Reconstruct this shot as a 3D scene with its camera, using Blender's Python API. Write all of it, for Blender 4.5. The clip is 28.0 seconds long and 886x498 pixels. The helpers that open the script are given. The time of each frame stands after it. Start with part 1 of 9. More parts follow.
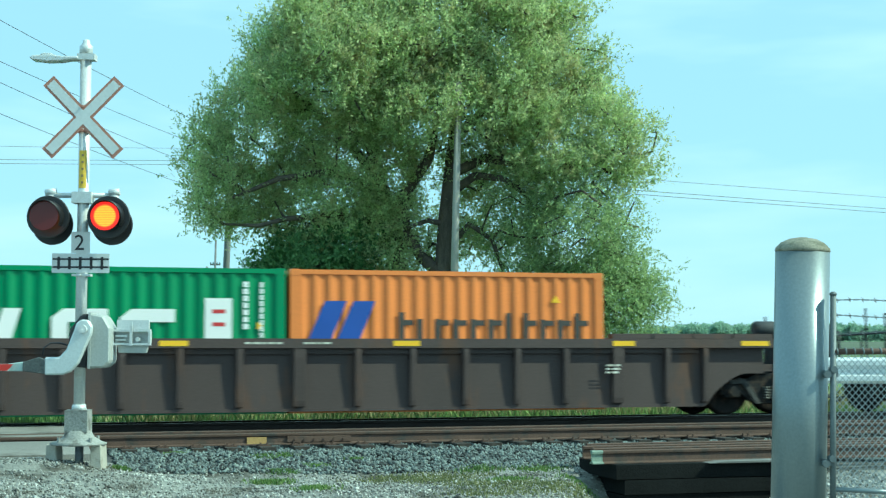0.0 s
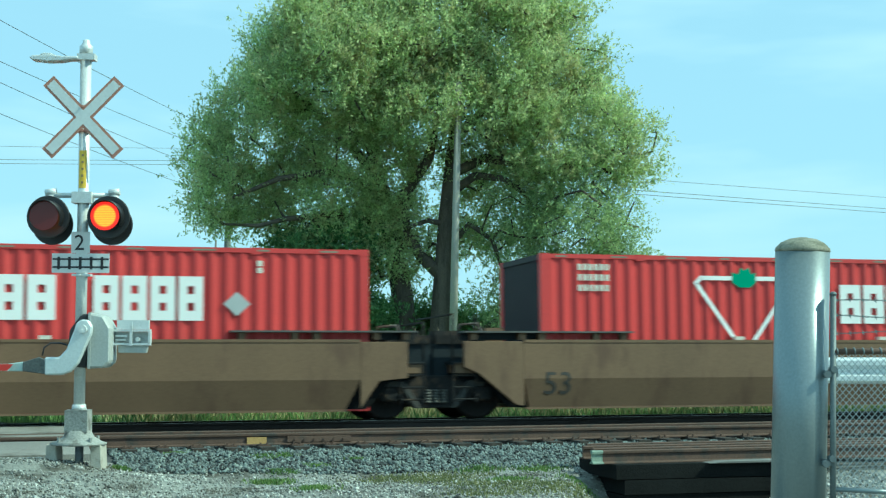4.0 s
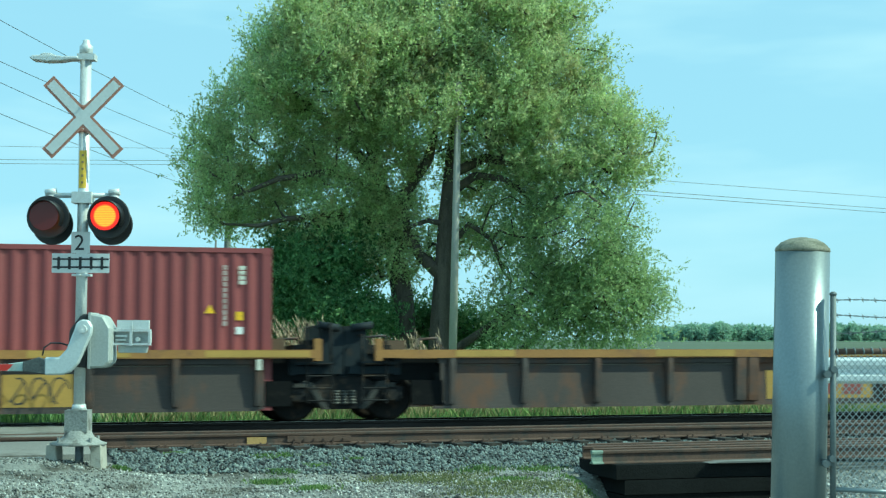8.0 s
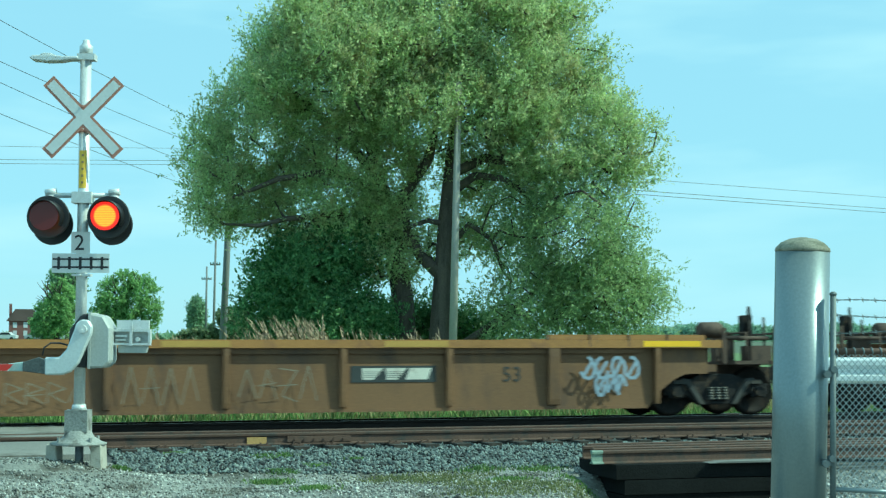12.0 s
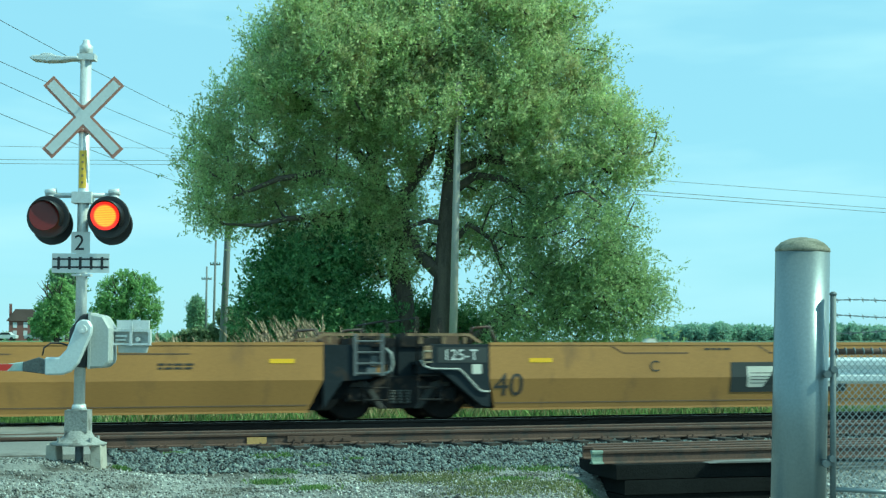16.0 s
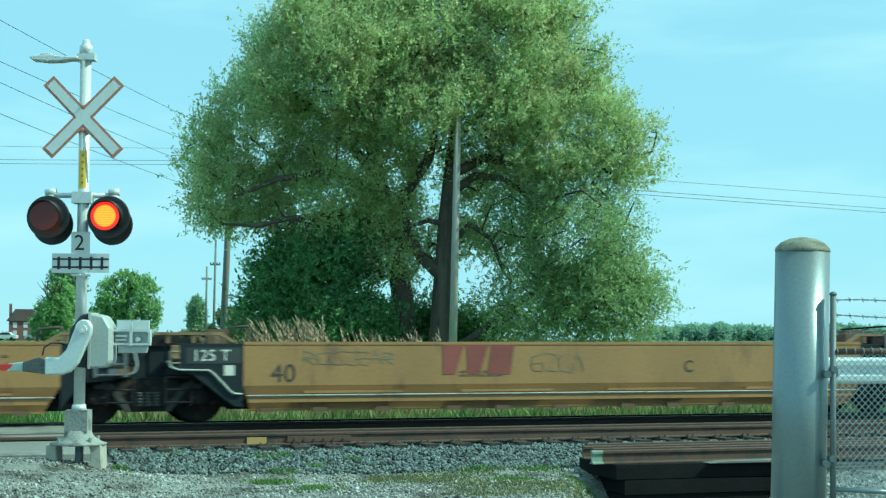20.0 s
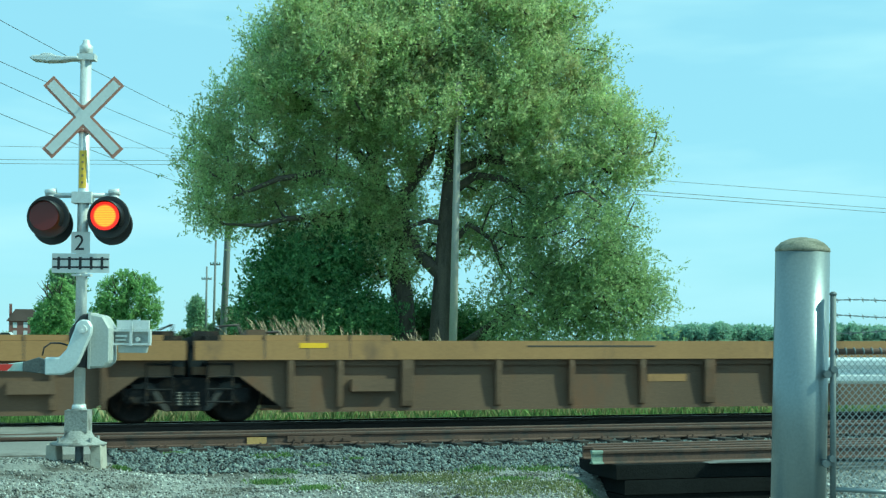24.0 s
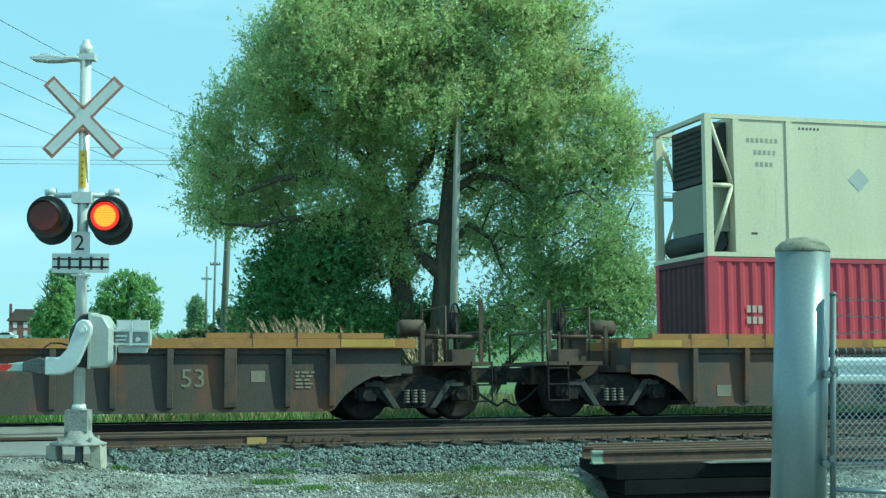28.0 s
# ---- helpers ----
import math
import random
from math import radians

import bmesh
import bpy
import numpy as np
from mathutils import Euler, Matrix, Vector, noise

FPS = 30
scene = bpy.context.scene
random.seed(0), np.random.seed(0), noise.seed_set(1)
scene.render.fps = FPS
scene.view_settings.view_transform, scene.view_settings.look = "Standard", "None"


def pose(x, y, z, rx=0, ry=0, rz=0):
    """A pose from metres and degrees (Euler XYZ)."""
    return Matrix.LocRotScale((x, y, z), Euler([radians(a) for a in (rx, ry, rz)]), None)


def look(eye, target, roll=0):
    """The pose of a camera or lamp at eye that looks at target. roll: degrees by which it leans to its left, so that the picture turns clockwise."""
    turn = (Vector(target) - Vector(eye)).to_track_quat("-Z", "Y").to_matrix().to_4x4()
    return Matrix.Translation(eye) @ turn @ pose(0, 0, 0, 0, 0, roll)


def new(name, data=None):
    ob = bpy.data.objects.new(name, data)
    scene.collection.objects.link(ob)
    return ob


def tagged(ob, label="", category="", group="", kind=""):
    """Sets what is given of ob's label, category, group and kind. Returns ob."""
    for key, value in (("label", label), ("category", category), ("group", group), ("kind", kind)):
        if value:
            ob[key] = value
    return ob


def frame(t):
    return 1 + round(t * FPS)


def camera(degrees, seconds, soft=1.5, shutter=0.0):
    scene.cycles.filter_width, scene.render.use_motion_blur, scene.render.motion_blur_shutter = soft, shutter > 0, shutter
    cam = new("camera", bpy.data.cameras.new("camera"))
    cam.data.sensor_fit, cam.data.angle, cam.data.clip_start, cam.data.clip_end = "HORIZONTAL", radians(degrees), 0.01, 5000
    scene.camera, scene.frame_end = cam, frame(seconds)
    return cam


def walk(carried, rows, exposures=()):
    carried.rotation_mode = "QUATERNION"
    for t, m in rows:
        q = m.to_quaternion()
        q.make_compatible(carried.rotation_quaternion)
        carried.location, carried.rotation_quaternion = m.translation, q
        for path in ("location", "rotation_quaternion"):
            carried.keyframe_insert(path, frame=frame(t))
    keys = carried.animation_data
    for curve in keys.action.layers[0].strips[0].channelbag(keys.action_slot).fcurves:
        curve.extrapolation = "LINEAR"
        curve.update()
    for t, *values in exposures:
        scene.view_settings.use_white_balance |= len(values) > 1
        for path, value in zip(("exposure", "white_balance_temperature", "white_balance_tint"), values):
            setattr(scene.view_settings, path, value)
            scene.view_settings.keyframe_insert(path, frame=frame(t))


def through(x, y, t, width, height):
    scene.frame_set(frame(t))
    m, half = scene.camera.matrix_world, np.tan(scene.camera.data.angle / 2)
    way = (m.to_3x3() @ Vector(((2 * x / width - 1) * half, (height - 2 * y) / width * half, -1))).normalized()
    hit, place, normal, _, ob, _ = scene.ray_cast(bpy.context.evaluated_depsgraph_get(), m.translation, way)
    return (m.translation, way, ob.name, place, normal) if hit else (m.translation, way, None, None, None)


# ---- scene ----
# the camera stands still beside a level crossing
cam = camera(33.91, 28.0, soft=1.3, shutter=0.11)
EYE = Vector((0.0, 0.0, 1.489))
YAW, TILT = 0.2839, 0.0617
AHEAD = Vector((math.sin(YAW) * math.cos(TILT), math.cos(YAW) * math.cos(TILT), math.sin(TILT)))
VIEW = look(EYE, EYE + AHEAD, 0.06)
walk(cam, [(0.0, VIEW), (28.0, VIEW)], [(0.0, 0.15, 5750, -27), (5.0, 0.02, 5750, -28), (9.0, 0.0, 5700, -31), (15.0, 0.0, 5550, -36), (28.0, 0.0, 5550, -37)])

# ---- sky and sun ----
SUN_ELEVATION, SUN_SIDE = radians(42), radians(64)
SUN_WAY = Vector((math.sin(SUN_SIDE) * math.cos(SUN_ELEVATION), -math.cos(SUN_SIDE) * math.cos(SUN_ELEVATION), math.sin(SUN_ELEVATION)))


def build_world():
    w = bpy.data.worlds.new("sky")
    scene.world = w
    w.use_nodes = True
    nt = w.node_tree
    nt.nodes.clear()
    out = nt.nodes.new("ShaderNodeOutputWorld")
    bg = nt.nodes.new("ShaderNodeBackground")
    sky = nt.nodes.new("ShaderNodeTexSky")
    sky.sky_type = "NISHITA"
    sky.sun_disc = False
    sky.sun_elevation = SUN_ELEVATION
    sky.sun_rotation = math.atan2(SUN_WAY.x, SUN_WAY.y)
    sky.air_density, sky.dust_density, sky.ozone_density = 1.0, 0.25, 3.0
    tc = nt.nodes.new("ShaderNodeTexCoord")
    mp = nt.nodes.new("ShaderNodeMapping")
    mp.inputs["Scale"].default_value = (3.0, 3.0, 14.0)
    nz = nt.nodes.new("ShaderNodeTexNoise")
    nz.inputs["Scale"].default_value, nz.inputs["Detail"].default_value = 1.3, 4.0
    ramp = nt.nodes.new("ShaderNodeValToRGB")
    ramp.color_ramp.elements[0].position, ramp.color_ramp.elements[1].position = 0.42, 0.75
    ramp.color_ramp.elements[0].color = (0.80, 0.80, 0.80, 1)
    ramp.color_ramp.elements[1].color = (1.0, 1.0, 1.0, 1)
    mix = nt.nodes.new("ShaderNodeMixRGB")
    mix.inputs[2].default_value = (3.65, 5.12, 6.85, 1)
    ln = nt.links.new
    ln(tc.outputs["Generated"], mp.inputs["Vector"])
    ln(mp.outputs[0], nz.inputs["Vector"])
    ln(nz.outputs["Fac"], ramp.inputs["Fac"])
    ln(ramp.outputs["Color"], mix.inputs[0])
    ln(sky.outputs[0], mix.inputs[1])
    veil = nt.nodes.new("ShaderNodeValToRGB")
    veil.color_ramp.elements[0].position, veil.color_ramp.elements[1].position = 0.46, 0.78
    veil.color_ramp.elements[0].color, veil.color_ramp.elements[1].color = (0, 0, 0, 1), (0.75, 0.75, 0.75, 1)
    wisps = nt.nodes.new("ShaderNodeMixRGB")
    wisps.inputs[2].default_value = (5.4, 6.3, 7.2, 1)
    ln(nz.outputs["Fac"], veil.inputs["Fac"])
    ln(veil.outputs["Color"], wisps.inputs[0])
    ln(mix.outputs[0], wisps.inputs[1])
    ln(wisps.outputs[0], bg.inputs["Color"])
    bg.inputs["Strength"].default_value = 0.15
    ln(bg.outputs[0], out.inputs["Surface"])
    sun = bpy.data.lights.new("sun", "SUN")
    sun.energy, sun.angle, sun.color = 4.6, radians(0.5), (1.0, 0.93, 0.82)
    ob = new("sun", sun)
    ob.matrix_world = look(SUN_WAY * 100, (0, 0, 0))


build_world()

# ---- materials ----
MATS = {}


def mat(name, color, rough=0.7, metal=0.0, vary=0.25, scale=6.0, fine=60.0, bump=0.15, second=None, patch=0.0, streak=1.0, per=0.0, space="Object", emit=0.0):
    """A surface with broad and fine variation; second: the colour of stains or rust, patch: how much of it; per: variation piece by piece."""
    if name in MATS:
        return MATS[name]
    m = bpy.data.materials.new(name)
    m.use_nodes = True
    nt = m.node_tree
    ln = nt.links.new
    bs = nt.nodes["Principled BSDF"]
    bs.inputs["Roughness"].default_value, bs.inputs["Metallic"].default_value = rough, metal
    tc = nt.nodes.new("ShaderNodeTexCoord")
    mp = nt.nodes.new("ShaderNodeMapping")
    mp.inputs["Scale"].default_value = (1, 1, 1 / streak)
    ln(tc.outputs[space], mp.inputs["Vector"])
    n1 = nt.nodes.new("ShaderNodeTexNoise")
    n1.inputs["Scale"].default_value, n1.inputs["Detail"].default_value = scale / 4, 5.0
    n2 = nt.nodes.new("ShaderNodeTexNoise")
    n2.inputs["Scale"].default_value, n2.inputs["Detail"].default_value = fine, 3.0
    ln(mp.outputs[0], n1.inputs["Vector"])
    ln(tc.outputs[space], n2.inputs["Vector"])
    val = nt.nodes.new("ShaderNodeMath")
    val.operation = "ADD"
    ln(n1.outputs["Fac"], val.inputs[0])
    ln(n2.outputs["Fac"], val.inputs[1])
    rng = nt.nodes.new("ShaderNodeMapRange")
    rng.inputs["From Min"].default_value, rng.inputs["From Max"].default_value = 0.6, 1.4
    rng.inputs["To Min"].default_value, rng.inputs["To Max"].default_value = 1 - vary, 1 + vary
    ln(val.outputs[0], rng.inputs["Value"])
    hs = nt.nodes.new("ShaderNodeHueSaturation")
    hs.inputs["Color"].default_value = (*color, 1)
    last = rng.outputs[0]
    if per:
        oi = nt.nodes.new("ShaderNodeNewGeometry")
        r2 = nt.nodes.new("ShaderNodeMapRange")
        r2.inputs["To Min"].default_value, r2.inputs["To Max"].default_value = 1 - per, 1 + per
        ln(oi.outputs["Random Per Island"], r2.inputs["Value"])
        mu = nt.nodes.new("ShaderNodeMath")
        mu.operation = "MULTIPLY"
        ln(rng.outputs[0], mu.inputs[0])
        ln(r2.outputs[0], mu.inputs[1])
        last = mu.outputs[0]
        r3 = nt.nodes.new("ShaderNodeMapRange")
        r3.inputs["To Min"].default_value, r3.inputs["To Max"].default_value = 0.5 + per * 0.06, 0.5 - per * 0.06
        ln(oi.outputs["Random Per Island"], r3.inputs["Value"])
        ln(r3.outputs[0], hs.inputs["Hue"])
    ln(last, hs.inputs["Value"])
    col = hs.outputs["Color"]
    if second:
        n3 = nt.nodes.new("ShaderNodeTexNoise")
        n3.inputs["Scale"].default_value, n3.inputs["Detail"].default_value, n3.inputs["Roughness"].default_value = scale * 0.6, 8.0, 0.65
        ln(mp.outputs[0], n3.inputs["Vector"])
        rp = nt.nodes.new("ShaderNodeValToRGB")
        rp.color_ramp.elements[0].position, rp.color_ramp.elements[1].position = max(0.0, 0.72 - patch * 0.5), max(0.1, 0.86 - patch * 0.5)
        ln(n3.outputs["Fac"], rp.inputs["Fac"])
        mx = nt.nodes.new("ShaderNodeMixRGB")
        mx.inputs[2].default_value = (*second, 1)
        ln(rp.outputs["Color"], mx.inputs[0])
        ln(col, mx.inputs[1])
        col = mx.outputs[0]
    ln(col, bs.inputs["Base Color"])
    if bump:
        bp = nt.nodes.new("ShaderNodeBump")
        bp.inputs["Strength"].default_value, bp.inputs["Distance"].default_value = bump, 0.02
        ln(val.outputs[0], bp.inputs["Height"])
        ln(bp.outputs[0], bs.inputs["Normal"])
    if emit:
        bs.inputs["Emission Color"].default_value = (*color, 1)
        bs.inputs["Emission Strength"].default_value = emit
    MATS[name] = m
    return m


def leaf_mat(name, color, per=0.35, second=None, patch=0.0, through=0.42):
    if name in MATS:
        return MATS[name]
    m = mat(name, color, 0.55, vary=0.3, scale=2.0, fine=8.0, bump=0, per=per, second=second, patch=patch)
    nt = m.node_tree
    bs = nt.nodes["Principled BSDF"]
    bs.inputs["Specular IOR Level"].default_value = 0.12
    tr = nt.nodes.new("ShaderNodeBsdfTranslucent")
    ad = nt.nodes.new("ShaderNodeMixShader")
    ad.inputs[0].default_value = through
    src = bs.inputs["Base Color"].links[0].from_socket
    nt.links.new(src, tr.inputs["Color"])
    nt.links.new(bs.outputs[0], ad.inputs[1])
    nt.links.new(tr.outputs[0], ad.inputs[2])
    nt.links.new(ad.outputs[0], nt.nodes["Material Output"].inputs["Surface"])
    return m


# ---- mesh helpers ----
def box(bm, x0, x1, y0, y1, z0, z1, m=None):
    vs = [bm.verts.new(m @ Vector(p) if m else p) for p in ((x0, y0, z0), (x1, y0, z0), (x1, y1, z0), (x0, y1, z0), (x0, y0, z1), (x1, y0, z1), (x1, y1, z1), (x0, y1, z1))]
    for f in ((0, 3, 2, 1), (4, 5, 6, 7), (0, 1, 5, 4), (1, 2, 6, 5), (2, 3, 7, 6), (3, 0, 4, 7)):
        bm.faces.new([vs[i] for i in f])
    return bm


def prism(bm, pts, lo, hi, axis="y", m=None):
    """Extrudes the outline pts along an axis: 'y' takes (x, z), 'x' takes (y, z), 'z' takes (x, y)."""
    def at(p, d):
        v = {"y": (p[0], d, p[1]), "x": (d, p[0], p[1]), "z": (p[0], p[1], d)}[axis]
        return bm.verts.new(m @ Vector(v) if m else v)
    a, b = [at(p, lo) for p in pts], [at(p, hi) for p in pts]
    n = len(pts)
    faces = [bm.faces.new(a), bm.faces.new(b[::-1])]
    for i in range(n):
        faces.append(bm.faces.new((a[i], b[i], b[(i + 1) % n], a[(i + 1) % n])))
    bmesh.ops.recalc_face_normals(bm, faces=faces)
    return bm


def tube(bm, p, q, r, r2=None, n=10, caps=True):
    p, q = Vector(p), Vector(q)
    r2 = r if r2 is None else r2
    w = (q - p).normalized()
    u = w.orthogonal().normalized()
    v = w.cross(u)
    a = [bm.verts.new(p + (u * math.cos(t) + v * math.sin(t)) * r) for t in (2 * math.pi * i / n for i in range(n))]
    b = [bm.verts.new(q + (u * math.cos(t) + v * math.sin(t)) * r2) for t in (2 * math.pi * i / n for i in range(n))]
    for i in range(n):
        f = bm.faces.new((a[i], a[(i + 1) % n], b[(i + 1) % n], b[i]))
        f.smooth = n > 7
    if caps:
        bm.faces.new(a[::-1])
        bm.faces.new(b)
    return bm


def bent(bm, pts, r, n=6):
    """One continuous round rod along pts."""
    pts = [Vector(p) for p in pts]
    rows = []
    u = None
    for i, p in enumerate(pts):
        w = (pts[min(i + 1, len(pts) - 1)] - pts[max(i - 1, 0)]).normalized()
        u = w.orthogonal().normalized() if u is None else (u - w * u.dot(w)).normalized()
        v = w.cross(u)
        rows.append([bm.verts.new(p + (u * math.cos(2 * math.pi * k / n) + v * math.sin(2 * math.pi * k / n)) * r) for k in range(n)])
    for a, b in zip(rows, rows[1:]):
        for k in range(n):
            bm.faces.new((a[k], a[(k + 1) % n], b[(k + 1) % n], b[k])).smooth = n > 5
    bm.faces.new(rows[0][::-1])
    bm.faces.new(rows[-1])
    return bm


def lathe(bm, rings, n=24, m=None):
    """rings: (radius, z) pairs from bottom to top."""
    rows = []
    for r, z in rings:
        rows.append([bm.verts.new((m or Matrix()) @ Vector((r * math.cos(2 * math.pi * i / n), r * math.sin(2 * math.pi * i / n), z))) for i in range(n)])
    for a, b in zip(rows, rows[1:]):
        for i in range(n):
            bm.faces.new((a[i], a[(i + 1) % n], b[(i + 1) % n], b[i])).smooth = True
    bm.faces.new(rows[0][::-1])
    bm.faces.new(rows[-1])
    return bm


def mesh_of(bm, material, bevel=0.0):
    if bevel:
        bmesh.ops.bevel(bm, geom=[e for e in bm.edges if e.is_manifold and e.calc_face_angle(0) > 0.6], offset=bevel, segments=1, affect="EDGES")
    me = bpy.data.meshes.new("mesh")
    bm.to_mesh(me)
    bm.free()
    me.materials.append(material)
    return me


def part(name, bm, material, parent, label="", bevel=0.0, at=None):
    """Links a bmesh (or a finished mesh) as one mesh object under a thing or a part."""
    me = bm if isinstance(bm, bpy.types.Mesh) else mesh_of(bm, material, bevel)
    ob = new(name, me)
    ob.parent = parent
    if at is not None:
        ob.matrix_basis = at
    return tagged(ob, label) if label else ob


def thing(name, label, category, at=None, group="", kind="", bm=None, material=None, bevel=0.0):
    ob = new(name, mesh_of(bm, material, bevel) if bm else None)
    if at is not None:
        ob.matrix_basis = at
    return tagged(ob, label, category, group, kind)


def quads(name, corners, material):
    """A mesh from an array of quads (n, 4, 3)."""
    n = len(corners)
    me = bpy.data.meshes.new(name)
    me.vertices.add(n * 4)
    me.vertices.foreach_set("co", np.asarray(corners, dtype=np.float32).ravel())
    me.loops.add(n * 4)
    me.loops.foreach_set("vertex_index", np.arange(n * 4, dtype=np.int32))
    me.polygons.add(n)
    me.polygons.foreach_set("loop_start", np.arange(0, n * 4, 4, dtype=np.int32))
    me.update(calc_edges=True)
    me.materials.append(material)
    return me


def spot(u, v, depth):
    """A place by its bearing: u to the side and v up, in parts of the depth along the view."""
    r = VIEW.to_3x3()
    return EYE + (r @ Vector((u, v, -1.0))) * depth


def letters(text, size, material, parent, at, name="lettering", label=""):
    """Built-in lettering turned into a flat mesh, in the plane that faces the camera side."""
    cu = bpy.data.curves.new("text", "FONT")
    cu.body, cu.size, cu.extrude = text, size, 0.002
    cu.resolution_u = 3
    tmp = new("text", cu)
    me = bpy.data.meshes.new_from_object(tmp.evaluated_get(bpy.context.evaluated_depsgraph_get()))
    bpy.data.objects.remove(tmp)
    me.materials.clear()
    me.materials.append(material)
    ob = new(name, me)
    ob.parent = parent
    ob.matrix_basis = at
    return tagged(ob, label) if label else ob

# ---- ground, road and tracks ----
GRAVEL = mat("grey_gravel_dirt", (0.225, 0.228, 0.205), 0.95, 0, 0.5, 2.2, 30, 0.9, (0.075, 0.07, 0.055), 0.46)
BALLAST_BED = mat("ballast_bed", (0.03, 0.033, 0.034), 0.95, 0, 0.4, 6, 18, 0.8, (0.07, 0.07, 0.07), 0.4)
MEADOW = mat("meadow_grass", (0.11, 0.17, 0.055), 0.9, 0, 0.35, 1.2, 14, 0.6, (0.15, 0.14, 0.06), 0.36)
PLOUGHED = mat("ploughed_soil", (0.08, 0.105, 0.06), 0.95, 0, 0.25, 0.4, 5, 0.5, (0.09, 0.11, 0.05), 0.3)
ASPHALT = mat("worn_asphalt", (0.21, 0.205, 0.185), 0.9, 0, 0.35, 1.5, 40, 0.5, (0.13, 0.122, 0.105), 0.45)
RAIL_RUST = mat("rusty_rail_web", (0.10, 0.062, 0.046), 0.8, 0.1, 0.3, 5, 40, 0.25, (0.055, 0.048, 0.042), 0.42)
# far track rails: the shade under the train is put into this darker colour
RAIL_SHADED = mat("grimy_rail_web", (0.035, 0.028, 0.024), 0.85, 0.1, 0.3, 5, 40, 0.25)
RAIL_HEAD = mat("worn_rail_head", (0.15, 0.12, 0.10), 0.45, 0.6, 0.2, 6, 60, 0.1)
TIE_WOOD = mat("creosoted_tie", (0.045, 0.038, 0.032), 0.9, 0, 0.35, 6, 30, 0.4, (0.10, 0.09, 0.075), 0.3)
DARK_TIMBER = mat("black_timber", (0.012, 0.012, 0.012), 0.95, 0, 0.4, 5, 30, 0.4, (0.03, 0.028, 0.025), 0.3)
TREAD_STEEL = mat("bright_worn_steel", (0.45, 0.44, 0.42), 0.3, 1.0, 0.2, 8, 50, 0.1)
NEAR_Y = 22.286

ROAD_X = 1.0


def ground_height(x, y):
    """Level gravel, a ballast shoulder, two tracks, a ditch and flat fields."""
    road = 1 / (1 + math.exp(max(-30.0, min(30.0, (x - 0.6) * 2.2))))
    if y < 19.4:
        z = -0.40
    elif y < 21.4:
        z = -0.40 + 0.19 * (y - 19.4) / 2.0
    elif y < 24.9:
        z = -0.215
    elif y < 29.2:
        z = -0.23 - 0.02 * (y - 24.9)
    elif y < 32.5:
        z = -0.32 - 0.5 * (y - 29.2) / 3.3
    else:
        z = float(np.interp(y, (32.5, 45, 60, 110, 130, 260, 620, 4000), (-0.82, -0.7, -0.4, 0.85, 1.12, 1.08, 0.55, -0.5)))
    z_road = -0.19 if y < 19 else -0.10
    if y < 34:
        z = z + (max(z, z_road) - z) * road
    if y < 21.3:
        z += 0.13 * math.exp(-((x - 0.73) ** 2 + (y - 19.4) ** 2) / 1.3)
        z += 0.035 * noise.noise((x * 0.9, y * 0.9, 0.3)) + 0.02 * noise.noise((x * 2.7, y * 2.7, 1.3))
        edge = 7.45 - 0.40 * (18.6 - y) + 0.12 * noise.noise((y * 1.7, 2.0, 0.0))
        rise = lambda v: 1 / (1 + math.exp(max(-30.0, min(30.0, -9.0 * v))))
        z -= 0.42 * rise(x - edge) * rise(edge + 2.9 - x) * rise(19.0 - y) * rise(y - 15.6)
    elif 29.5 < y < 60:
        z += 0.06 * noise.noise((x * 0.4, y * 0.4, 5.0))
    return z


def build_ground():
    xs = sorted(set([-4000, -1500, -600, -250, -100, -50, -25] + [round(-12 + i * 0.3, 2) for i in range(135)] + [36, 60, 100, 250, 600, 1500, 4000]))
    ys = sorted(set([-400, -100, -30, -8, 0, 5, 9, 12] + [round(13 + i * 0.22, 2) for i in range(90)] + [33, 34, 36, 40, 46, 54, 64, 80, 95, 110, 130, 160, 260, 500, 620, 1200, 4000]))
    bm = bmesh.new()
    grid = [[bm.verts.new((x, y, ground_height(x, y))) for x in xs] for y in ys]
    for j in range(len(ys) - 1):
        for i in range(len(xs) - 1):
            f = bm.faces.new((grid[j][i], grid[j][i + 1], grid[j + 1][i + 1], grid[j + 1][i]))
            y = (ys[j] + ys[j + 1]) / 2
            x = (xs[i] + xs[i + 1]) / 2
            f.material_index = 0 if y < 20.6 else 1 if y < 29.4 else 3 if (y > 90 and x > 0.37 * y) else 2
            f.smooth = True
    ob = new("ground", mesh_of(bm, GRAVEL))
    for m in (BALLAST_BED, MEADOW, PLOUGHED):
        ob.data.materials.append(m)
    tagged(ob, "grey gravel verge, ballast bed and green flat fields", "ground", kind="structure")


build_ground()


def rail_bm(bm, x0, x1, y, z, m=None):
    """A flat-bottomed rail with its head at z."""
    half = [(0.070, -0.180), (0.070, -0.168), (0.012, -0.150), (0.009, -0.055), (0.034, -0.042), (0.037, -0.012), (0.028, 0.0)]
    pts = [(y + a, z + b) for a, b in half] + [(y - a, z + b) for a, b in half[::-1]]
    prism(bm, pts, x0, x1, "x", m)
    return bm


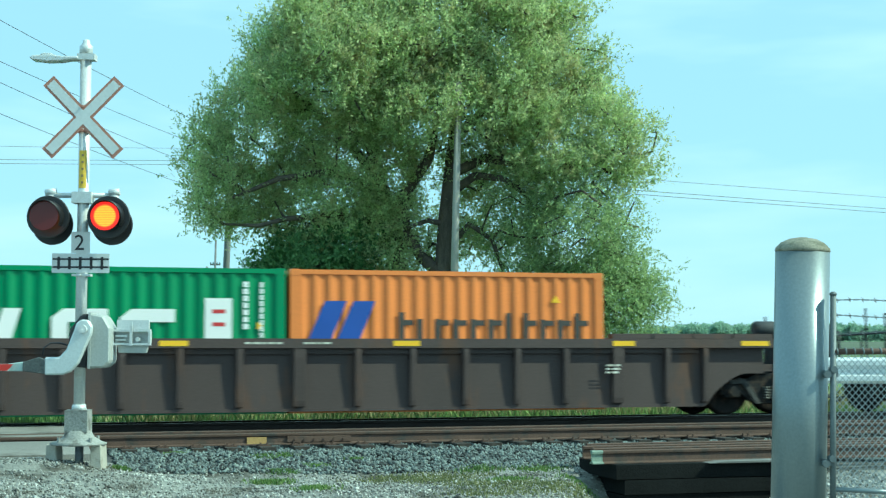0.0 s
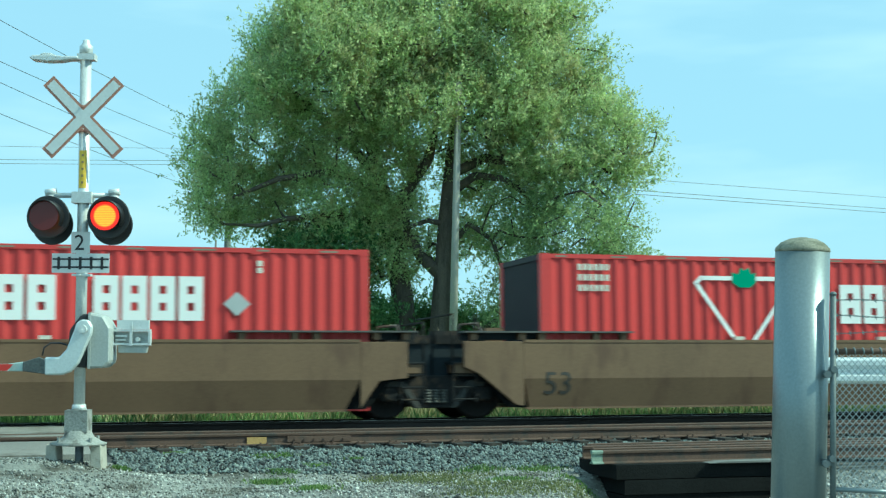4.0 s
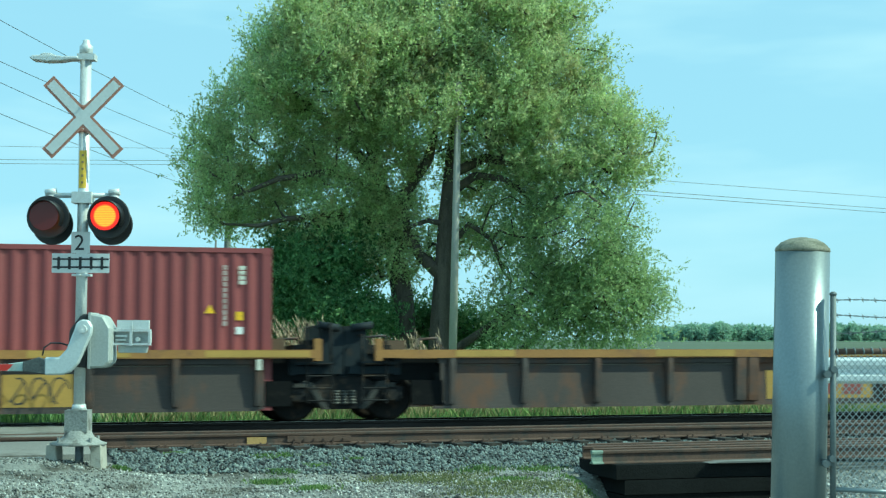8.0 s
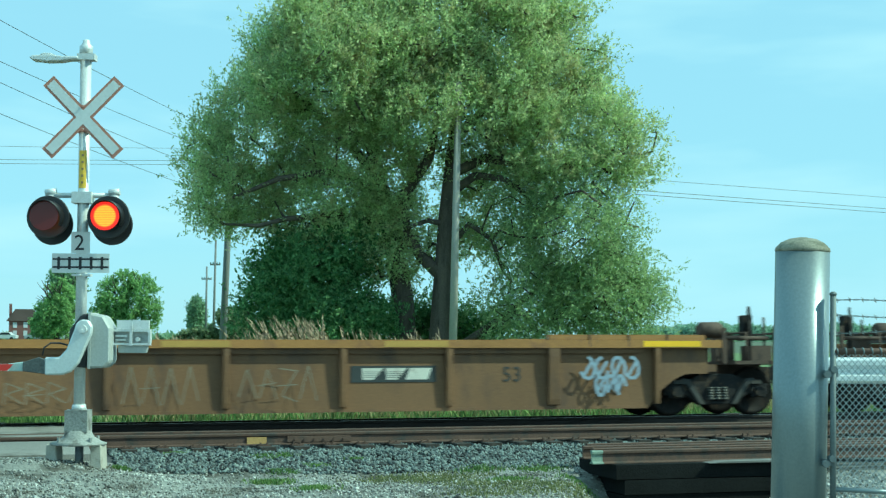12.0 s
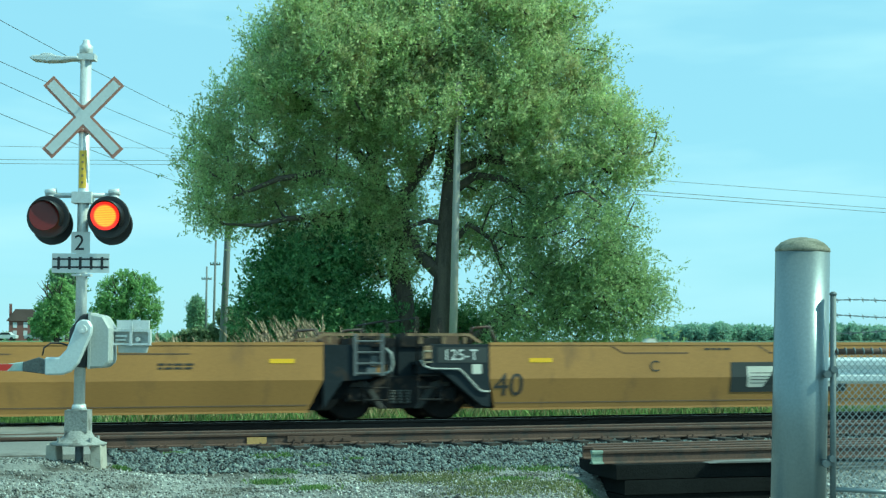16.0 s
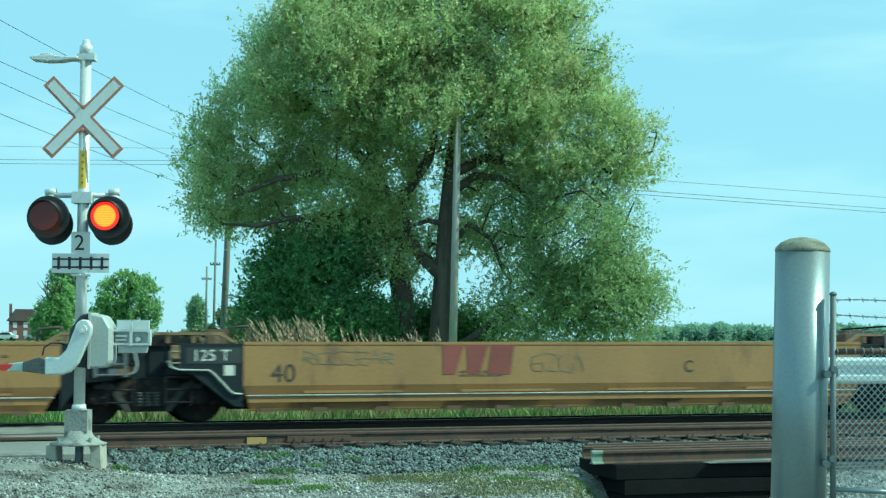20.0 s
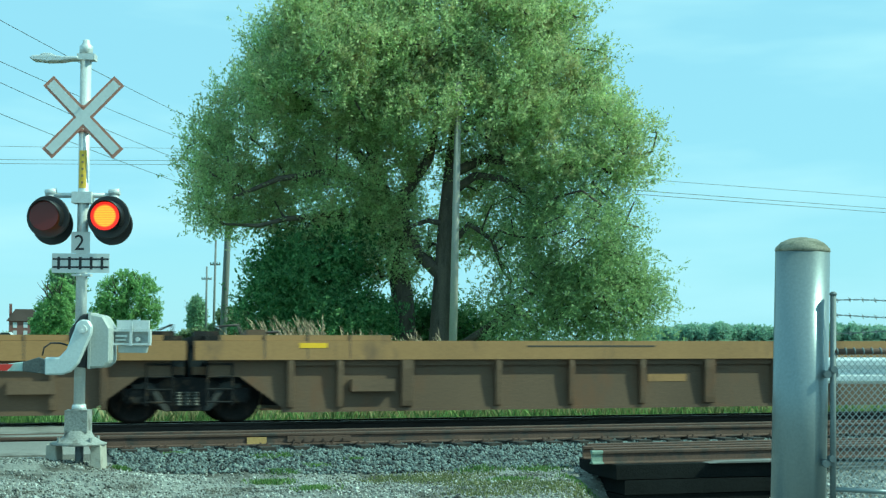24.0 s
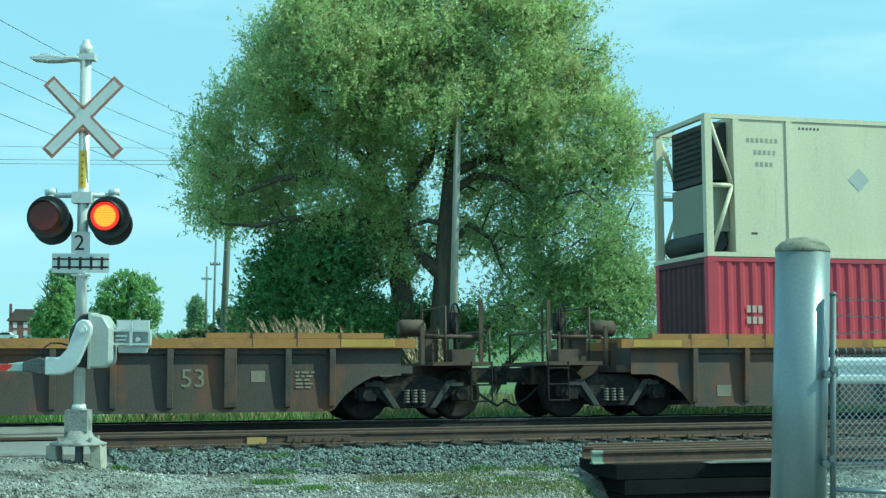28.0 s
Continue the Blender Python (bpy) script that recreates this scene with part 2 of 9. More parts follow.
def build_track(name, frame_m, ties_from, ties_to, label):
    tr = tagged(new(name), label, "railway track", kind="structure")
    tr.matrix_basis = frame_m
    for y in (-0.755, 0.755):
        bm = bmesh.new()
        rail_bm(bm, -700, 700, y, 0.0)
        r = part("rail", bm, RAIL_SHADED if name == "track_far" else RAIL_RUST, tr)
        bm = bmesh.new()
        box(bm, -700, 700, y - 0.026, y + 0.026, 0.0005, 0.0035)
        part("rail_head", bm, TREAD_STEEL if name == "track_far" else RAIL_HEAD, tr)
    bm = bmesh.new()
    box(bm, -0.11, 0.11, -1.3, 1.3, -0.36, -0.196)
    tie = mesh_of(bm, TIE_WOOD, 0.01)
    bm = bmesh.new()
    for y in (-0.755, 0.755):
        box(bm, -0.09, 0.09, y - 0.18, y + 0.18, -0.194, -0.178)
        for dy in (-0.085, 0.085):
            for dx in (-0.05, 0.05):
                box(bm, dx - 0.012, dx + 0.012, y + dy - 0.016, y + dy + 0.016, -0.178, -0.14)
    plate_me = mesh_of(bm, RAIL_RUST)
    x = ties_from
    while x < ties_to:
        t = part("tie", tie, None, tr, at=Matrix.Translation((x, 0, 0)))
        part("tie_plate", plate_me, None, t)
        x += 0.51
    return tr


FAR_FRAME = Matrix.Translation((0, 26.273, -0.02)) @ Matrix.Rotation(-0.0325, 4, "X") @ Matrix.Translation((0, 0.755, 0))
NEAR_FRAME = Matrix.Translation((0, NEAR_Y, 0.043)) @ Matrix.Rotation(-0.0325, 4, "X") @ Matrix.Translation((0, 0.755, 0))
far_track = build_track("track_far", FAR_FRAME, -3, 22, "main line track with polished rail heads on dark ties")
near_track = build_track("track_near", NEAR_FRAME, -3, 20, "rusty siding track on dark ties in grey ballast")


def track_fittings():
    bm = bmesh.new()
    for y in (-0.785,):
        prism(bm, [(y - 0.018, -0.145), (y + 0.02, -0.15), (y + 0.02, -0.05), (y - 0.018, -0.056)], 4.0, 5.0, "x")
        for k in range(6):
            tube(bm, (4.12 + k * 0.152, y - 0.045, -0.10), (4.12 + k * 0.152, y, -0.10), 0.017, n=6)
    part("joint_bar", bm, RAIL_RUST, near_track, "bolted rusty joint bar")
    bm = bmesh.new()
    prism(bm, [(-0.80, -0.16), (-0.77, -0.15), (-0.765, -0.06), (-0.795, -0.06)], 3.38, 3.68, "x")
    part("paint_mark", bm, mat("ochre_paint_mark", (0.42, 0.27, 0.10), 0.8, 0, 0.3, 9, 40, 0.2), near_track, "pale ochre paint mark on the rail")


track_fittings()


def crossing():
    c = tagged(new("road_crossing"), "grey worn road surface across both tracks", "level crossing", kind="structure")
    for y0, y1 in ((20.7, NEAR_Y - 0.13), (NEAR_Y + 0.13, NEAR_Y + 1.40), (NEAR_Y + 1.62, 26.14), (26.40, 27.66), (27.9, 33.0)):
        bm = bmesh.new()
        za, zb = (-0.012 if y0 > 19 else -0.16), -0.012 - (0.05 if y0 > 26.2 else 0) - (0.3 if y0 > 27.8 else 0)
        if y0 < 21:
            pts = [(y0, -0.10), (y1, -0.012), (y1, -0.3), (y0, -0.5)]
        else:
            pts = [(y0, za - (0.045 if y0 > 26.2 else 0)), (y1, zb), (y1, zb - 0.3), (y0, za - 0.35)]
        prism(bm, pts, -8.0, ROAD_X, "x")
        part("road_panel", bm, ASPHALT, c)


crossing()


# ---- loose stones ----
def stones(name, n, area, size, material, label, seed, sink=0.3):
    """Scattered angular stones over the ground, as one piece of loose stuff."""
    rng = np.random.default_rng(seed)
    base = np.array([(1, 0, 0), (-1, 0, 0), (0, 1, 0), (0, -1, 0), (0, 0, 1), (0, 0, -1)], dtype=np.float32)
    faces = np.array([(0, 2, 4), (2, 1, 4), (1, 3, 4), (3, 0, 4), (2, 0, 5), (1, 2, 5), (3, 1, 5), (0, 3, 5)])
    x0, x1, y0, y1 = area
    px, py = rng.uniform(x0, x1, n), rng.uniform(y0, y1, n)
    r = size * rng.uniform(0.5, 1.35, n)
    pz = np.array([ground_height(a, b) for a, b in zip(px, py)])
    v = base[None] * rng.uniform(0.35, 1.3, (n, 6, 1)) + rng.uniform(-0.35, 0.35, (n, 6, 3))
    ang = rng.uniform(0, 6.28, n)
    c, s_ = np.cos(ang)[:, None], np.sin(ang)[:, None]
    vx, vy = v[..., 0] * c - v[..., 1] * s_, v[..., 0] * s_ + v[..., 1] * c
    out = np.stack([vx * r[:, None] + px[:, None], vy * r[:, None] + py[:, None], v[..., 2] * r[:, None] * 0.8 + (pz + r * sink)[:, None]], -1)
    me = bpy.data.meshes.new(name)
    idx = (faces[None] + (np.arange(n) * 6)[:, None, None]).reshape(-1)
    me.vertices.add(n * 6)
    me.vertices.foreach_set("co", out.astype(np.float32).ravel())
    me.loops.add(len(idx))
    me.loops.foreach_set("vertex_index", idx.astype(np.int32))
    me.polygons.add(len(idx) // 3)
    me.polygons.foreach_set("loop_start", np.arange(0, len(idx), 3, dtype=np.int32))
    me.update(calc_edges=True)
    me.materials.append(material)
    return tagged(new(name, me), label, "stones", kind="stuff")


STONE = mat("blue_grey_ballast", (0.108, 0.128, 0.125), 0.85, 0, 0.35, 20, 60, 0.2, per=0.95)
PEBBLE = mat("grey_pebbles", (0.31, 0.315, 0.29), 0.9, 0, 0.45, 2.4, 60, 0.2, (0.10, 0.095, 0.075), 0.42, per=0.9)
stones("ballast_stones", 22000, (1.3, 15.0, 19.75, 22.2), 0.034, STONE, "blue-grey crushed stone ballast on the track shoulder", 3, 0.45)
stones("ballast_stones", 9000, (1.2, 17.0, 22.3, 28.6), 0.04, STONE, "blue-grey crushed stone ballast between the rails", 4, 0.1)
stones("gravel_stones", 30000, (-1.5, 11.5, 14.0, 20.3), 0.016, PEBBLE, "small grey gravel on the verge", 5, 0.5)
stones("gravel_stones", 1500, (-1.5, 11.5, 14.0, 20.3), 0.03, PEBBLE, "loose larger grey stones on the verge", 6)


# ---- crossing signal ----
ALU = mat("dull_aluminium_paint", (0.64, 0.66, 0.65), 0.5, 0.3, 0.15, 5, 40, 0.1, (0.42, 0.42, 0.39), 0.3)
CABINET = mat("grey_cabinet_paint", (0.42, 0.44, 0.42), 0.6, 0.1, 0.15, 4, 40, 0.1, (0.32, 0.32, 0.30), 0.25)
GRIMY_BASE = mat("grimy_base_casting", (0.30, 0.31, 0.29), 0.8, 0.1, 0.35, 8, 40, 0.3, (0.13, 0.125, 0.11), 0.45)
CONCRETE = mat("weathered_concrete", (0.42, 0.40, 0.34), 0.95, 0, 0.2, 6, 50, 0.4, (0.28, 0.26, 0.22), 0.3)
SIGN_WHITE = mat("sign_white", (0.66, 0.68, 0.67), 0.55, 0, 0.08, 4, 30, 0.03)
SIGN_COPPER = mat("faded_red_border", (0.42, 0.20, 0.14), 0.5, 0, 0.12, 4, 30, 0.03)
SIGN_BLACK = mat("sign_black", (0.02, 0.02, 0.025), 0.6, 0, 0.2)
LAMP_BLACK = mat("lamp_black", (0.018, 0.018, 0.02), 0.45, 0, 0.3, 5, 40, 0.1)
MAST_LEAN = radians(0.2)


def signal_mast():
    base = spot((138 - 784) / 2572, (441 - 822) / 2572, 19.0)
    at = Matrix.Translation(base) @ Matrix.Rotation(-YAW, 4, "Z") @ Matrix.Rotation(MAST_LEAN, 4, "Y")
    m = thing("crossing_signal", "silver railway crossing signal mast with flashing red lamps", "crossing signal", at)
    for a in (-0.41, 0.17):
        bm = bmesh.new()
        prism(bm, [(a, -0.3), (a + 0.19, -0.3), (a + 0.16, 0.27), (a + 0.03, 0.27)], -0.16, 0.16)
        part("concrete_foot", bm, CONCRETE, m, "weathered concrete block", bevel=0.012)
    bm = bmesh.new()
    tube(bm, (0, 0.05, -0.3), (0, 0.05, 0.3), 0.055, n=14)
    part("cable_conduit", bm, mat("grey_conduit", (0.2, 0.22, 0.24), 0.6), m)
    bm = bmesh.new()
    lathe(bm, [(0.36, 0.255), (0.37, 0.275), (0.30, 0.30), (0.20, 0.36), (0.16, 0.44)], 20)
    for k in range(4):
        a = radians(45 + 90 * k)
        tube(bm, (0.29 * math.cos(a), 0.29 * math.sin(a), 0.25), (0.29 * math.cos(a), 0.29 * math.sin(a), 0.36), 0.025, n=6)
    part("base_casting", bm, GRIMY_BASE, m, "grimy flared base casting with anchor bolts")
    bm = bmesh.new()
    box(bm, -0.155, 0.14, -0.14, 0.14, 0.42, 0.71)
    part("junction_box", bm, GRIMY_BASE, m, "grey cast junction box", bevel=0.02)
    bm = bmesh.new()
    tube(bm, (0, 0, 0.7), (0, 0, 5.47), 0.073, n=24)
    tube(bm, (0, 0, 0.7), (0, 0, 0.78), 0.10, 0.085, n=20)
    lathe(bm, [(0.088, 5.42), (0.088, 5.52), (0.05, 5.56), (0.045, 5.60), (0.02, 5.615)], 18)
    part("mast", bm, ALU, m, "silver-painted steel mast")
    # luminaire on top
    bm = bmesh.new()
    prism(bm, [(-0.735, 5.355), (-0.70, 5.385), (-0.45, 5.395), (-0.30, 5.375), (-0.08, 5.375), (-0.08, 5.335), (-0.20, 5.33), (-0.32, 5.31), (-0.50, 5.305), (-0.70, 5.325)], -0.10, 0.10)
    prism(bm, [(-0.62, 5.40), (-0.56, 5.43), (-0.46, 5.425), (-0.40, 5.40)], -0.05, 0.05)
    box(bm, -0.10, 0.13, -0.09, 0.09, 5.33, 5.41)
    part("luminaire", bm, ALU, m, "flat silver lamp on a side arm", bevel=0.012)
    # crossbuck
    for k, a in enumerate((-46, 46)):
        rot = Matrix.Translation((0.004, -0.105 - 0.004 * k, 4.555)) @ Matrix.Rotation(radians(-a), 4, "Y")
        bm = bmesh.new()
        box(bm, -0.675, 0.675, -0.002, 0.0015, -0.095, 0.095)
        b = part("crossbuck_blade", bm, SIGN_COPPER, m, "white blade with a faded red border", at=rot)
        bm = bmesh.new()
        box(bm, -0.632, 0.632, -0.0105, -0.0065, -0.062, 0.062)
        part("blade_face", bm, SIGN_WHITE, b)
    for z in (4.70, 4.38):
        bm = bmesh.new()
        tube(bm, (0.0, -0.14, z), (0.0, 0.1, z), 0.016, n=8)
        box(bm, -0.09, 0.09, -0.095, 0.09, z - 0.02, z + 0.02)
        part("sign_clamp", bm, SIGN_COPPER, m)
    bm = bmesh.new()
    n = 8
    for k in range(n):
        a0, a1 = radians(-130 + 80 * k / n), radians(-130 + 80 * (k + 1) / n)
        r = 0.0755
        vs = [bm.verts.new((r * math.cos(a), r * math.sin(a), z)) for a, z in ((a0, 3.62), (a1, 3.62), (a1, 4.12), (a0, 4.12))]
        bm.faces.new(vs)
    part("yellow_sticker", bm, mat("yellow_sticker", (0.72, 0.48, 0.06), 0.5, 0, 0.2, 8, 30), m, "faded yellow sticker with small dark print")
    for k in range(5):
        bm = bmesh.new()
        box(bm, -0.014, 0.014, -0.080, -0.077, 3.68 + k * 0.09, 3.71 + k * 0.09)
        part("sticker_print", bm, mat("faded_dark_print", (0.25, 0.18, 0.08), 0.6), m)
    # lamp crossarm
    bm = bmesh.new()
    box(bm, -0.13, 0.13, -0.11, 0.11, 3.42, 3.57)
    tube(bm, (-0.42, 0, 3.53), (0.42, 0, 3.53), 0.035, n=12)
    for sx in (-0.42, 0.42):
        tube(bm, (sx, 0, 3.53), (sx * 1.02, 0.0, 3.4), 0.05, n=10)
        tube(bm, (sx - 0.08, 0, 3.56), (sx + 0.06, 0, 3.58), 0.05, n=10)
    part("crossarm", bm, ALU, m, bevel=0.008)
    for sx, lit in ((-0.405, False), (0.385, True)):
        flash_lamp(m, sx, lit)
    # numbered plate and track symbol
    bm = bmesh.new()
    box(bm, -0.12, 0.125, -0.105, -0.099, 2.76, 3.04)
    part("number_plate", bm, SIGN_WHITE, m, "white plate with the number 2", bevel=0.004)
    letters("2", 0.29, SIGN_BLACK, m, Matrix.Translation((-0.085, -0.108, 2.80)) @ Matrix.Rotation(radians(90), 4, "X"), "digit")
    bm = bmesh.new()
    box(bm, -0.37, 0.385, -0.105, -0.099, 2.50, 2.755)
    part("track_plate", bm, SIGN_WHITE, m, "white plate with a black track symbol", bevel=0.004)
    bm = bmesh.new()
    for z in (2.575, 2.68):
        box(bm, -0.36, 0.375, -0.1085, -0.1055, z - 0.012, z + 0.012)
    for k in range(5):
        box(bm, -0.28 + k * 0.142 - 0.018, -0.28 + k * 0.142 + 0.018, -0.1105, -0.109, 2.545, 2.71)
    part("track_symbol", bm, SIGN_BLACK, m)
    bm = bmesh.new()
    box(bm, -0.11, 0.12, -0.098, 0.09, 2.46, 2.49)
    tube(bm, (0.0, -0.13, 2.475), (0.0, -0.09, 2.475), 0.016, n=8)
    part("plate_clamp", bm, ALU, m)
    # gate mechanism
    bm = bmesh.new()
    prism(bm, [(0.14, 1.26), (0.36, 1.26), (0.44, 1.34), (0.44, 1.78), (0.34, 1.94), (0.18, 1.97), (0.14, 1.97)], -0.22, 0.2)
    part("gate_housing", bm, CABINET, m, "grey gate motor housing", bevel=0.025)
    bm = bmesh.new()
    prism(bm, [(-0.12, 1.28), (0.135, 1.26), (0.135, 1.97), (0.05, 1.95), (-0.10, 1.75)], -0.2, 0.2)
    part("gate_housing_back", bm, mat("dark_housing", (0.03, 0.032, 0.035), 0.6), m, bevel=0.02)
    bm = bmesh.new()
    box(bm, 0.155, 0.185, -0.235, 0.21, 1.25, 1.98)
    part("housing_flange", bm, CABINET, m, bevel=0.005)
    bm = bmesh.new()
    prism(bm, [(-0.38, 1.17), (-0.38, 1.40), (-0.19, 1.40), (-0.10, 1.50), (0.0, 1.76), (0.02, 1.84), (0.09, 1.89), (0.18, 1.88), (0.23, 1.80), (0.22, 1.70), (0.06, 1.32), (-0.04, 1.21), (-0.15, 1.17)], -0.34, -0.25)
    part("arm_bracket", bm, mat("pale_arm_paint", (0.62, 0.66, 0.66), 0.45, 0.2, 0.12, 5, 40, 0.05), m, "pale grey swing bracket of the gate", bevel=0.02)
    bm = bmesh.new()
    tube(bm, (0.115, -0.39, 1.76), (0.115, -0.34, 1.76), 0.055, n=14)
    tube(bm, (0.10, -0.41, 1.74), (0.10, -0.34, 1.74), 0.03, n=8)
    part("pivot_bolt", bm, ALU, m)
    bm = bmesh.new()
    box(bm, -2.6, -0.85, -0.315, -0.275, 1.22, 1.31)
    arm = part("gate_arm", bm, mat("gate_white", (0.68, 0.70, 0.69), 0.5, 0, 0.1), m, "lowered gate arm with red and white bands", bevel=0.005)
    red = mat("gate_red", (0.55, 0.035, 0.025), 0.4, 0, 0.1)
    for k, x in enumerate((-1.28, -2.1)):
        bm = bmesh.new()
        prism(bm, [(x, 1.222), (x + 0.42, 1.222), (x + 0.5, 1.308), (x, 1.308)], -0.319, -0.3165)
        part("red_band", bm, red, arm)
    bm = bmesh.new()
    prism(bm, [(-0.9, 1.215), (-0.9, 1.305), (-0.62, 1.345), (-0.37, 1.36), (-0.37, 1.24), (-0.6, 1.215)], -0.30, -0.26)
    part("arm_socket", bm, mat("pale_green_fibre", (0.42, 0.52, 0.50), 0.6, 0, 0.25), m, bevel=0.01)
    bm = bmesh.new()
    bent(bm, [(-0.42, -0.28, 1.42), (-0.40, -0.28, 1.52), (-0.32, -0.26, 1.58), (-0.2, -0.24, 1.58), (-0.1, -0.2, 1.55)], 0.012)
    part("arm_cable", bm, SIGN_BLACK, m)
    # counterweight frame beside the housing
    bm = bmesh.new()
    box(bm, 0.42, 0.92, -0.04, 0.06, 1.735, 1.765)
    box(bm, 0.42, 0.92, -0.04, 0.06, 1.555, 1.585)
    box(bm, 0.895, 0.925, -0.04, 0.06, 1.587, 1.733)
    box(bm, 0.655, 0.690, -0.06, -0.041, 1.55, 1.86)
    part("counterweight_frame", bm, ALU, m, "bare aluminium counterweight frame", bevel=0.008)
    bm = bmesh.new()
    box(bm, 0.475, 0.895, 0.0, 0.07, 1.767, 1.885)
    part("weight_plate", bm, ALU, m, bevel=0.008)
    bm = bmesh.new()
    prism(bm, [(0.50, 1.455), (0.87, 1.455), (0.89, 1.553), (0.49, 1.553)], 0.0, 0.06)
    part("weight_plate", bm, CABINET, m, bevel=0.006)
    bm = bmesh.new()
    box(bm, 0.44, 0.893, 0.03, 0.05, 1.587, 1.733)
    part("counterweight", bm, CABINET, m, bevel=0.006)
    bm = bmesh.new()
    box(bm, 0.46, 0.62, -0.02, 0.028, 1.665, 1.69)
    part("weight_rod", bm, ALU, m)
    bm = bmesh.new()
    box(bm, 0.46, 0.60, -0.02, 0.028, 1.615, 1.635)
    part("weight_rod", bm, ALU, m)
    bm = bmesh.new()
    tube(bm, (0.76, -0.05, 1.635), (0.76, 0.02, 1.635), 0.03, n=8)
    part("weight_bolt", bm, ALU, m)
    bm = bmesh.new()
    prism(bm, [(-0.66, 1.215), (-0.37, 1.18), (-0.37, 1.37), (-0.45, 1.40), (-0.66, 1.335)], -0.33, -0.304)
    part("arm_clamp", bm, mat("dark_weathered_clamp", (0.09, 0.10, 0.10), 0.8, 0.1, 0.4, 8, 40, 0.2, (0.2, 0.21, 0.2), 0.4), m, "dark weathered clamp on the gate arm", bevel=0.008)
    return m


FLASHERS = []


def flash_lamp(m, sx, lit):
    """One lamp: black backing disc and hood, and a disc that glows on one face and turns over to flash."""
    c = Vector((sx, -0.20, 3.225))
    face = Matrix.Translation(c) @ Matrix.Rotation(radians(90), 4, "X")
    bm = bmesh.new()
    lathe(bm, [(0.272, -0.02), (0.282, 0.0), (0.272, 0.02)], 36)
    b = part("lamp_background", bm, LAMP_BLACK, m, "round black backing disc", at=face)
    bm = bmesh.new()
    n = 28
    for r, zz in ((0.21, 0.0),):
        rows = []
        for rad, h in ((0.215, 0.02), (0.205, 0.30), (0.195, 0.30), (0.2, 0.02)):
            row = []
            for i in range(n + 1):
                a = radians(-35 + 250 * i / n)
                k = 0.35 + 0.65 * max(0.0, math.sin(min(math.pi, max(0, radians(250 * i / n) * 180 / 250))))
                row.append(bm.verts.new((rad * math.cos(a), rad * math.sin(a), 0.02 + (h - 0.02) * k)))
            rows.append(row)
        for p, q in zip(rows, rows[1:] + rows[:1]):
            for i in range(n):
                bm.faces.new((p[i], p[i + 1], q[i + 1], q[i])).smooth = True
    bmesh.ops.recalc_face_normals(bm, faces=bm.faces)
    part("lamp_hood", bm, LAMP_BLACK, b)
    bm = bmesh.new()
    lathe(bm, [(0.21, -0.30), (0.22, -0.28), (0.2, -0.08), (0.16, -0.02)], 24)
    part("lamp_housing", bm, LAMP_BLACK, b)
    bm = bmesh.new()
    lathe(bm, [(0.262, -0.30), (0.275, -0.285), (0.262, -0.27)], 30, Matrix.Translation((-0.015, -0.075, 0)))
    part("rear_background", bm, LAMP_BLACK, b)
    # turning lens: lit face one way, dark face the other
    dark = mat("dark_red_lens", (0.10, 0.008, 0.008), 0.25, 0, 0.2, 8, 60, 0.1)
    bm = bmesh.new()
    lathe(bm, [(0.187, -0.004), (0.190, 0.0), (0.187, 0.004)], 32)
    lens = part("flasher_disc", bm, dark, m, "red lens that flashes", at=Matrix.Translation(c + Vector((0, -0.21, 0))) @ Matrix.Rotation(radians(90), 4, "X"))
    glow = bpy.data.materials.get("lit_lens") or lit_lens()
    bm = bmesh.new()
    lathe(bm, [(0.186, 0.0045), (0.183, 0.006)], 32)
    part("lit_face", bm, glow, lens, "glowing orange-red lens")
    FLASHERS.append((lens, c + Vector((0, -0.21, 0)), lit))


def lit_lens():
    """A glowing lens: orange-yellow in the middle, red at the rim, crossed by fine ribs."""
    m = bpy.data.materials.new("lit_lens")
    m.use_nodes = True
    nt = m.node_tree
    ln = nt.links.new
    bs = nt.nodes["Principled BSDF"]
    tc = nt.nodes.new("ShaderNodeTexCoord")
    gr = nt.nodes.new("ShaderNodeVectorMath")
    gr.operation = "LENGTH"
    ln(tc.outputs["Object"], gr.inputs[0])
    rp = nt.nodes.new("ShaderNodeValToRGB")
    rp.color_ramp.elements[0].position, rp.color_ramp.elements[0].color = 0.128, (1.0, 0.36, 0.03, 1)
    rp.color_ramp.elements[1].position, rp.color_ramp.elements[1].color = 0.150, (0.75, 0.008, 0.008, 1)
    ln(gr.outputs["Value"], rp.inputs["Fac"])
    wv = nt.nodes.new("ShaderNodeTexWave")
    wv.bands_direction = "Y"
    wv.inputs["Scale"].default_value = 14.0
    ln(tc.outputs["Object"], wv.inputs["Vector"])
    mx = nt.nodes.new("ShaderNodeMapRange")
    mx.inputs["To Min"].default_value, mx.inputs["To Max"].default_value = 0.9, 1.9
    ln(wv.outputs["Fac"], mx.inputs["Value"])
    bs.inputs["Base Color"].default_value = (0.3, 0.01, 0.005, 1)
    ln(rp.outputs["Color"], bs.inputs["Emission Color"])
    ln(mx.outputs[0], bs.inputs["Emission Strength"])
    return m


signal_mast()


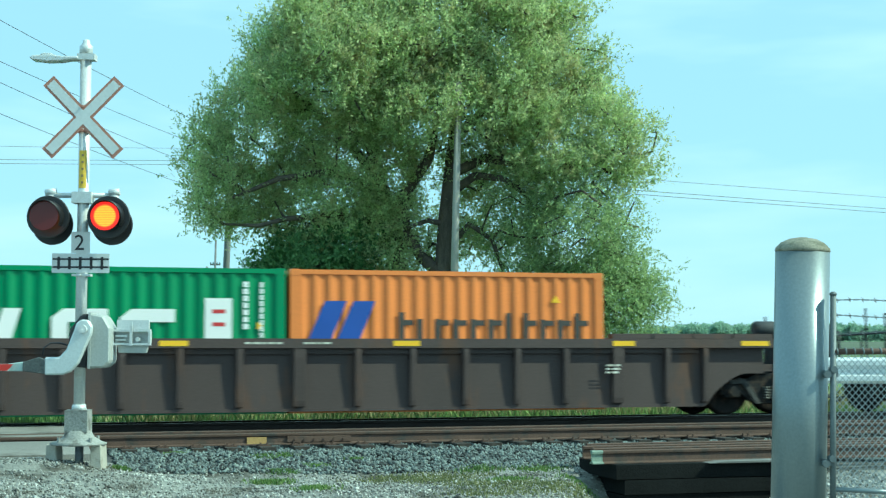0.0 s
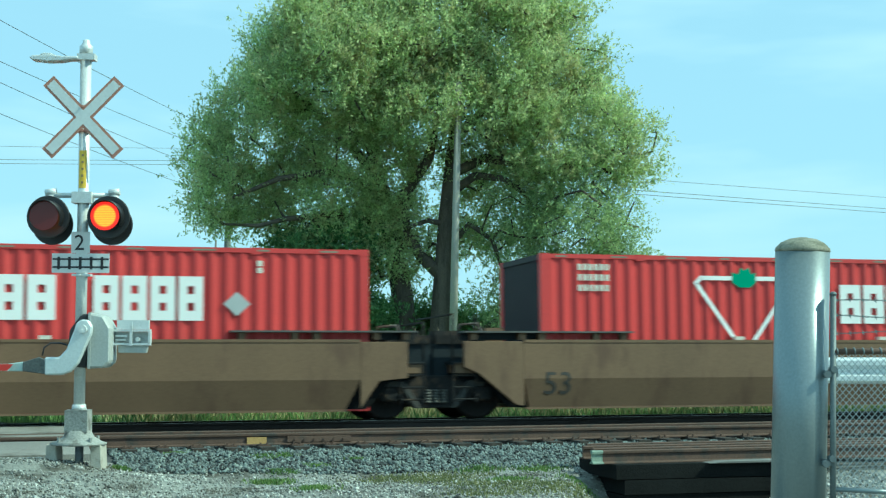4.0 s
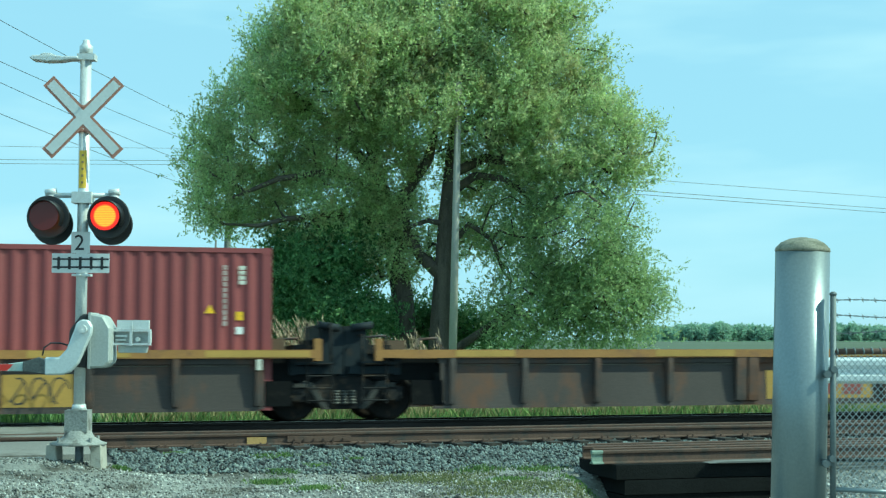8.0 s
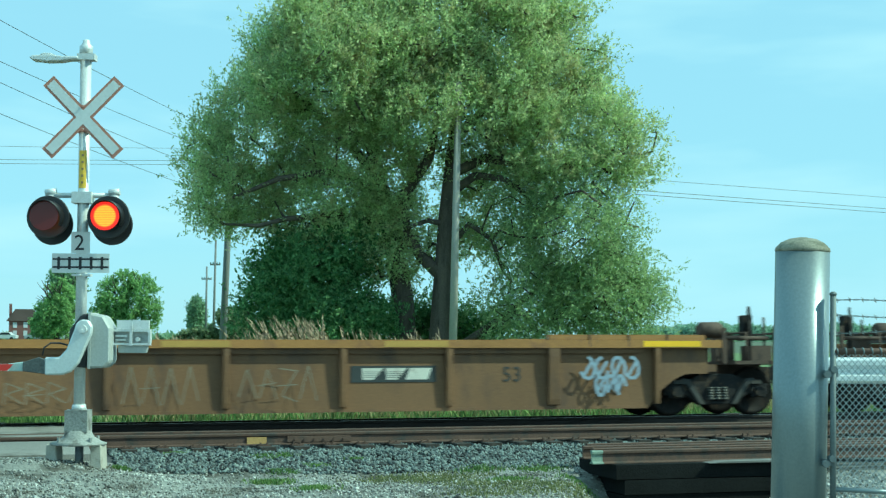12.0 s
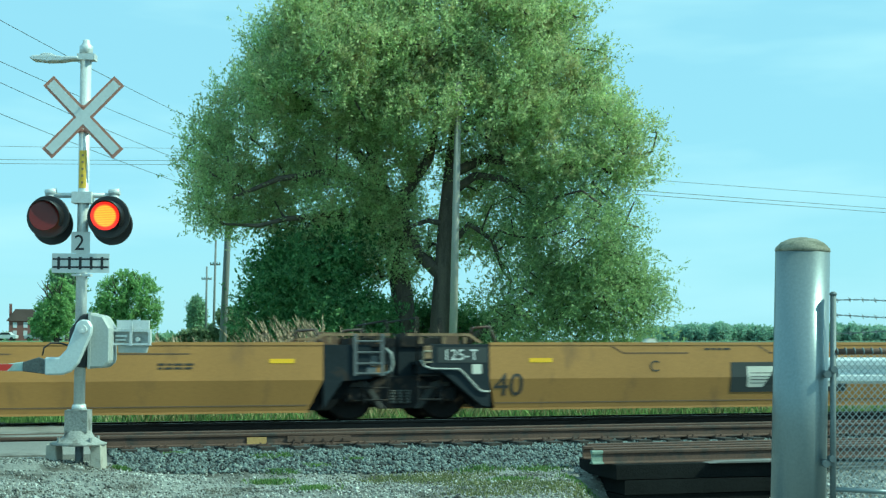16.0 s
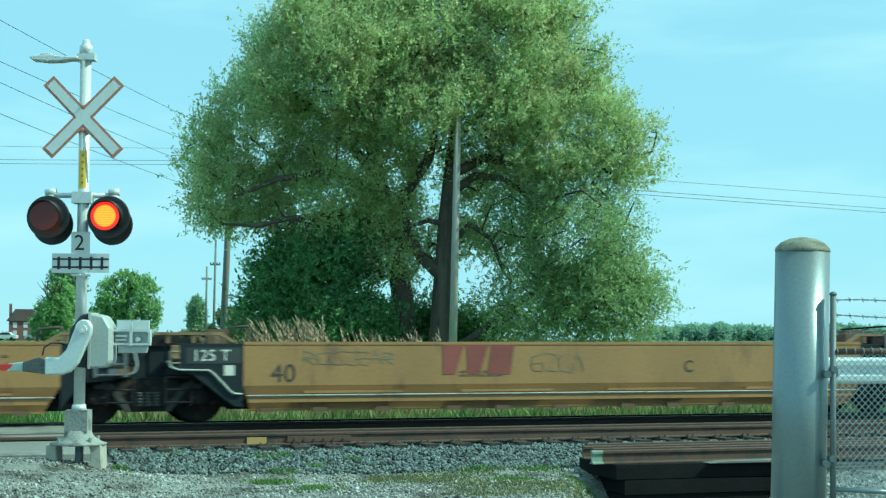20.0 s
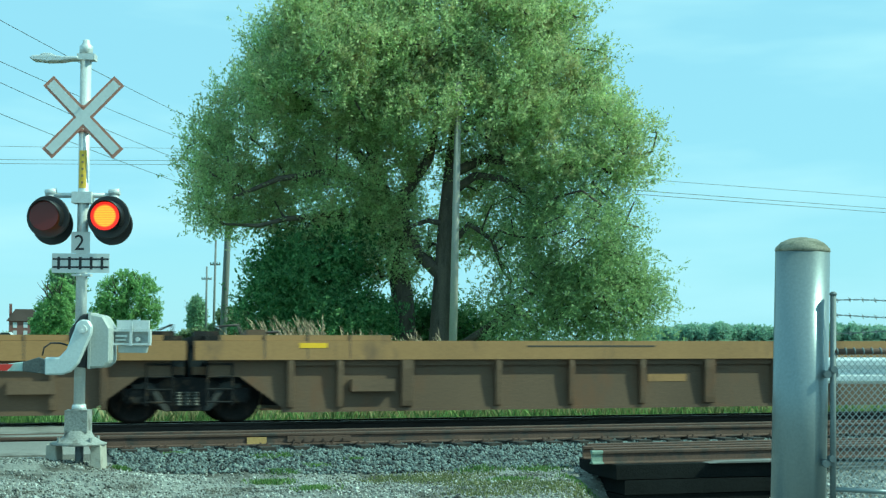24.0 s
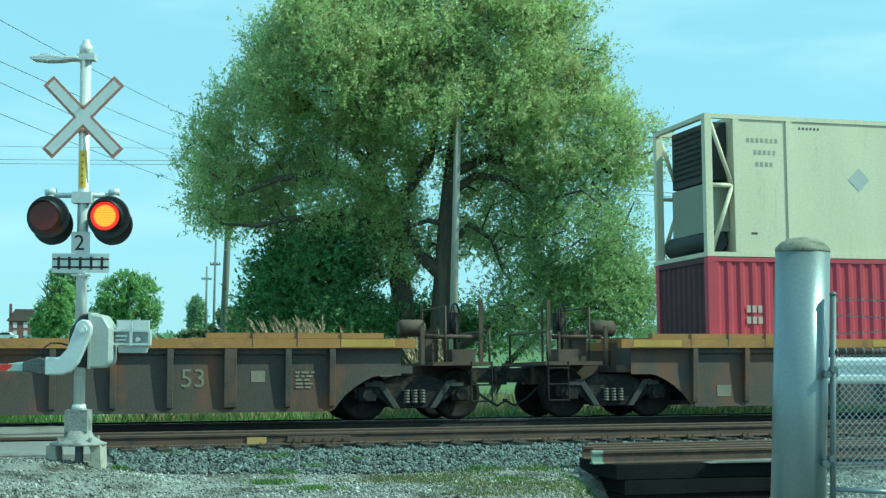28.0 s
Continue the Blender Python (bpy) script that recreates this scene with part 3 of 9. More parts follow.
# ---- trees, reeds and the distance ----
BARK = mat("furrowed_bark", (0.10, 0.083, 0.068), 0.95, 0, 0.5, 9, 25, 0.9, (0.05, 0.042, 0.036), 0.42, 6.0)
WILLOW = leaf_mat("willow_leaves", (0.50, 0.59, 0.30), 0.32, (0.59, 0.56, 0.30), 0.42, 0.6)
DARK_LEAF = leaf_mat("dark_leaves", (0.17, 0.29, 0.12), 0.35)
FRESH_LEAF = leaf_mat("fresh_leaves", (0.29, 0.44, 0.17), 0.3)
# distance haze is mixed into this leaf colour, bluer than the near leaves
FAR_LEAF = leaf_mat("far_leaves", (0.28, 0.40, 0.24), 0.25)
REED = mat("dry_reed", (0.36, 0.275, 0.18), 0.9, 0, 0.3, 3, 20, 0.1, per=0.4)


LIGHT_SIDE = Matrix.Rotation(YAW, 3, "Z") @ SUN_WAY + Vector((0, -0.55, 0.2))


def leaf_quads(rng, centres, size, slim=0.34, droop=0.5, turned=0.9):
    """Small leaf blades round the centres, hanging somewhat and turned to the light."""
    n = len(centres)
    ax = rng.normal(size=(n, 3))
    ax[:, 2] -= droop
    ax /= np.linalg.norm(ax, axis=1)[:, None]
    side = np.cross(ax, rng.normal(size=(n, 3)) + np.array(LIGHT_SIDE) * turned)
    side /= np.linalg.norm(side, axis=1)[:, None]
    ln = size * rng.uniform(0.6, 1.4, n)[:, None]
    a, b = ax * ln, side * ln * slim * 0.5
    return np.stack([centres, centres + a * 0.45 + b, centres + a, centres + a * 0.45 - b], 1)


def crown_points(rng, lumps, per_area, shoot=6, hang=0.5, spread=0.3, clump=0.5):
    """Leaf places: many small hanging clumps near the skin of each lump. lumps: (x, y, z, rx, ry, rz, fill)."""
    out = []
    for x, y, z, rx, ry, rz, fill in lumps:
        total = per_area * rx * rz * fill * shoot
        m = max(6, int(total / 34))
        d = rng.normal(size=(m, 3))
        d /= np.linalg.norm(d, axis=1)[:, None]
        r = rng.uniform(0.25, 1.0, m) ** 0.5
        p = d * r[:, None] * np.array([rx, ry, rz]) + np.array([x, y, z])
        n = int(total / m)
        c = clump * rng.uniform(0.5, 1.3, m)
        q = rng.normal(size=(m, n, 3)) * np.array([0.42, 0.42, 0.36]) * c[:, None, None]
        fall = rng.uniform(0, 1, (m, n)) ** 1.5
        q[..., 2] -= fall * hang * c[:, None] * 1.6
        q += p[:, None, :]
        out.append(q.reshape(-1, 3))
        n2 = int(total * 0.12)
        d = rng.normal(size=(n2, 3))
        d /= np.linalg.norm(d, axis=1)[:, None]
        out.append(d * rng.uniform(0.5, 1.06, n2)[:, None] * np.array([rx, ry, rz]) + np.array([x, y, z]))
    return np.concatenate(out)


def limb(bm, p, way, length, r, rng, depth, ends, turn=0.5, lift=0.15):
    """A branching, bending limb."""
    n = 5
    pts = [Vector(p)]
    w = Vector(way).normalized()
    for i in range(n):
        w = (w + Vector((rng.uniform(-1, 1), rng.uniform(-1, 1), rng.uniform(-0.6, 1) + lift)) * turn * 0.35).normalized()
        pts.append(pts[-1] + w * length / n)
    for i in range(n):
        tube(bm, pts[i], pts[i + 1], r * (1 - 0.6 * i / n), r * (1 - 0.6 * (i + 1) / n), n=7 if r > 0.1 else 5, caps=False)
    ends.append(pts[-1])
    if depth:
        for k in range(3):
            i = rng.randint(2, n)
            d = (w + Vector((rng.uniform(-1, 1), rng.uniform(-0.7, 0.7), rng.uniform(-0.5, 0.8)))).normalized()
            limb(bm, pts[i], d, length * rng.uniform(0.45, 0.7), r * 0.42, rng, depth - 1, ends, turn, lift)


def ovals(rng, forms, count, swell=0.14, skin=0.72, front=0.62):
    """Places for leafy shoots on the uneven skin of overlapping rounded masses, with the way out at each.
    forms: (x, y, z, rx, ry, rz, share, least height of the way out)."""
    area = np.array([(f[3] * f[5] + f[3] * f[4] + f[4] * f[5]) * f[6] for f in forms])
    places, ways = [], []
    for i, n in enumerate((area / area.sum() * count).astype(int)):
        x, y, z, rx, ry, rz, share, least = forms[i]
        d = rng.normal(size=(n * 4, 3))
        d /= np.linalg.norm(d, axis=1)[:, None]
        d[:, 1] = np.where(rng.random(n * 4) < front, -np.abs(d[:, 1]), d[:, 1])
        d = d[(d[:, 2] > least) | (rng.random(n * 4) < 0.12)][:n]
        lump = np.array([noise.noise(Vector(v) * 2.6 + Vector((i * 7.3, 0, 0))) + 0.5 * noise.noise(Vector(v) * 6.0 + Vector((0, i * 3.1, 0))) for v in d])
        r = (1 + swell * lump) * rng.uniform(skin, 1.0, len(d))
        p = d * r[:, None] * np.array((rx, ry, rz)) + np.array((x, y, z))
        w = d / np.array((rx, ry, rz))
        w /= np.linalg.norm(w, axis=1)[:, None]
        deep = np.zeros(len(d), dtype=bool)
        for j, f in enumerate(forms):
            if j != i:
                deep |= (((p - np.array(f[:3])) / np.array(f[3:6])) ** 2).sum(1) < 0.3
        keep = ~deep | (rng.random(len(d)) < 0.25)
        places.append(p[keep])
        ways.append(w[keep])
    return np.concatenate(places), np.concatenate(ways)


def leafy_shoots(rng, places, ways, shoots, leaves, length, size, rise=0.45, spread=0.34, slim=0.36, droop=0.0):
    """Leaf blades set along short curved shoots that grow out of each place."""
    n = len(places)
    way = ways[:, None, :] * 0.55 + rng.normal(size=(n, shoots, 3)) * 0.5 + np.array((0, 0, rise))
    way /= np.linalg.norm(way, axis=2)[..., None]
    foot = places[:, None, :] + rng.normal(size=(n, shoots, 3)) * spread - way * length * 0.4
    ln = length * rng.uniform(0.5, 1.3, (n, shoots))
    t = rng.random((n, shoots, leaves))
    p = foot[:, :, None, :] + way[:, :, None, :] * (t * ln[..., None])[..., None]
    p[..., 2] -= droop * t ** 2 * ln[..., None]
    p += rng.normal(size=p.shape) * 0.038
    ax = way[:, :, None, :] * 0.7 + rng.normal(size=p.shape) * 0.75
    ax[..., 2] -= droop * 0.6
    ax /= np.linalg.norm(ax, axis=3)[..., None]
    face = ways[:, None, None, :] * 0.6 + np.array((0.45, -0.25, 0.45)) + rng.normal(size=p.shape) * 0.6
    side = np.cross(ax, face)
    side /= np.linalg.norm(side, axis=3)[..., None] + 1e-6
    sz = size * rng.uniform(0.6, 1.35, t.shape)[..., None]
    a, b = ax * sz, side * sz * slim * 0.5
    return np.stack([p, p + a * 0.45 + b, p + a, p + a * 0.45 - b], 3).reshape(-1, 4, 3)


def branch_out(rng, limbs, places, step=0.55):
    """Grows branches from the limbs to the places, nearest first; gives segments (from, to, radius, radius, limb)."""
    nodes, up, owner = [], [], []
    for i, pts in enumerate(limbs):
        for a, b in zip(pts, pts[1:]):
            m = max(1, int((Vector(b[:3]) - Vector(a[:3])).length / 0.4))
            for k in range(m + 1):
                nodes.append(np.array(a[:3]) + (np.array(b[:3]) - np.array(a[:3])) * k / m)
                up.append(-1)
                owner.append(i)
    first = len(nodes)
    stem = np.array(nodes)
    order = np.argsort([((stem - p) ** 2).sum(1).min() for p in places])
    for q in order:
        p = places[q]
        have = np.array(nodes)
        d = have - p
        # a branch climbs or runs level rather than falls
        cost = (d ** 2).sum(1) + 3.0 * np.maximum(0.0, d[:, 2]) ** 2
        j = int(cost.argmin())
        gap = p - have[j]
        far = float(np.linalg.norm(gap))
        m = max(1, int(far / step))
        bow = rng.normal(size=3) * 0.10 * far + np.array((0, 0, 0.10 * far))
        last = j
        for k in range(1, m + 1):
            t = k / m
            nodes.append(have[j] + gap * t + bow * 4 * t * (1 - t) + (rng.normal(size=3) * 0.03 if k < m else 0))
            up.append(last)
            owner.append(owner[j])
            last = len(nodes) - 1
    load = np.ones(len(nodes))
    for k in range(len(nodes) - 1, first - 1, -1):
        if up[k] >= 0:
            load[up[k]] += load[k]
    r = 0.014 + 0.0095 * np.sqrt(load)
    return [(nodes[up[k]], nodes[k], min(0.16, float(r[up[k]]) if up[k] >= first else float(r[k]) * 1.25), min(0.14, float(r[k])), owner[k]) for k in range(first, len(nodes))]


def big_willow():
    base = spot((742 - 784) / 2572, 0, 52.0)
    base.z = ground_height(base.x, base.y) - 0.05
    stand = Matrix.Translation(base) @ Matrix.Rotation(-YAW, 4, "Z")
    tree = thing("willow_tree", "large old willow in fresh leaf with two thick trunks", "tree", stand)
    g = np.random.default_rng(7)
    # trunks and heavy limbs: x, y, z and radius
    limbs = [
        [(-0.45, 0.5, -0.5, 0.8), (-0.5, 0.5, 0.9, 0.47), (-0.6, 0.5, 3.6, 0.40), (-1.0, 0.5, 5.8, 0.36), (-1.3, 0.5, 7.3, 0.28), (-1.9, 0.4, 9.6, 0.2), (-2.2, 0.0, 12.0, 0.1)],
        [(0.6, 0, -0.5, 0.72), (0.68, 0, 1.2, 0.42), (0.86, 0, 4.3, 0.35), (1.0, 0, 6.6, 0.31), (1.15, 0, 8.2, 0.27), (1.4, 0.1, 10.6, 0.2), (1.7, 0.1, 13.6, 0.1)],
        [(0.75, 0, 4.4, 0.24), (0.1, -0.2, 5.0, 0.2), (-0.4, -0.2, 5.8, 0.16), (-0.6, -0.3, 7.2, 0.1)],
        [(-1.05, 0.4, 6.2, 0.24), (-0.45, 0.0, 7.4, 0.21), (0.35, -0.5, 8.5, 0.17), (0.7, -0.9, 10.2, 0.1)],
        [(1.1, 0, 7.3, 0.17), (2.0, -0.5, 7.9, 0.14), (3.0, -0.8, 7.75, 0.11), (3.75, -0.9, 7.2, 0.08), (4.2, -0.9, 6.2, 0.05)],
        [(1.15, 0, 8.0, 0.2), (2.3, -0.7, 8.5, 0.17), (3.2, -1.1, 8.3, 0.14), (4.5, -1.4, 7.95, 0.1), (6.2, -1.5, 8.2, 0.05)],
        [(-1.2, 0.4, 6.9, 0.2), (-2.2, -0.3, 7.8, 0.16), (-3.2, -0.8, 8.0, 0.13), (-4.9, -1.2, 7.7, 0.1), (-6.5, -1.4, 7.0, 0.05)],
        [(-1.1, 0.4, 6.2, 0.16), (-3.0, -0.6, 6.5, 0.12), (-4.7, -1.0, 6.3, 0.09), (-5.6, -1.2, 6.05, 0.07), (-6.8, -1.2, 6.1, 0.04)],
        [(1.0, 0, 6.2, 0.11), (0.3, -0.4, 6.3, 0.09), (-0.5, -0.6, 6.0, 0.05)],
        [(0.9, 0.1, 5.2, 0.13), (1.8, -0.3, 6.2, 0.1), (2.6, -0.5, 5.6, 0.08), (3.0, -0.6, 4.4, 0.05)],
        [(0.8, 0.2, 1.4, 0.17), (2.6, 0.0, 2.6, 0.13), (4.6, -0.2, 4.2, 0.1), (6.4, -0.2, 5.2, 0.05)],
        [(2.4, 0.2, -0.3, 0.16), (3.2, -0.1, 1.3, 0.12), (4.6, -0.3, 2.6, 0.09), (6.6, -0.4, 3.6, 0.05)],
        [(-1.5, 0.4, 8.0, 0.2), (-3.2, 0.0, 9.8, 0.14), (-4.8, -0.2, 11.2, 0.07)],
        [(1.3, 0.1, 9.4, 0.19), (3.0, 0.0, 10.9, 0.14), (4.6, -0.1, 12.4, 0.07)],
    ]
    forms = []
    for a, b, ra, rb, ry, y, share, least in ((790, 110, 258, 225, 3.3, 0.3, 1.0, -0.35), (600, 140, 150, 150, 3.0, -1.2, 0.9, -0.5), (452, 262, 126, 122, 2.0, 0.9, 0.6, -0.75),
                                              (392, 350, 62, 72, 1.5, -0.2, 0.6, -1.0), (1012, 268, 136, 100, 2.4, -0.4, 0.75, -0.7), (650, 300, 100, 75, 1.6, -0.4, 0.45, -1.0),
                                              (770, 222, 215, 80, 2.2, -1.1, 0.85, -0.5), (790, 60, 190, 170, 3.0, 0.6, 0.4, -1.0), (570, 370, 135, 75, 1.8, 0.5, 0.6, -1.0), (770, 370, 120, 110, 1.2, 1.9, 0.36, -1.0), (890, 370, 95, 95, 1.4, 1.2, 0.36, -1.0), (690, 430, 62, 90, 1.0, 0.2, 0.5, -1.0)):
        forms.append(((a - 742) / 49.4, y, (600 - b) / 49.4 + 2.24, ra / 49.4, ry, rb / 49.4, share, least))
    low = []
    for a, b, ra, rb, ry, y, share, least in ((1020, 430, 108, 140, 2.0, -0.8, 0.65, -1.0), (1065, 535, 112, 88, 2.2, -0.3, 0.9, -1.0), (930, 545, 92, 72, 1.8, -0.6, 0.5, -1.0), (915, 390, 80, 95, 1.3, -0.4, 0.3, -1.0)):
        low.append(((a - 742) / 49.4, y, (600 - b) / 49.4 + 2.24, ra / 49.4, ry, rb / 49.4, share, least))
    pa, wa = ovals(g, forms, 2650, 0.30)
    pb, wb = ovals(g, low, 520, 0.10, 0.55)
    meshes = {}
    for i, pts in enumerate(limbs):
        bm = meshes[i] = bmesh.new()
        for a, b in zip(pts, pts[1:]):
            tube(bm, a[:3], b[:3], a[3], b[3], n=12 if i < 2 else 8, caps=False)
    for a, b, ra, rb, i in branch_out(g, limbs, np.concatenate([pa[::3], pb[::2]])):
        tube(meshes[i], a, b, ra, rb, n=5 if ra > 0.03 else 3, caps=False)
    for i, bm in meshes.items():
        part("trunk" if i < 2 else "branch", bm, BARK, tree, "thick furrowed grey-brown trunk" if i < 2 else "")
    part("crown", quads("crown", leafy_shoots(g, pa, wa, 13, 16, 0.85, 0.13, 0.62, 0.25, 0.40), WILLOW), None, tree, "dense olive-green leaf crown with gaps")
    part("low_growth", quads("low_growth", leafy_shoots(g, pb, wb, 12, 14, 0.75, 0.125, 0.1, 0.36, 0.36, 0.35), leaf_mat("fresh_willow_leaves", (0.36, 0.46, 0.22), 0.3, None, 0, 0.5)), None, tree, "fresh green low hanging growth")
    # dark bush at the foot
    shrub = thing("shrub", "dark green bush at the foot of the willow", "shrub", stand)
    stems = [[(x, 0.4, -0.3, 0.13), (x + 0.1, 0.3, 1.2, 0.09), (x + dx, 0.2, 2.6, 0.05)] for x, dx in ((-5.4, -0.4), (-4.2, 0.1), (-3.0, 0.5), (-2.0, 0.2), (0.3, 0.3))]
    forms = [((a - 742) / 49.4, y, (600 - b) / 49.4 + 2.24, ra / 49.4, ry, rb / 49.4, s, -1.0) for a, b, ra, rb, ry, y, s in ((545, 510, 102, 85, 1.7, 0.4, 1), (615, 440, 75, 65, 1.4, 0.6, 0.7), (480, 560, 52, 58, 1.2, 0.2, 0.9), (605, 575, 90, 48, 1.4, -0.2, 0.9), (735, 580, 110, 36, 1.2, 2.6, 0.8), (850, 588, 60, 26, 1.0, 2.4, 0.8))]
    ps, ws = ovals(g, forms, 640, 0.16, 0.6)
    grown = {i: bmesh.new() for i in range(len(stems))}
    for i, pts in enumerate(stems):
        for a, b in zip(pts, pts[1:]):
            tube(grown[i], a[:3], b[:3], a[3], b[3], n=7, caps=False)
    for a, b, ra, rb, i in branch_out(g, stems, ps[::3]):
        tube(grown[i], a, b, ra, rb, n=4, caps=False)
    for bm in grown.values():
        part("stem", bm, BARK, shrub)
    part("foliage", quads("foliage", leafy_shoots(g, ps, ws, 12, 14, 0.6, 0.13, 0.25, 0.34, 0.5), DARK_LEAF), None, shrub)


big_willow()


def far_tree(name, label, depth, pxc, top, bottom, lumps, material, seed, leaf, trunk_w):
    base = spot((pxc - 784) / 2572, (441 - bottom) / 2572, depth)
    k = depth / 2572
    base.z = ground_height(base.x, base.y) - 0.1
    t = thing(name, label, "tree", Matrix.Translation(base) @ Matrix.Rotation(-YAW, 4, "Z"), "field trees")
    rng = random.Random(seed)
    bm = bmesh.new()
    h = (bottom - top) * k
    ends = []
    tube(bm, (0, 0, -0.5), (0, 0, h * 0.55), trunk_w, trunk_w * 0.6, n=9, caps=False)
    for i in range(7):
        a = i * 0.9
        limb(bm, (0, 0, h * (0.3 + 0.05 * i)), (math.cos(a), math.sin(a), 0.8), h * 0.35, trunk_w * 0.4, rng, 1, ends)
    part("trunk", bm, BARK, t)
    g = np.random.default_rng(seed)
    forms = [((a - pxc) * k, rng.uniform(-0.3, 0.3), (bottom - b) * k, ra * k, (ra + rb) / 2 * k, rb * k, f, -1.0) for a, b, ra, rb, f in lumps]
    places, ways = ovals(g, forms, 330, 0.30, 0.55)
    part("crown", quads("crown", leafy_shoots(g, places, ways, 10, 11, 7 * k, leaf * 0.62, 0.3, 4.2 * k, 0.6), material), None, t)


far_tree("field_tree", "round bright green maple beyond the field", 125, 222, 470, 604, ((206, 522, 36, 36, 1), (248, 512, 32, 30, 1), (222, 492, 28, 20, 1), (262, 548, 22, 32, 1), (186, 556, 24, 30, 1), (226, 562, 50, 30, 1)), FRESH_LEAF, 21, 0.26, 0.3)
far_tree("field_tree", "pointed green tree beside the farmhouse", 150, 100, 480, 606, ((100, 560, 38, 34, 1), (108, 525, 26, 26, 1), (80, 575, 24, 25, 1)), FRESH_LEAF, 22, 0.3, 0.3)
far_tree("field_tree", "tall thin open-crowned tree behind others", 190, 118, 478, 606, ((112, 492, 22, 14, 0.6), (130, 500, 16, 20, 0.5)), FAR_LEAF, 23, 0.5, 0.3)
far_tree("hedge_tree", "grey-green hedge along the field lane", 90, 340, 555, 612, ((300, 598, 34, 13, 1), (340, 588, 28, 20, 1), (372, 582, 26, 28, 1), (415, 565, 26, 45, 1), (435, 590, 24, 24, 1)), leaf_mat("brownish_hedge_leaves", (0.20, 0.25, 0.13), 0.35), 24, 0.34, 0.12)
far_tree("hedge_tree", "grey-green thin conifer at the lane", 170, 349, 530, 608, ((349, 560, 7, 25, 1), (349, 585, 12, 18, 1)), FAR_LEAF, 25, 0.5, 0.15)


def far_woods():
    g = np.random.default_rng(31)
    k = 620 / 2572
    base = spot(0, (441 - 604) / 2572, 620)
    base.z -= 0.6
    ls = []
    x = 1140.0
    while x < 1720:
        h = 15.5 + 1.6 * math.sin(x * 0.031) + 0.7 * math.sin(x * 0.11) + 0.8 * g.uniform(-1, 1)
        ls.append(((x - 784) * k, g.uniform(-8, 8), h * k * 0.75, 11 * k, 5.0, h * k * 1.15, 1.0))
        x += 6
    pts = crown_points(g, ls, 110, 5, 0.6, 0.8, 1.6)
    # the woods' leaf colour is paled and blued to paint in the haze
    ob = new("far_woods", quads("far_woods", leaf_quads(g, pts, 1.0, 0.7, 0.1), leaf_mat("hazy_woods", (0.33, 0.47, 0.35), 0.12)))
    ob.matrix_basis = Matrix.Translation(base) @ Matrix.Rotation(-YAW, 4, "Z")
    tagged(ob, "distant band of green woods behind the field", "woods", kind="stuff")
    g = np.random.default_rng(35)
    k = 230 / 2572
    base = spot(0, (441 - 611) / 2572, 230)
    ls = []
    for x in range(1120, 1720, 6):
        h = 5 + 1.2 * math.sin(x * 0.05) + 1.0 * g.uniform(-1, 1)
        ls.append(((x - 784) * k, g.uniform(-2, 2), h * k * 0.4, 8 * k, 1.0, h * k * 0.75, 1.0))
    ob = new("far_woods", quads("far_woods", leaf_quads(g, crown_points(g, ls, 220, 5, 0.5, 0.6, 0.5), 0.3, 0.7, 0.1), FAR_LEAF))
    ob.matrix_basis = Matrix.Translation(base) @ Matrix.Rotation(-YAW, 4, "Z")
    tagged(ob, "low green hedge along the far field", "hedge", kind="stuff")
    g = np.random.default_rng(33)
    base = spot(0, (441 - 603) / 2572, 420)
    k = 420 / 2572
    ls = []
    for x in range(-60, 520, 9):
        h = 5 + 3 * math.sin(x * 0.07) + 2 * g.uniform(-1, 1)
        ls.append(((x - 784) * k, g.uniform(-5, 5), h * k * 0.6, 8 * k, 3.0, h * k, 1.0))
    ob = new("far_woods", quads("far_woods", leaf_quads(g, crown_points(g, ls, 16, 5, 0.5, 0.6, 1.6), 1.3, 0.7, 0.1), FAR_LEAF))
    ob.matrix_basis = Matrix.Translation(base) @ Matrix.Rotation(-YAW, 4, "Z")
    tagged(ob, "distant low green hedge behind the field", "woods", kind="stuff")


far_woods()


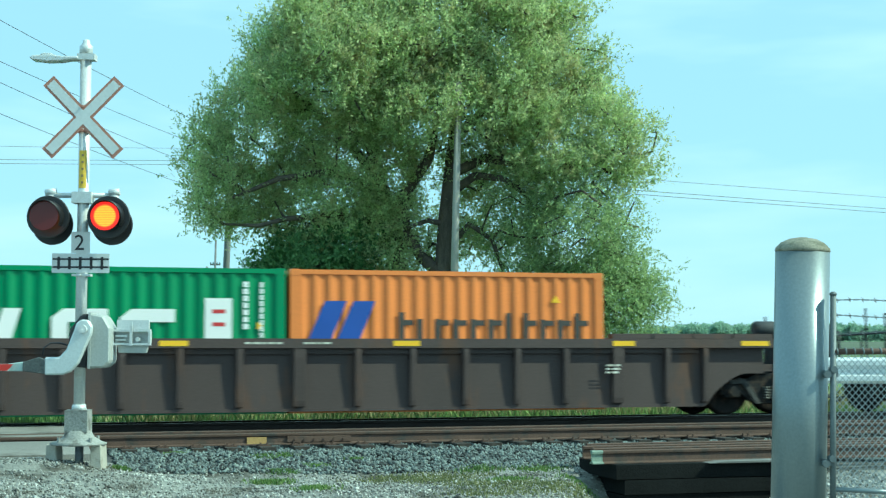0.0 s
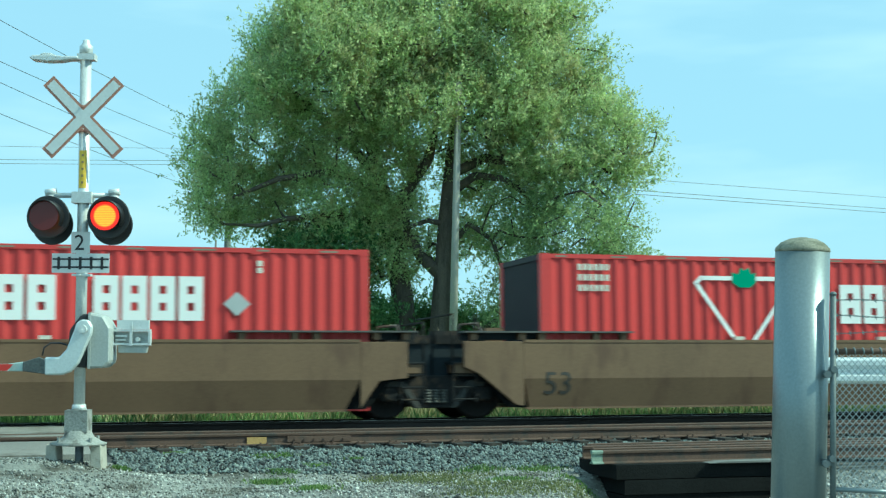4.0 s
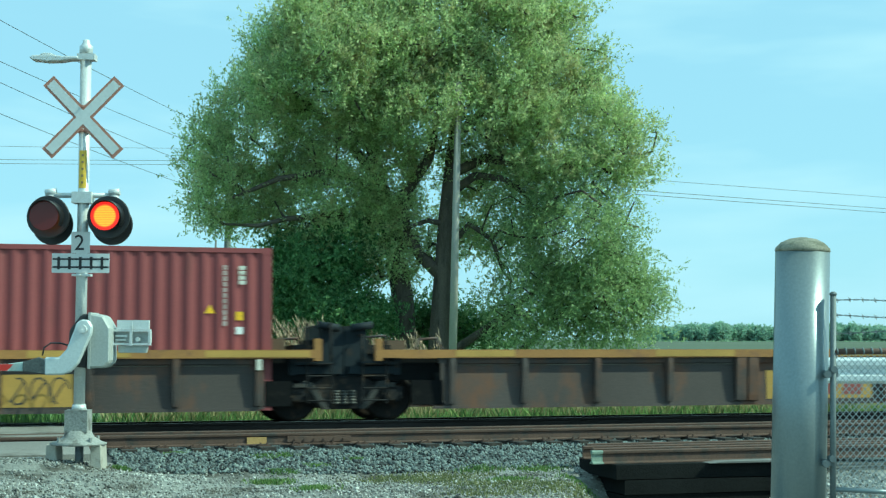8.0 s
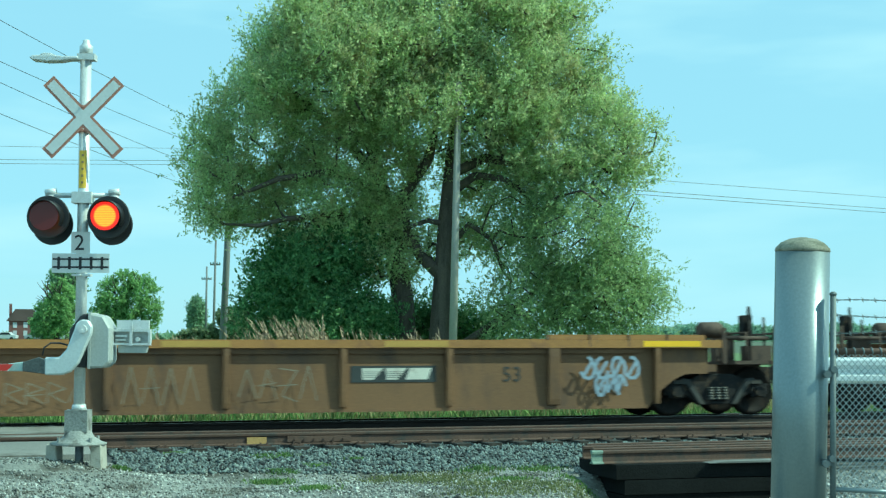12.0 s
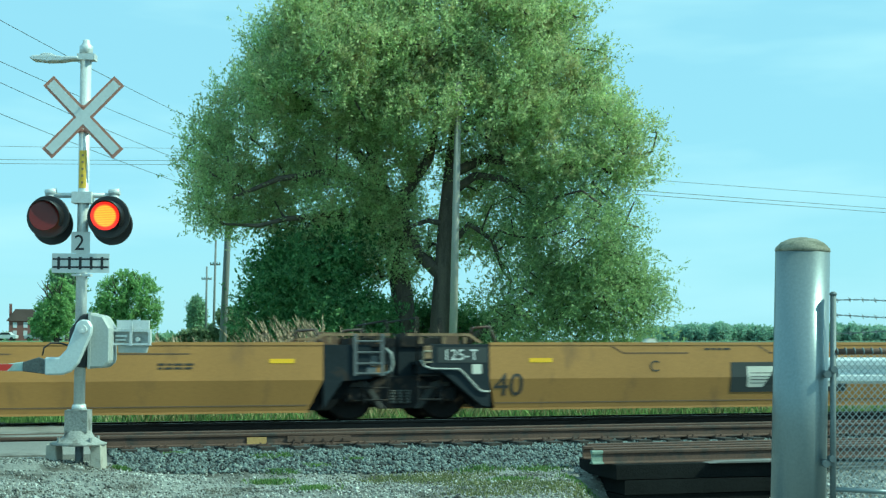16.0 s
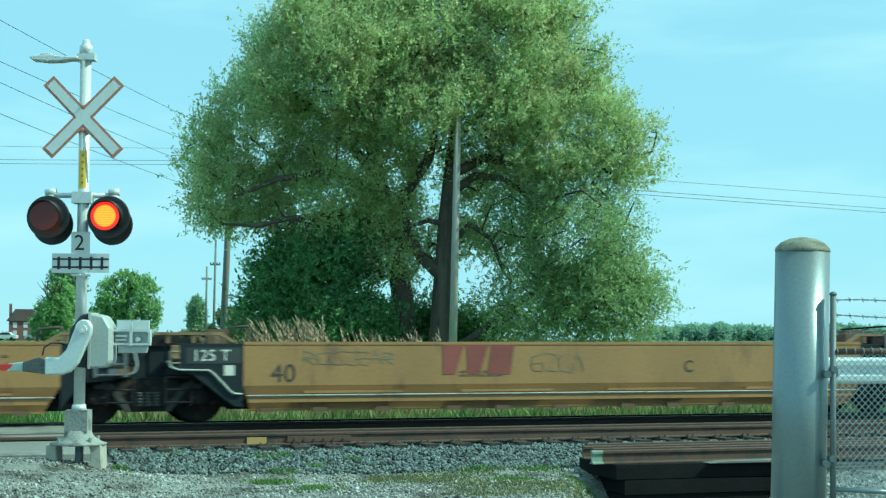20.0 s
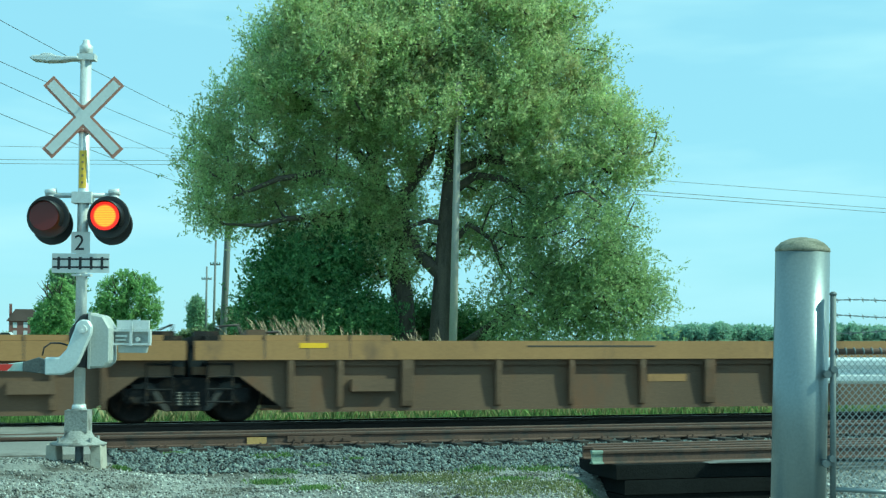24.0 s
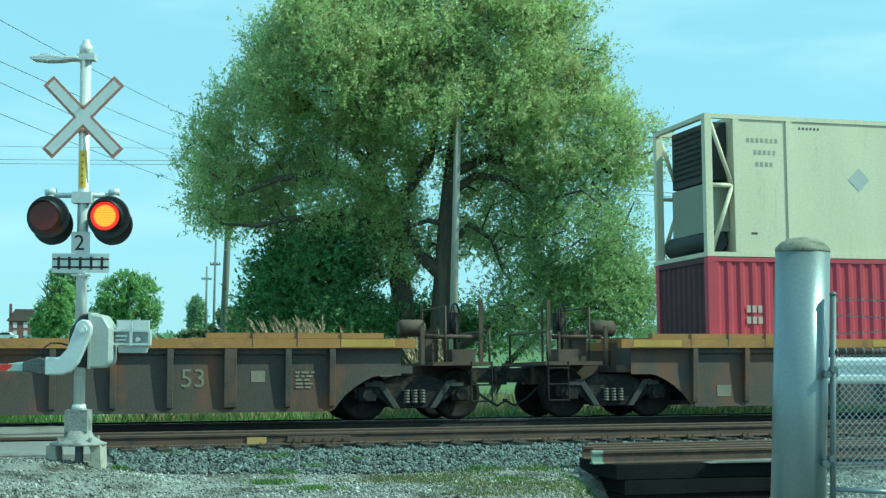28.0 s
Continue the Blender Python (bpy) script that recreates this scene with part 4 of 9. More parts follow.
def farmhouse():
    d = 260
    base = spot((42 - 784) / 2572, (441 - 604) / 2572, d)
    base.z = ground_height(base.x, base.y)
    h = thing("farmhouse", "red brick farmhouse with a dark roof far across the field", "house", Matrix.Translation(base) @ Matrix.Rotation(-YAW + 0.3, 4, "Z"))
    brick = mat("far_red_brick", (0.17, 0.085, 0.075), 0.9, 0, 0.2, 2, 20, 0.1)
    roof = mat("dark_roof_shingles", (0.09, 0.065, 0.06), 0.9, 0, 0.25, 2, 20, 0.2)
    bm = bmesh.new()
    box(bm, -2.6, 2.6, -2, 2, 0, 3.6)
    part("wall", bm, brick, h)
    bm = bmesh.new()
    prism(bm, [(-3.1, 3.5), (3.1, 3.5), (1.6, 5.6), (-1.6, 5.6)], -2.4, 2.4)
    r = part("roof", bm, roof, h)
    bm = bmesh.new()
    box(bm, -2.6, -2.1, -0.3, 0.3, 3.6, 6.6)
    part("chimney", bm, brick, r)
    for x in (-1.6, 0.2, 1.7):
        for z in (0.8, 2.3):
            bm = bmesh.new()
            box(bm, x - 0.35, x + 0.35, -2.06, -1.98, z, z + 1.0)
            part("window", bm, mat("far_window", (0.5, 0.52, 0.55), 0.3, 0, 0.1), h)
    for i, (x, w, c) in enumerate(((-9.6, 4.0, 1), (-4.8, 3.8, 0), (0.2, 3.9, 1), (5.2, 4.2, 0), (10.0, 3.6, 1), (14.6, 3.8, 0))):
        v = thing("parked_car", "pale parked car beside the farmhouse", "car", Matrix.Translation(Vector((base.x + x, base.y - 6, ground_height(base.x + x, base.y - 6)))) @ Matrix.Rotation(-YAW, 4, "Z"), "cars at the farmhouse")
        bm = bmesh.new()
        prism(bm, [(0, 0.35), (w, 0.35), (w, 0.95), (w * 0.8, 1.05), (w * 0.68, 1.5), (w * 0.3, 1.5), (w * 0.18, 1.0), (0, 0.9)], -0.8, 0.8)
        part("body", bm, mat("pale_car_paint", (0.6, 0.62, 0.63), 0.3, 0.1, 0.1) if not c else mat("silver_car_paint", (0.35, 0.37, 0.38), 0.3, 0.3, 0.1), v, bevel=0.05)
        bm = bmesh.new()
        prism(bm, [(w * 0.21, 1.02), (w * 0.77, 1.05), (w * 0.67, 1.42), (w * 0.32, 1.42)], -0.81, 0.81)
        part("window", bm, mat("dark_car_glass", (0.03, 0.035, 0.04), 0.1), v)
        for q in (0.2, 0.8):
            bm = bmesh.new()
            tube(bm, (w * q, -0.84, 0.33), (w * q, 0.84, 0.33), 0.33, n=14)
            part("wheel", bm, mat("black_rubber", (0.015, 0.015, 0.015), 0.8), v)


farmhouse()

# ---- poles and wires ----
POLE = mat("weathered_pole_wood", (0.22, 0.225, 0.225), 0.9, 0, 0.25, 4, 40, 0.4, (0.11, 0.10, 0.09), 0.35, 6.0)
# lighter copy of the pole wood: sunlight put into the colour under the crown
SUNLIT_POLE = mat("bleached_pole_wood", (0.40, 0.385, 0.35), 0.9, 0, 0.25, 4, 40, 0.4, (0.30, 0.28, 0.25), 0.35, 6.0)
WIRE = mat("dark_wire", (0.10, 0.11, 0.12), 0.6, 0.2, 0.1)


def utility_pole(depth, bx, by, tx, ty, r, arm, label):
    a, b = spot((bx - 784) / 2572, (441 - by) / 2572, depth), spot((tx - 784) / 2572, (441 - ty) / 2572, depth)
    a.z = ground_height(a.x, a.y) - 0.2
    p = thing("utility_pole", label, "utility pole", Matrix.Translation(a), "utility poles")
    bm = bmesh.new()
    tube(bm, (0, 0, 0), b - a, r, r * 0.72, n=12)
    part("shaft", bm, SUNLIT_POLE if depth < 51 else POLE, p)
    side = Vector((math.cos(YAW), -math.sin(YAW), 0))
    for z in arm:
        c = (b - a) * z
        w = 9 * depth / 2572 if depth > 70 else 1.0
        bm = bmesh.new()
        tube(bm, c - side * w, c + side * w, 0.06, n=6)
        part("crossarm", bm, POLE, p)
        for q in (-0.9, -0.4, 0.4, 0.9):
            bm = bmesh.new()
            lathe(bm, [(0.04, 0), (0.06, 0.06), (0.05, 0.14), (0.02, 0.18)], 8, Matrix.Translation(c + side * w * q))
            part("insulator", bm, mat("glass_insulator", (0.25, 0.32, 0.32), 0.3), p)
    return a, b


utility_pole(49.7, 799, 640, 812, 146, 0.15, (), "tall grey weathered pole in front of the willow")
utility_pole(60, 391, 630, 411, 248, 0.16, (), "grey weathered pole at the edge of the willow")
utility_pole(105, 377, 615, 382, 425, 0.10, (0.78,), "grey pole with a crossarm along the lane")
utility_pole(130, 364, 612, 366, 472, 0.11, (0.84,), "grey pole with a crossarm along the lane")
utility_pole(200, 347, 610, 349, 528, 0.15, (0.9,), "thin far pole along the lane")
utility_pole(230, 351, 610, 352, 532, 0.15, (0.9,), "thin far pole along the lane")


def wire(d0, x0, y0, d1, x1, y1, sag, r, label="thin dark overhead power wire"):
    a, b = spot((x0 - 784) / 2572, (441 - y0) / 2572, d0), spot((x1 - 784) / 2572, (441 - y1) / 2572, d1)
    bm = bmesh.new()
    n = 14
    pts = [a.lerp(b, i / n) - Vector((0, 0, sag * 4 * (i / n) * (1 - i / n))) for i in range(n + 1)]
    bent(bm, pts, r, 5)
    thing("overhead_wire", label, "wire", None, "overhead wires", bm=bm, material=WIRE)


for y0, y1 in ((258, 352), (282, 372), (289, 379)):
    yp = y0 + 5 if y0 < 280 else y0 + 2
    wire(60, 409, yp, 128, 1640, y1 + 3, 0.0, 0.015 if y0 < 280 else 0.019)
    wire(52, -60, y0, 60, 409, yp, 0.02, 0.007 if y0 < 280 else 0.009)
for y0, xe, ye in ((22, 404, 240), (99, 404, 275), (136, 404, 315), (193, 406, 352)):
    wire(30, -40, y0 - 8, 60, xe, ye, 0.1, 0.0075)


# ---- reeds and grass ----
def reeds():
    g = np.random.default_rng(41)
    out = []
    clumps = ((300, 40, 590, 60), (350, 30, 588, 40), (470, 30, 575, 70), (520, 28, 558, 110), (575, 26, 554, 130), (615, 14, 560, 60), (660, 22, 578, 45), (700, 18, 580, 40), (745, 20, 584, 45), (785, 16, 578, 40), (400, 40, 596, 60), (280, 12, 584, 40))
    k = 41 / 2572
    zg = ground_height(12, 39)
    for cx, w, top, n in clumps:
        for _ in range(int(n * 0.30)):
            xx = cx + g.normal() * w * 0.6
            tt = top + abs(g.normal()) * 22
            dep = 41 + g.uniform(-2.0, 2.0)
            foot = spot((xx - 784) / 2572, 0, dep)
            foot.z = zg - 0.1
            h = (600 - tt) * k + 1.489 - zg
            lean = Vector((g.normal() * 0.07 - 0.10, g.normal() * 0.05, 0)) * h
            mid = foot + Vector((lean.x * 0.35, lean.y * 0.35, h * 0.55))
            tip = foot + Vector((lean.x, lean.y, h * 0.74))
            end = foot + Vector((lean.x * 1.9 - 0.06, lean.y, h))
            s_ = Vector((math.cos(YAW), -math.sin(YAW), 0))
            for p, q, wa, wb in ((foot, mid, 0.010, 0.009), (mid, tip, 0.009, 0.006)):
                out.append([p - s_ * wa, p + s_ * wa, q + s_ * wb, q - s_ * wb])
            for f in range(18):
                c = tip.lerp(end, f / 17)
                d = Vector((g.normal() * 0.03 - 0.03, g.normal() * 0.035, 0.09))
                sd = Vector((g.normal(), g.normal(), g.normal() * 0.3)).normalized() * 0.055 * (1.12 - f / 19)
                out.append([c - d * 0.8, c + sd, c + d, c - sd])
            for f in range(3):
                c = foot.lerp(tip, 0.25 + 0.2 * f)
                d = Vector((g.normal() * 0.25, g.normal() * 0.2, 0.12))
                out.append([c, c + d * 0.5 + Vector((0, 0, 0.03)), c + d, c + d * 0.5 - Vector((0, 0, 0.02))])
    ob = new("reeds", quads("reeds", np.array([[tuple(v) for v in q] for q in out]), REED))
    tagged(ob, "dry brown reeds with feathery plumes behind the track", "reeds", kind="stuff")


reeds()


def grass(name, n, area, height, material, label, seed, lift=0.0, dense=None):
    g = np.random.default_rng(seed)
    x0, x1, y0, y1 = area
    px, py = g.uniform(x0, x1, n), g.uniform(y0, y1, n)
    if dense:
        c = g.integers(0, len(dense), n)
        dx = np.array(dense)
        px, py = dx[c, 0] + g.normal(size=n) * dx[c, 2], dx[c, 1] + g.normal(size=n) * dx[c, 2] * 0.7
    pz = np.array([ground_height(a, b) for a, b in zip(px, py)]) - 0.01
    h = height * g.uniform(0.4, 1.2, n)
    a = g.uniform(0, 6.28, n)
    w = 0.012 + 0.004 * h
    ex, ey = np.cos(a) * w, np.sin(a) * w
    lx, ly = g.normal(size=n) * 0.3 * h, g.normal(size=n) * 0.3 * h
    p = np.stack([px, py, pz], -1)
    q = np.stack([np.stack([px - ex, py - ey, pz], -1), np.stack([px + ex, py + ey, pz], -1),
                  np.stack([px + ex * 0.5 + lx * 0.6, py + ey * 0.5 + ly * 0.6, pz + h * 0.7], -1), np.stack([px + lx, py + ly, pz + h], -1)], 1)
    tagged(new(name, quads(name, q, material)), label, "grass", kind="stuff")


GRASS = leaf_mat("grass_blades", (0.19, 0.30, 0.10), 0.45)
WEED = leaf_mat("weed_blades", (0.17, 0.26, 0.085), 0.4)
DRY_GRASS = leaf_mat("dry_grass_blades", (0.36, 0.34, 0.17), 0.4)
grass("verge_grass", 42000, (-1.0, 26.0, 29.4, 37.0), 0.42, GRASS, "tall green grass beyond the tracks", 51)
grass("verge_grass", 15000, (2.0, 26.0, 30.0, 36.0), 0.85, DRY_GRASS, "dry yellow grass stems beyond the tracks", 52)


def gy(pxx, pyy, z=-0.38):
    """A place on the near gravel by its bearing."""
    w = spot((pxx - 784) / 2572, (441 - pyy) / 2572, 1.0) - EYE
    return EYE + w * ((z - EYE.z) / w.z)


tufts = [(*gy(a, b).xy, s) for a, b, s in ((310, 826, 0.07), (345, 822, 0.06), (505, 826, 0.10), (470, 828, 0.08), (480, 852, 0.14), (560, 866, 0.14), (500, 842, 0.1), (630, 828, 0.06), (850, 834, 0.16), (950, 832, 0.2), (1030, 842, 0.16), (560, 835, 0.1), (215, 850, 0.05), (235, 792, 0.06), (900, 846, 0.16))]
grass("weeds", 8000, (0, 1, 0, 1), 0.06, WEED, "small green weeds in the gravel", 53, dense=tufts)
dry = [(*gy(a, b).xy, 0.35) for a, b in ((760, 850), (860, 856), (960, 860), (700, 846), (1010, 852), (880, 870), (800, 840))]
grass("weeds", 9000, (0, 1, 0, 1), 0.045, leaf_mat("dull_dry_grass", (0.20, 0.22, 0.10), 0.5), "short dry grass in the gravel", 54, dense=dry)


# ---- bollard and fence ----
GALV = mat("galvanised_pipe", (0.25, 0.29, 0.30), 0.36, 0.5, 0.14, 3, 40, 0.05, (0.22, 0.26, 0.27), 0.4, 4.0)
LICHEN = mat("lichened_concrete", (0.27, 0.26, 0.20), 0.95, 0, 0.4, 14, 60, 0.5, (0.13, 0.135, 0.09), 0.45)
FENCE_STEEL = mat("dull_fence_steel", (0.16, 0.185, 0.19), 0.6, 0.4, 0.25, 8, 60, 0.2)
LINK = mat("chain_link_wire", (0.42, 0.46, 0.47), 0.5, 0.3, 0.2, 8, 60, 0.1)
FD = 14.3
FK = FD / 2572


def yard():
    foot = spot((1412 - 784) / 2572, (441 - 940) / 2572, FD)
    at = Matrix.Translation(foot) @ Matrix.Rotation(-YAW, 4, "Z") @ Matrix.Rotation(radians(1.8), 4, "Y")
    b = thing("bollard", "thick galvanised steel bollard with a lichened concrete cap", "bollard", at)
    r = 48 * FK
    FY = -0.250
    bm = bmesh.new()
    tube(bm, (0, 0, -0.4), (0, 0, 494 * FK), r, n=40)
    part("pipe", bm, GALV, b)
    bm = bmesh.new()
    lathe(bm, [(r * 0.98, 494 * FK + 0.001), (r * 1.02, 496 * FK), (r * 1.0, 501 * FK), (r * 0.8, 511 * FK), (r * 0.5, 518 * FK), (r * 0.15, 521 * FK)], 36)
    part("cap", bm, LICHEN, b, "domed concrete cap spotted with lichen")
    for z in (660, 815):
        zz = (940 - z) * FK
        bm = bmesh.new()
        box(bm, r * 0.66, r * 1.12, FY - 0.02, FY + 0.06, zz - 0.03, zz + 0.03)
        tube(bm, (r * 0.72, FY - 0.05, zz - 0.01), (r * 0.72, FY + 0.1, zz - 0.01), 0.036, n=8)
        tube(bm, (r * 0.96, FY - 0.05, zz + 0.04), (r * 0.96, FY + 0.06, zz + 0.04), 0.035, n=8)
        part("hinge_clamp", bm, FENCE_STEEL, b, bevel=0.006)
    fx = lambda a: (a - 1412) * FK
    fz = lambda c: (940 - c) * FK
    f = thing("chain_link_fence", "chain-link fence panel with three strands of barbed wire", "fence", Matrix.Translation(foot) @ Matrix.Rotation(-YAW, 4, "Z"))
    bm = bmesh.new()
    tube(bm, (fx(1462), FY, fz(960)), (fx(1469), FY, fz(523)), 0.030, n=12)
    lathe(bm, [(0.036, 0), (0.036, 0.02), (0.015, 0.035)], 10, Matrix.Translation((fx(1469), FY, fz(524))))
    part("fence_post", bm, FENCE_STEEL, f)
    bm = bmesh.new()
    tube(bm, (fx(1469), FY, fz(623)), (fx(1469) + 0.75, FY, fz(622)), 0.030, n=10)
    part("top_rail", bm, RAIL_RUST, f, "dark rusty top rail")
    bm = bmesh.new()
    tube(bm, (fx(1466), FY, fz(862)), (fx(1466) + 0.75, FY, fz(869)), 0.024, n=10)
    part("bottom_rail", bm, GALV, f)
    for y, slope in ((535, -4), (561, 0), (589, 1)):
        bm = bmesh.new()
        n = 14
        w = 0.75
        for tw in (0, math.pi):
            pts = [(fx(1470) + w * i / n, FY + 0.006 * math.cos(i * 1.9 + tw), fz(y + slope * i / n) + 0.006 * math.sin(i * 1.9 + tw) + 0.012 * math.sin(i * 0.3 + y)) for i in range(n + 1)]
            bent(bm, pts, 0.0042, 4)
        x = 0.03
        while x < w:
            z = fz(y + slope * x / w) + 0.012 * math.sin(x / w * n * 0.3 + y)
            for a in (0.5, 2.2):
                d = Vector((0.4 * math.cos(a), 0.3, math.sin(a))) * 0.03
                c = Vector((fx(1470) + x, FY, z))
                tube(bm, c - d, c + d, 0.0035, n=4)
            x += 0.125
        part("barbed_wire", bm, FENCE_STEEL, f)
    # woven mesh
    bm = bmesh.new()
    sp, z0, z1 = 0.062, fz(930), fz(626)
    x0, x1 = fx(1472), fx(1472) + 0.62
    i = 0
    for s in (1, -1):
        c = x0 - (z1 - z0) * 1.1
        while c < x1 + (z1 - z0) * 1.1:
            pts = []
            for k in range(2):
                z = z0 + (z1 - z0) * k
                pts.append((c + s * (z - z0) * 0.9 + (0 if s > 0 else (z1 - z0) * 0.0), z))
            (xa, za), (xb, zb) = pts
            lo, hi = (xa, za), (xb, zb)
            t0, t1 = 0.0, 1.0
            dx = xb - xa
            for lim, sign in ((x0, 1), (x1, -1)):
                ta = (lim - xa) / dx
                if (dx > 0) == (sign > 0):
                    t0 = max(t0, ta)
                else:
                    t1 = min(t1, ta)
            if t0 < t1:
                y = FY + 0.003 * s
                tube(bm, (xa + dx * t0, y, za + (zb - za) * t0), (xa + dx * t1, y, za + (zb - za) * t1), 0.0048, n=4, caps=False)
            c += sp
    part("wire_mesh", bm, LINK, f, "woven diamond wire mesh")
    for k in range(7):
        bm = bmesh.new()
        x = fx(1474) + k * 0.085
        lathe(bm, [(0.034, -0.008), (0.037, 0), (0.034, 0.008)], 8, Matrix.Translation((x, FY, fz(622))) @ Matrix.Rotation(radians(80), 4, "Y"))
        part("tie_wire", bm, FENCE_STEEL, f)
    # guard rail behind the fence
    g = thing("guard_rail", "pale galvanised guard rail beam behind the fence", "guard rail", Matrix.Translation(foot + Vector((1.17, 2.2, 0.05))) @ Matrix.Rotation(-YAW, 4, "Z"))
    bm = bmesh.new()
    K = (FD + 2.0) / 2572
    zc = (1.489 - foot.z - 0.05) - (657 - 600) * K
    prof = [(-0.02, -0.15), (-0.09, -0.12), (-0.09, -0.06), (-0.02, -0.02), (-0.02, 0.02), (-0.09, 0.06), (-0.09, 0.12), (-0.02, 0.15), (0.0, 0.15), (0.0, 0.02), (0.0, -0.02), (0.0, -0.15)]
    prism(bm, [(a, zc + b) for a, b in prof], -0.04, 3.2, "x")
    part("beam", bm, mat("bright_galvanised_beam", (0.78, 0.81, 0.81), 0.45, 0.25, 0.2, 5, 30, 0.2), g, bevel=0.004)
    bm = bmesh.new()
    box(bm, 1.4, 1.55, 0.02, 0.2, -0.4, zc + 0.15)
    part("post", bm, TIE_WOOD, g)


yard()


# ---- spare rails on a pile of old ties ----
def rail_pile():
    y0 = 18.6
    pile = thing("tie_pile", "low pile of old black creosoted ties", "timber pile", Matrix.Translation((0, y0, 0)))
    rng = random.Random(8)
    left = gy(1066, 830, -0.2).x * y0 / gy(1066, 830, -0.2).y
    for k in range(3):
        for j in range(2):
            bm = bmesh.new()
            a = left + 0.16 + j * 6.4 - (0.0 if k % 2 else 0.06) + 0.05 * k
            f = -0.24 - 0.02 * k + rng.uniform(-0.03, 0.03)
            box(bm, a, a + 2.9, f, f + 1.35, -0.2155 - 0.205 * (k + 1) + 0.008, -0.2155 - 0.205 * k - (rng.uniform(0.0, 0.006) if k else 0))
            part("timber", bm, CREOSOTE, pile, bevel=0.016)
    # broken grey plank on the ties
    bm = bmesh.new()
    prism(bm, [(0, 0), (1.2, 0.0), (1.35, 0.012), (1.1, 0.03), (0.2, 0.022)], -0.16, 0.10)
    part("grey_plank", bm, mat("old_grey_plank", (0.15, 0.15, 0.14), 0.9, 0, 0.4), pile, at=Matrix.Translation((left + 1.45, -0.19, -0.2145)) @ Matrix.Rotation(radians(-2), 4, "Z"))
    for i, (dy, z, x_off) in enumerate(((0.02, 0.0, 0.25), (0.30, 0.012, 0.22), (0.62, 0.02, 0.20), (0.98, 0.025, 0.40))):
        bm = bmesh.new()
        x0 = left - 0.24 + x_off
        rail_bm(bm, x0, x0 + 9.0, 0.0, 0.0)
        r = thing("spare_rail", "rusty spare rail lying on old ties", "rail", Matrix.Translation((0, y0 + dy, -0.035 + z)), "spare rails", bm=bm, material=RAIL_RUST)
        if i == 0:
            bm = bmesh.new()
            rail_bm(bm, x0 - 0.16, x0 - 0.002, 0.0, 0.0)
            part("painted_end", bm, mat("pale_green_paint", (0.22, 0.28, 0.225), 0.7, 0, 0.4), r, "pale green painted rail end")


CREOSOTE = mat("creosoted_timber", (0.012, 0.013, 0.013), 0.9, 0, 0.4, 6, 40, 0.4, (0.02, 0.02, 0.019), 0.25, 1.0)
CREOSOTE.node_tree.nodes["Principled BSDF"].inputs["Specular IOR Level"].default_value = 0.1
rail_pile()

# ---- the train ----
TRACK_Y, CANT = 26.273, 0.0325
CAR_FRAME = Matrix.Translation((0, TRACK_Y, 0)) @ Matrix.Rotation(-CANT, 4, "X") @ Matrix.Translation((0, 0.75, 0))
MOVING, WHEELSETS = [], []
AXLE, WHEEL_R = 0.89, 0.457


def travelled(t):
    """How far the train has come by t seconds; it slows down a little."""
    t = min(t, 27.967)
    return 23.541 * t - 0.042624 * t * t - 0.00031129 * t ** 3


def rides(ob, s, y=0.0, z=0.0):
    """Puts a thing on the train at the distance s along it."""
    ob.matrix_basis = Matrix.Translation((s, 0, 0)) @ CAR_FRAME @ Matrix.Translation((0, y, z))
    MOVING.append((ob, s, y, z))
    return ob


STEEL_DARK = mat("grimy_truck_steel", (0.026, 0.025, 0.025), 0.75, 0.2, 0.5, 8, 40, 0.3, (0.085, 0.06, 0.042), 0.38)
WHEEL_STEEL = mat("wheel_steel", (0.026, 0.023, 0.021), 0.65, 0.4, 0.4, 8, 50, 0.2, (0.055, 0.038, 0.028), 0.38)
GRATE = mat("galvanised_grating", (0.10, 0.10, 0.095), 0.6, 0.4, 0.3, 8, 60, 0.2)
CREAM_PATCH = mat("faded_white_paint", (0.62, 0.60, 0.52), 0.6, 0, 0.2, 5, 40, 0.1, (0.35, 0.3, 0.24), 0.3)
YELLOW_TAPE = mat("yellow_reflector", (0.85, 0.50, 0.02), 0.4, 0, 0.12, 5, 40, 0.05)
DARK_INK = mat("faded_black_paint", (0.05, 0.045, 0.04), 0.7, 0, 0.3, 5, 40, 0.1)
BLACK_PANEL = mat("black_panel_paint", (0.035, 0.04, 0.04), 0.6, 0, 0.3, 5, 40, 0.1)
WHITE_INK = mat("white_lettering_paint", (0.72, 0.72, 0.68), 0.6, 0, 0.2, 5, 40, 0.05)
SILVER_SPRAY = mat("silver_spray_paint", (0.36, 0.38, 0.36), 0.6, 0, 0.35, 5, 20, 0.05, (0.2, 0.21, 0.2), 0.42)
BLACK_SPRAY = mat("black_spray_paint", (0.03, 0.03, 0.03), 0.6, 0, 0.2, 5, 20, 0.05)
BLUE_SPRAY = mat("blue_spray_paint", (0.045, 0.125, 0.28), 0.6, 0, 0.35, 4, 20, 0.05)
GREEN_SPRAY = mat("pale_green_spray_paint", (0.26, 0.29, 0.185), 0.6, 0, 0.4, 4, 20, 0.05, (0.14, 0.16, 0.11), 0.4)
CREAM_SPRAY = mat("cream_spray_paint", (0.44, 0.395, 0.32), 0.6, 0, 0.4, 4, 20, 0.05, (0.30, 0.27, 0.21), 0.45)

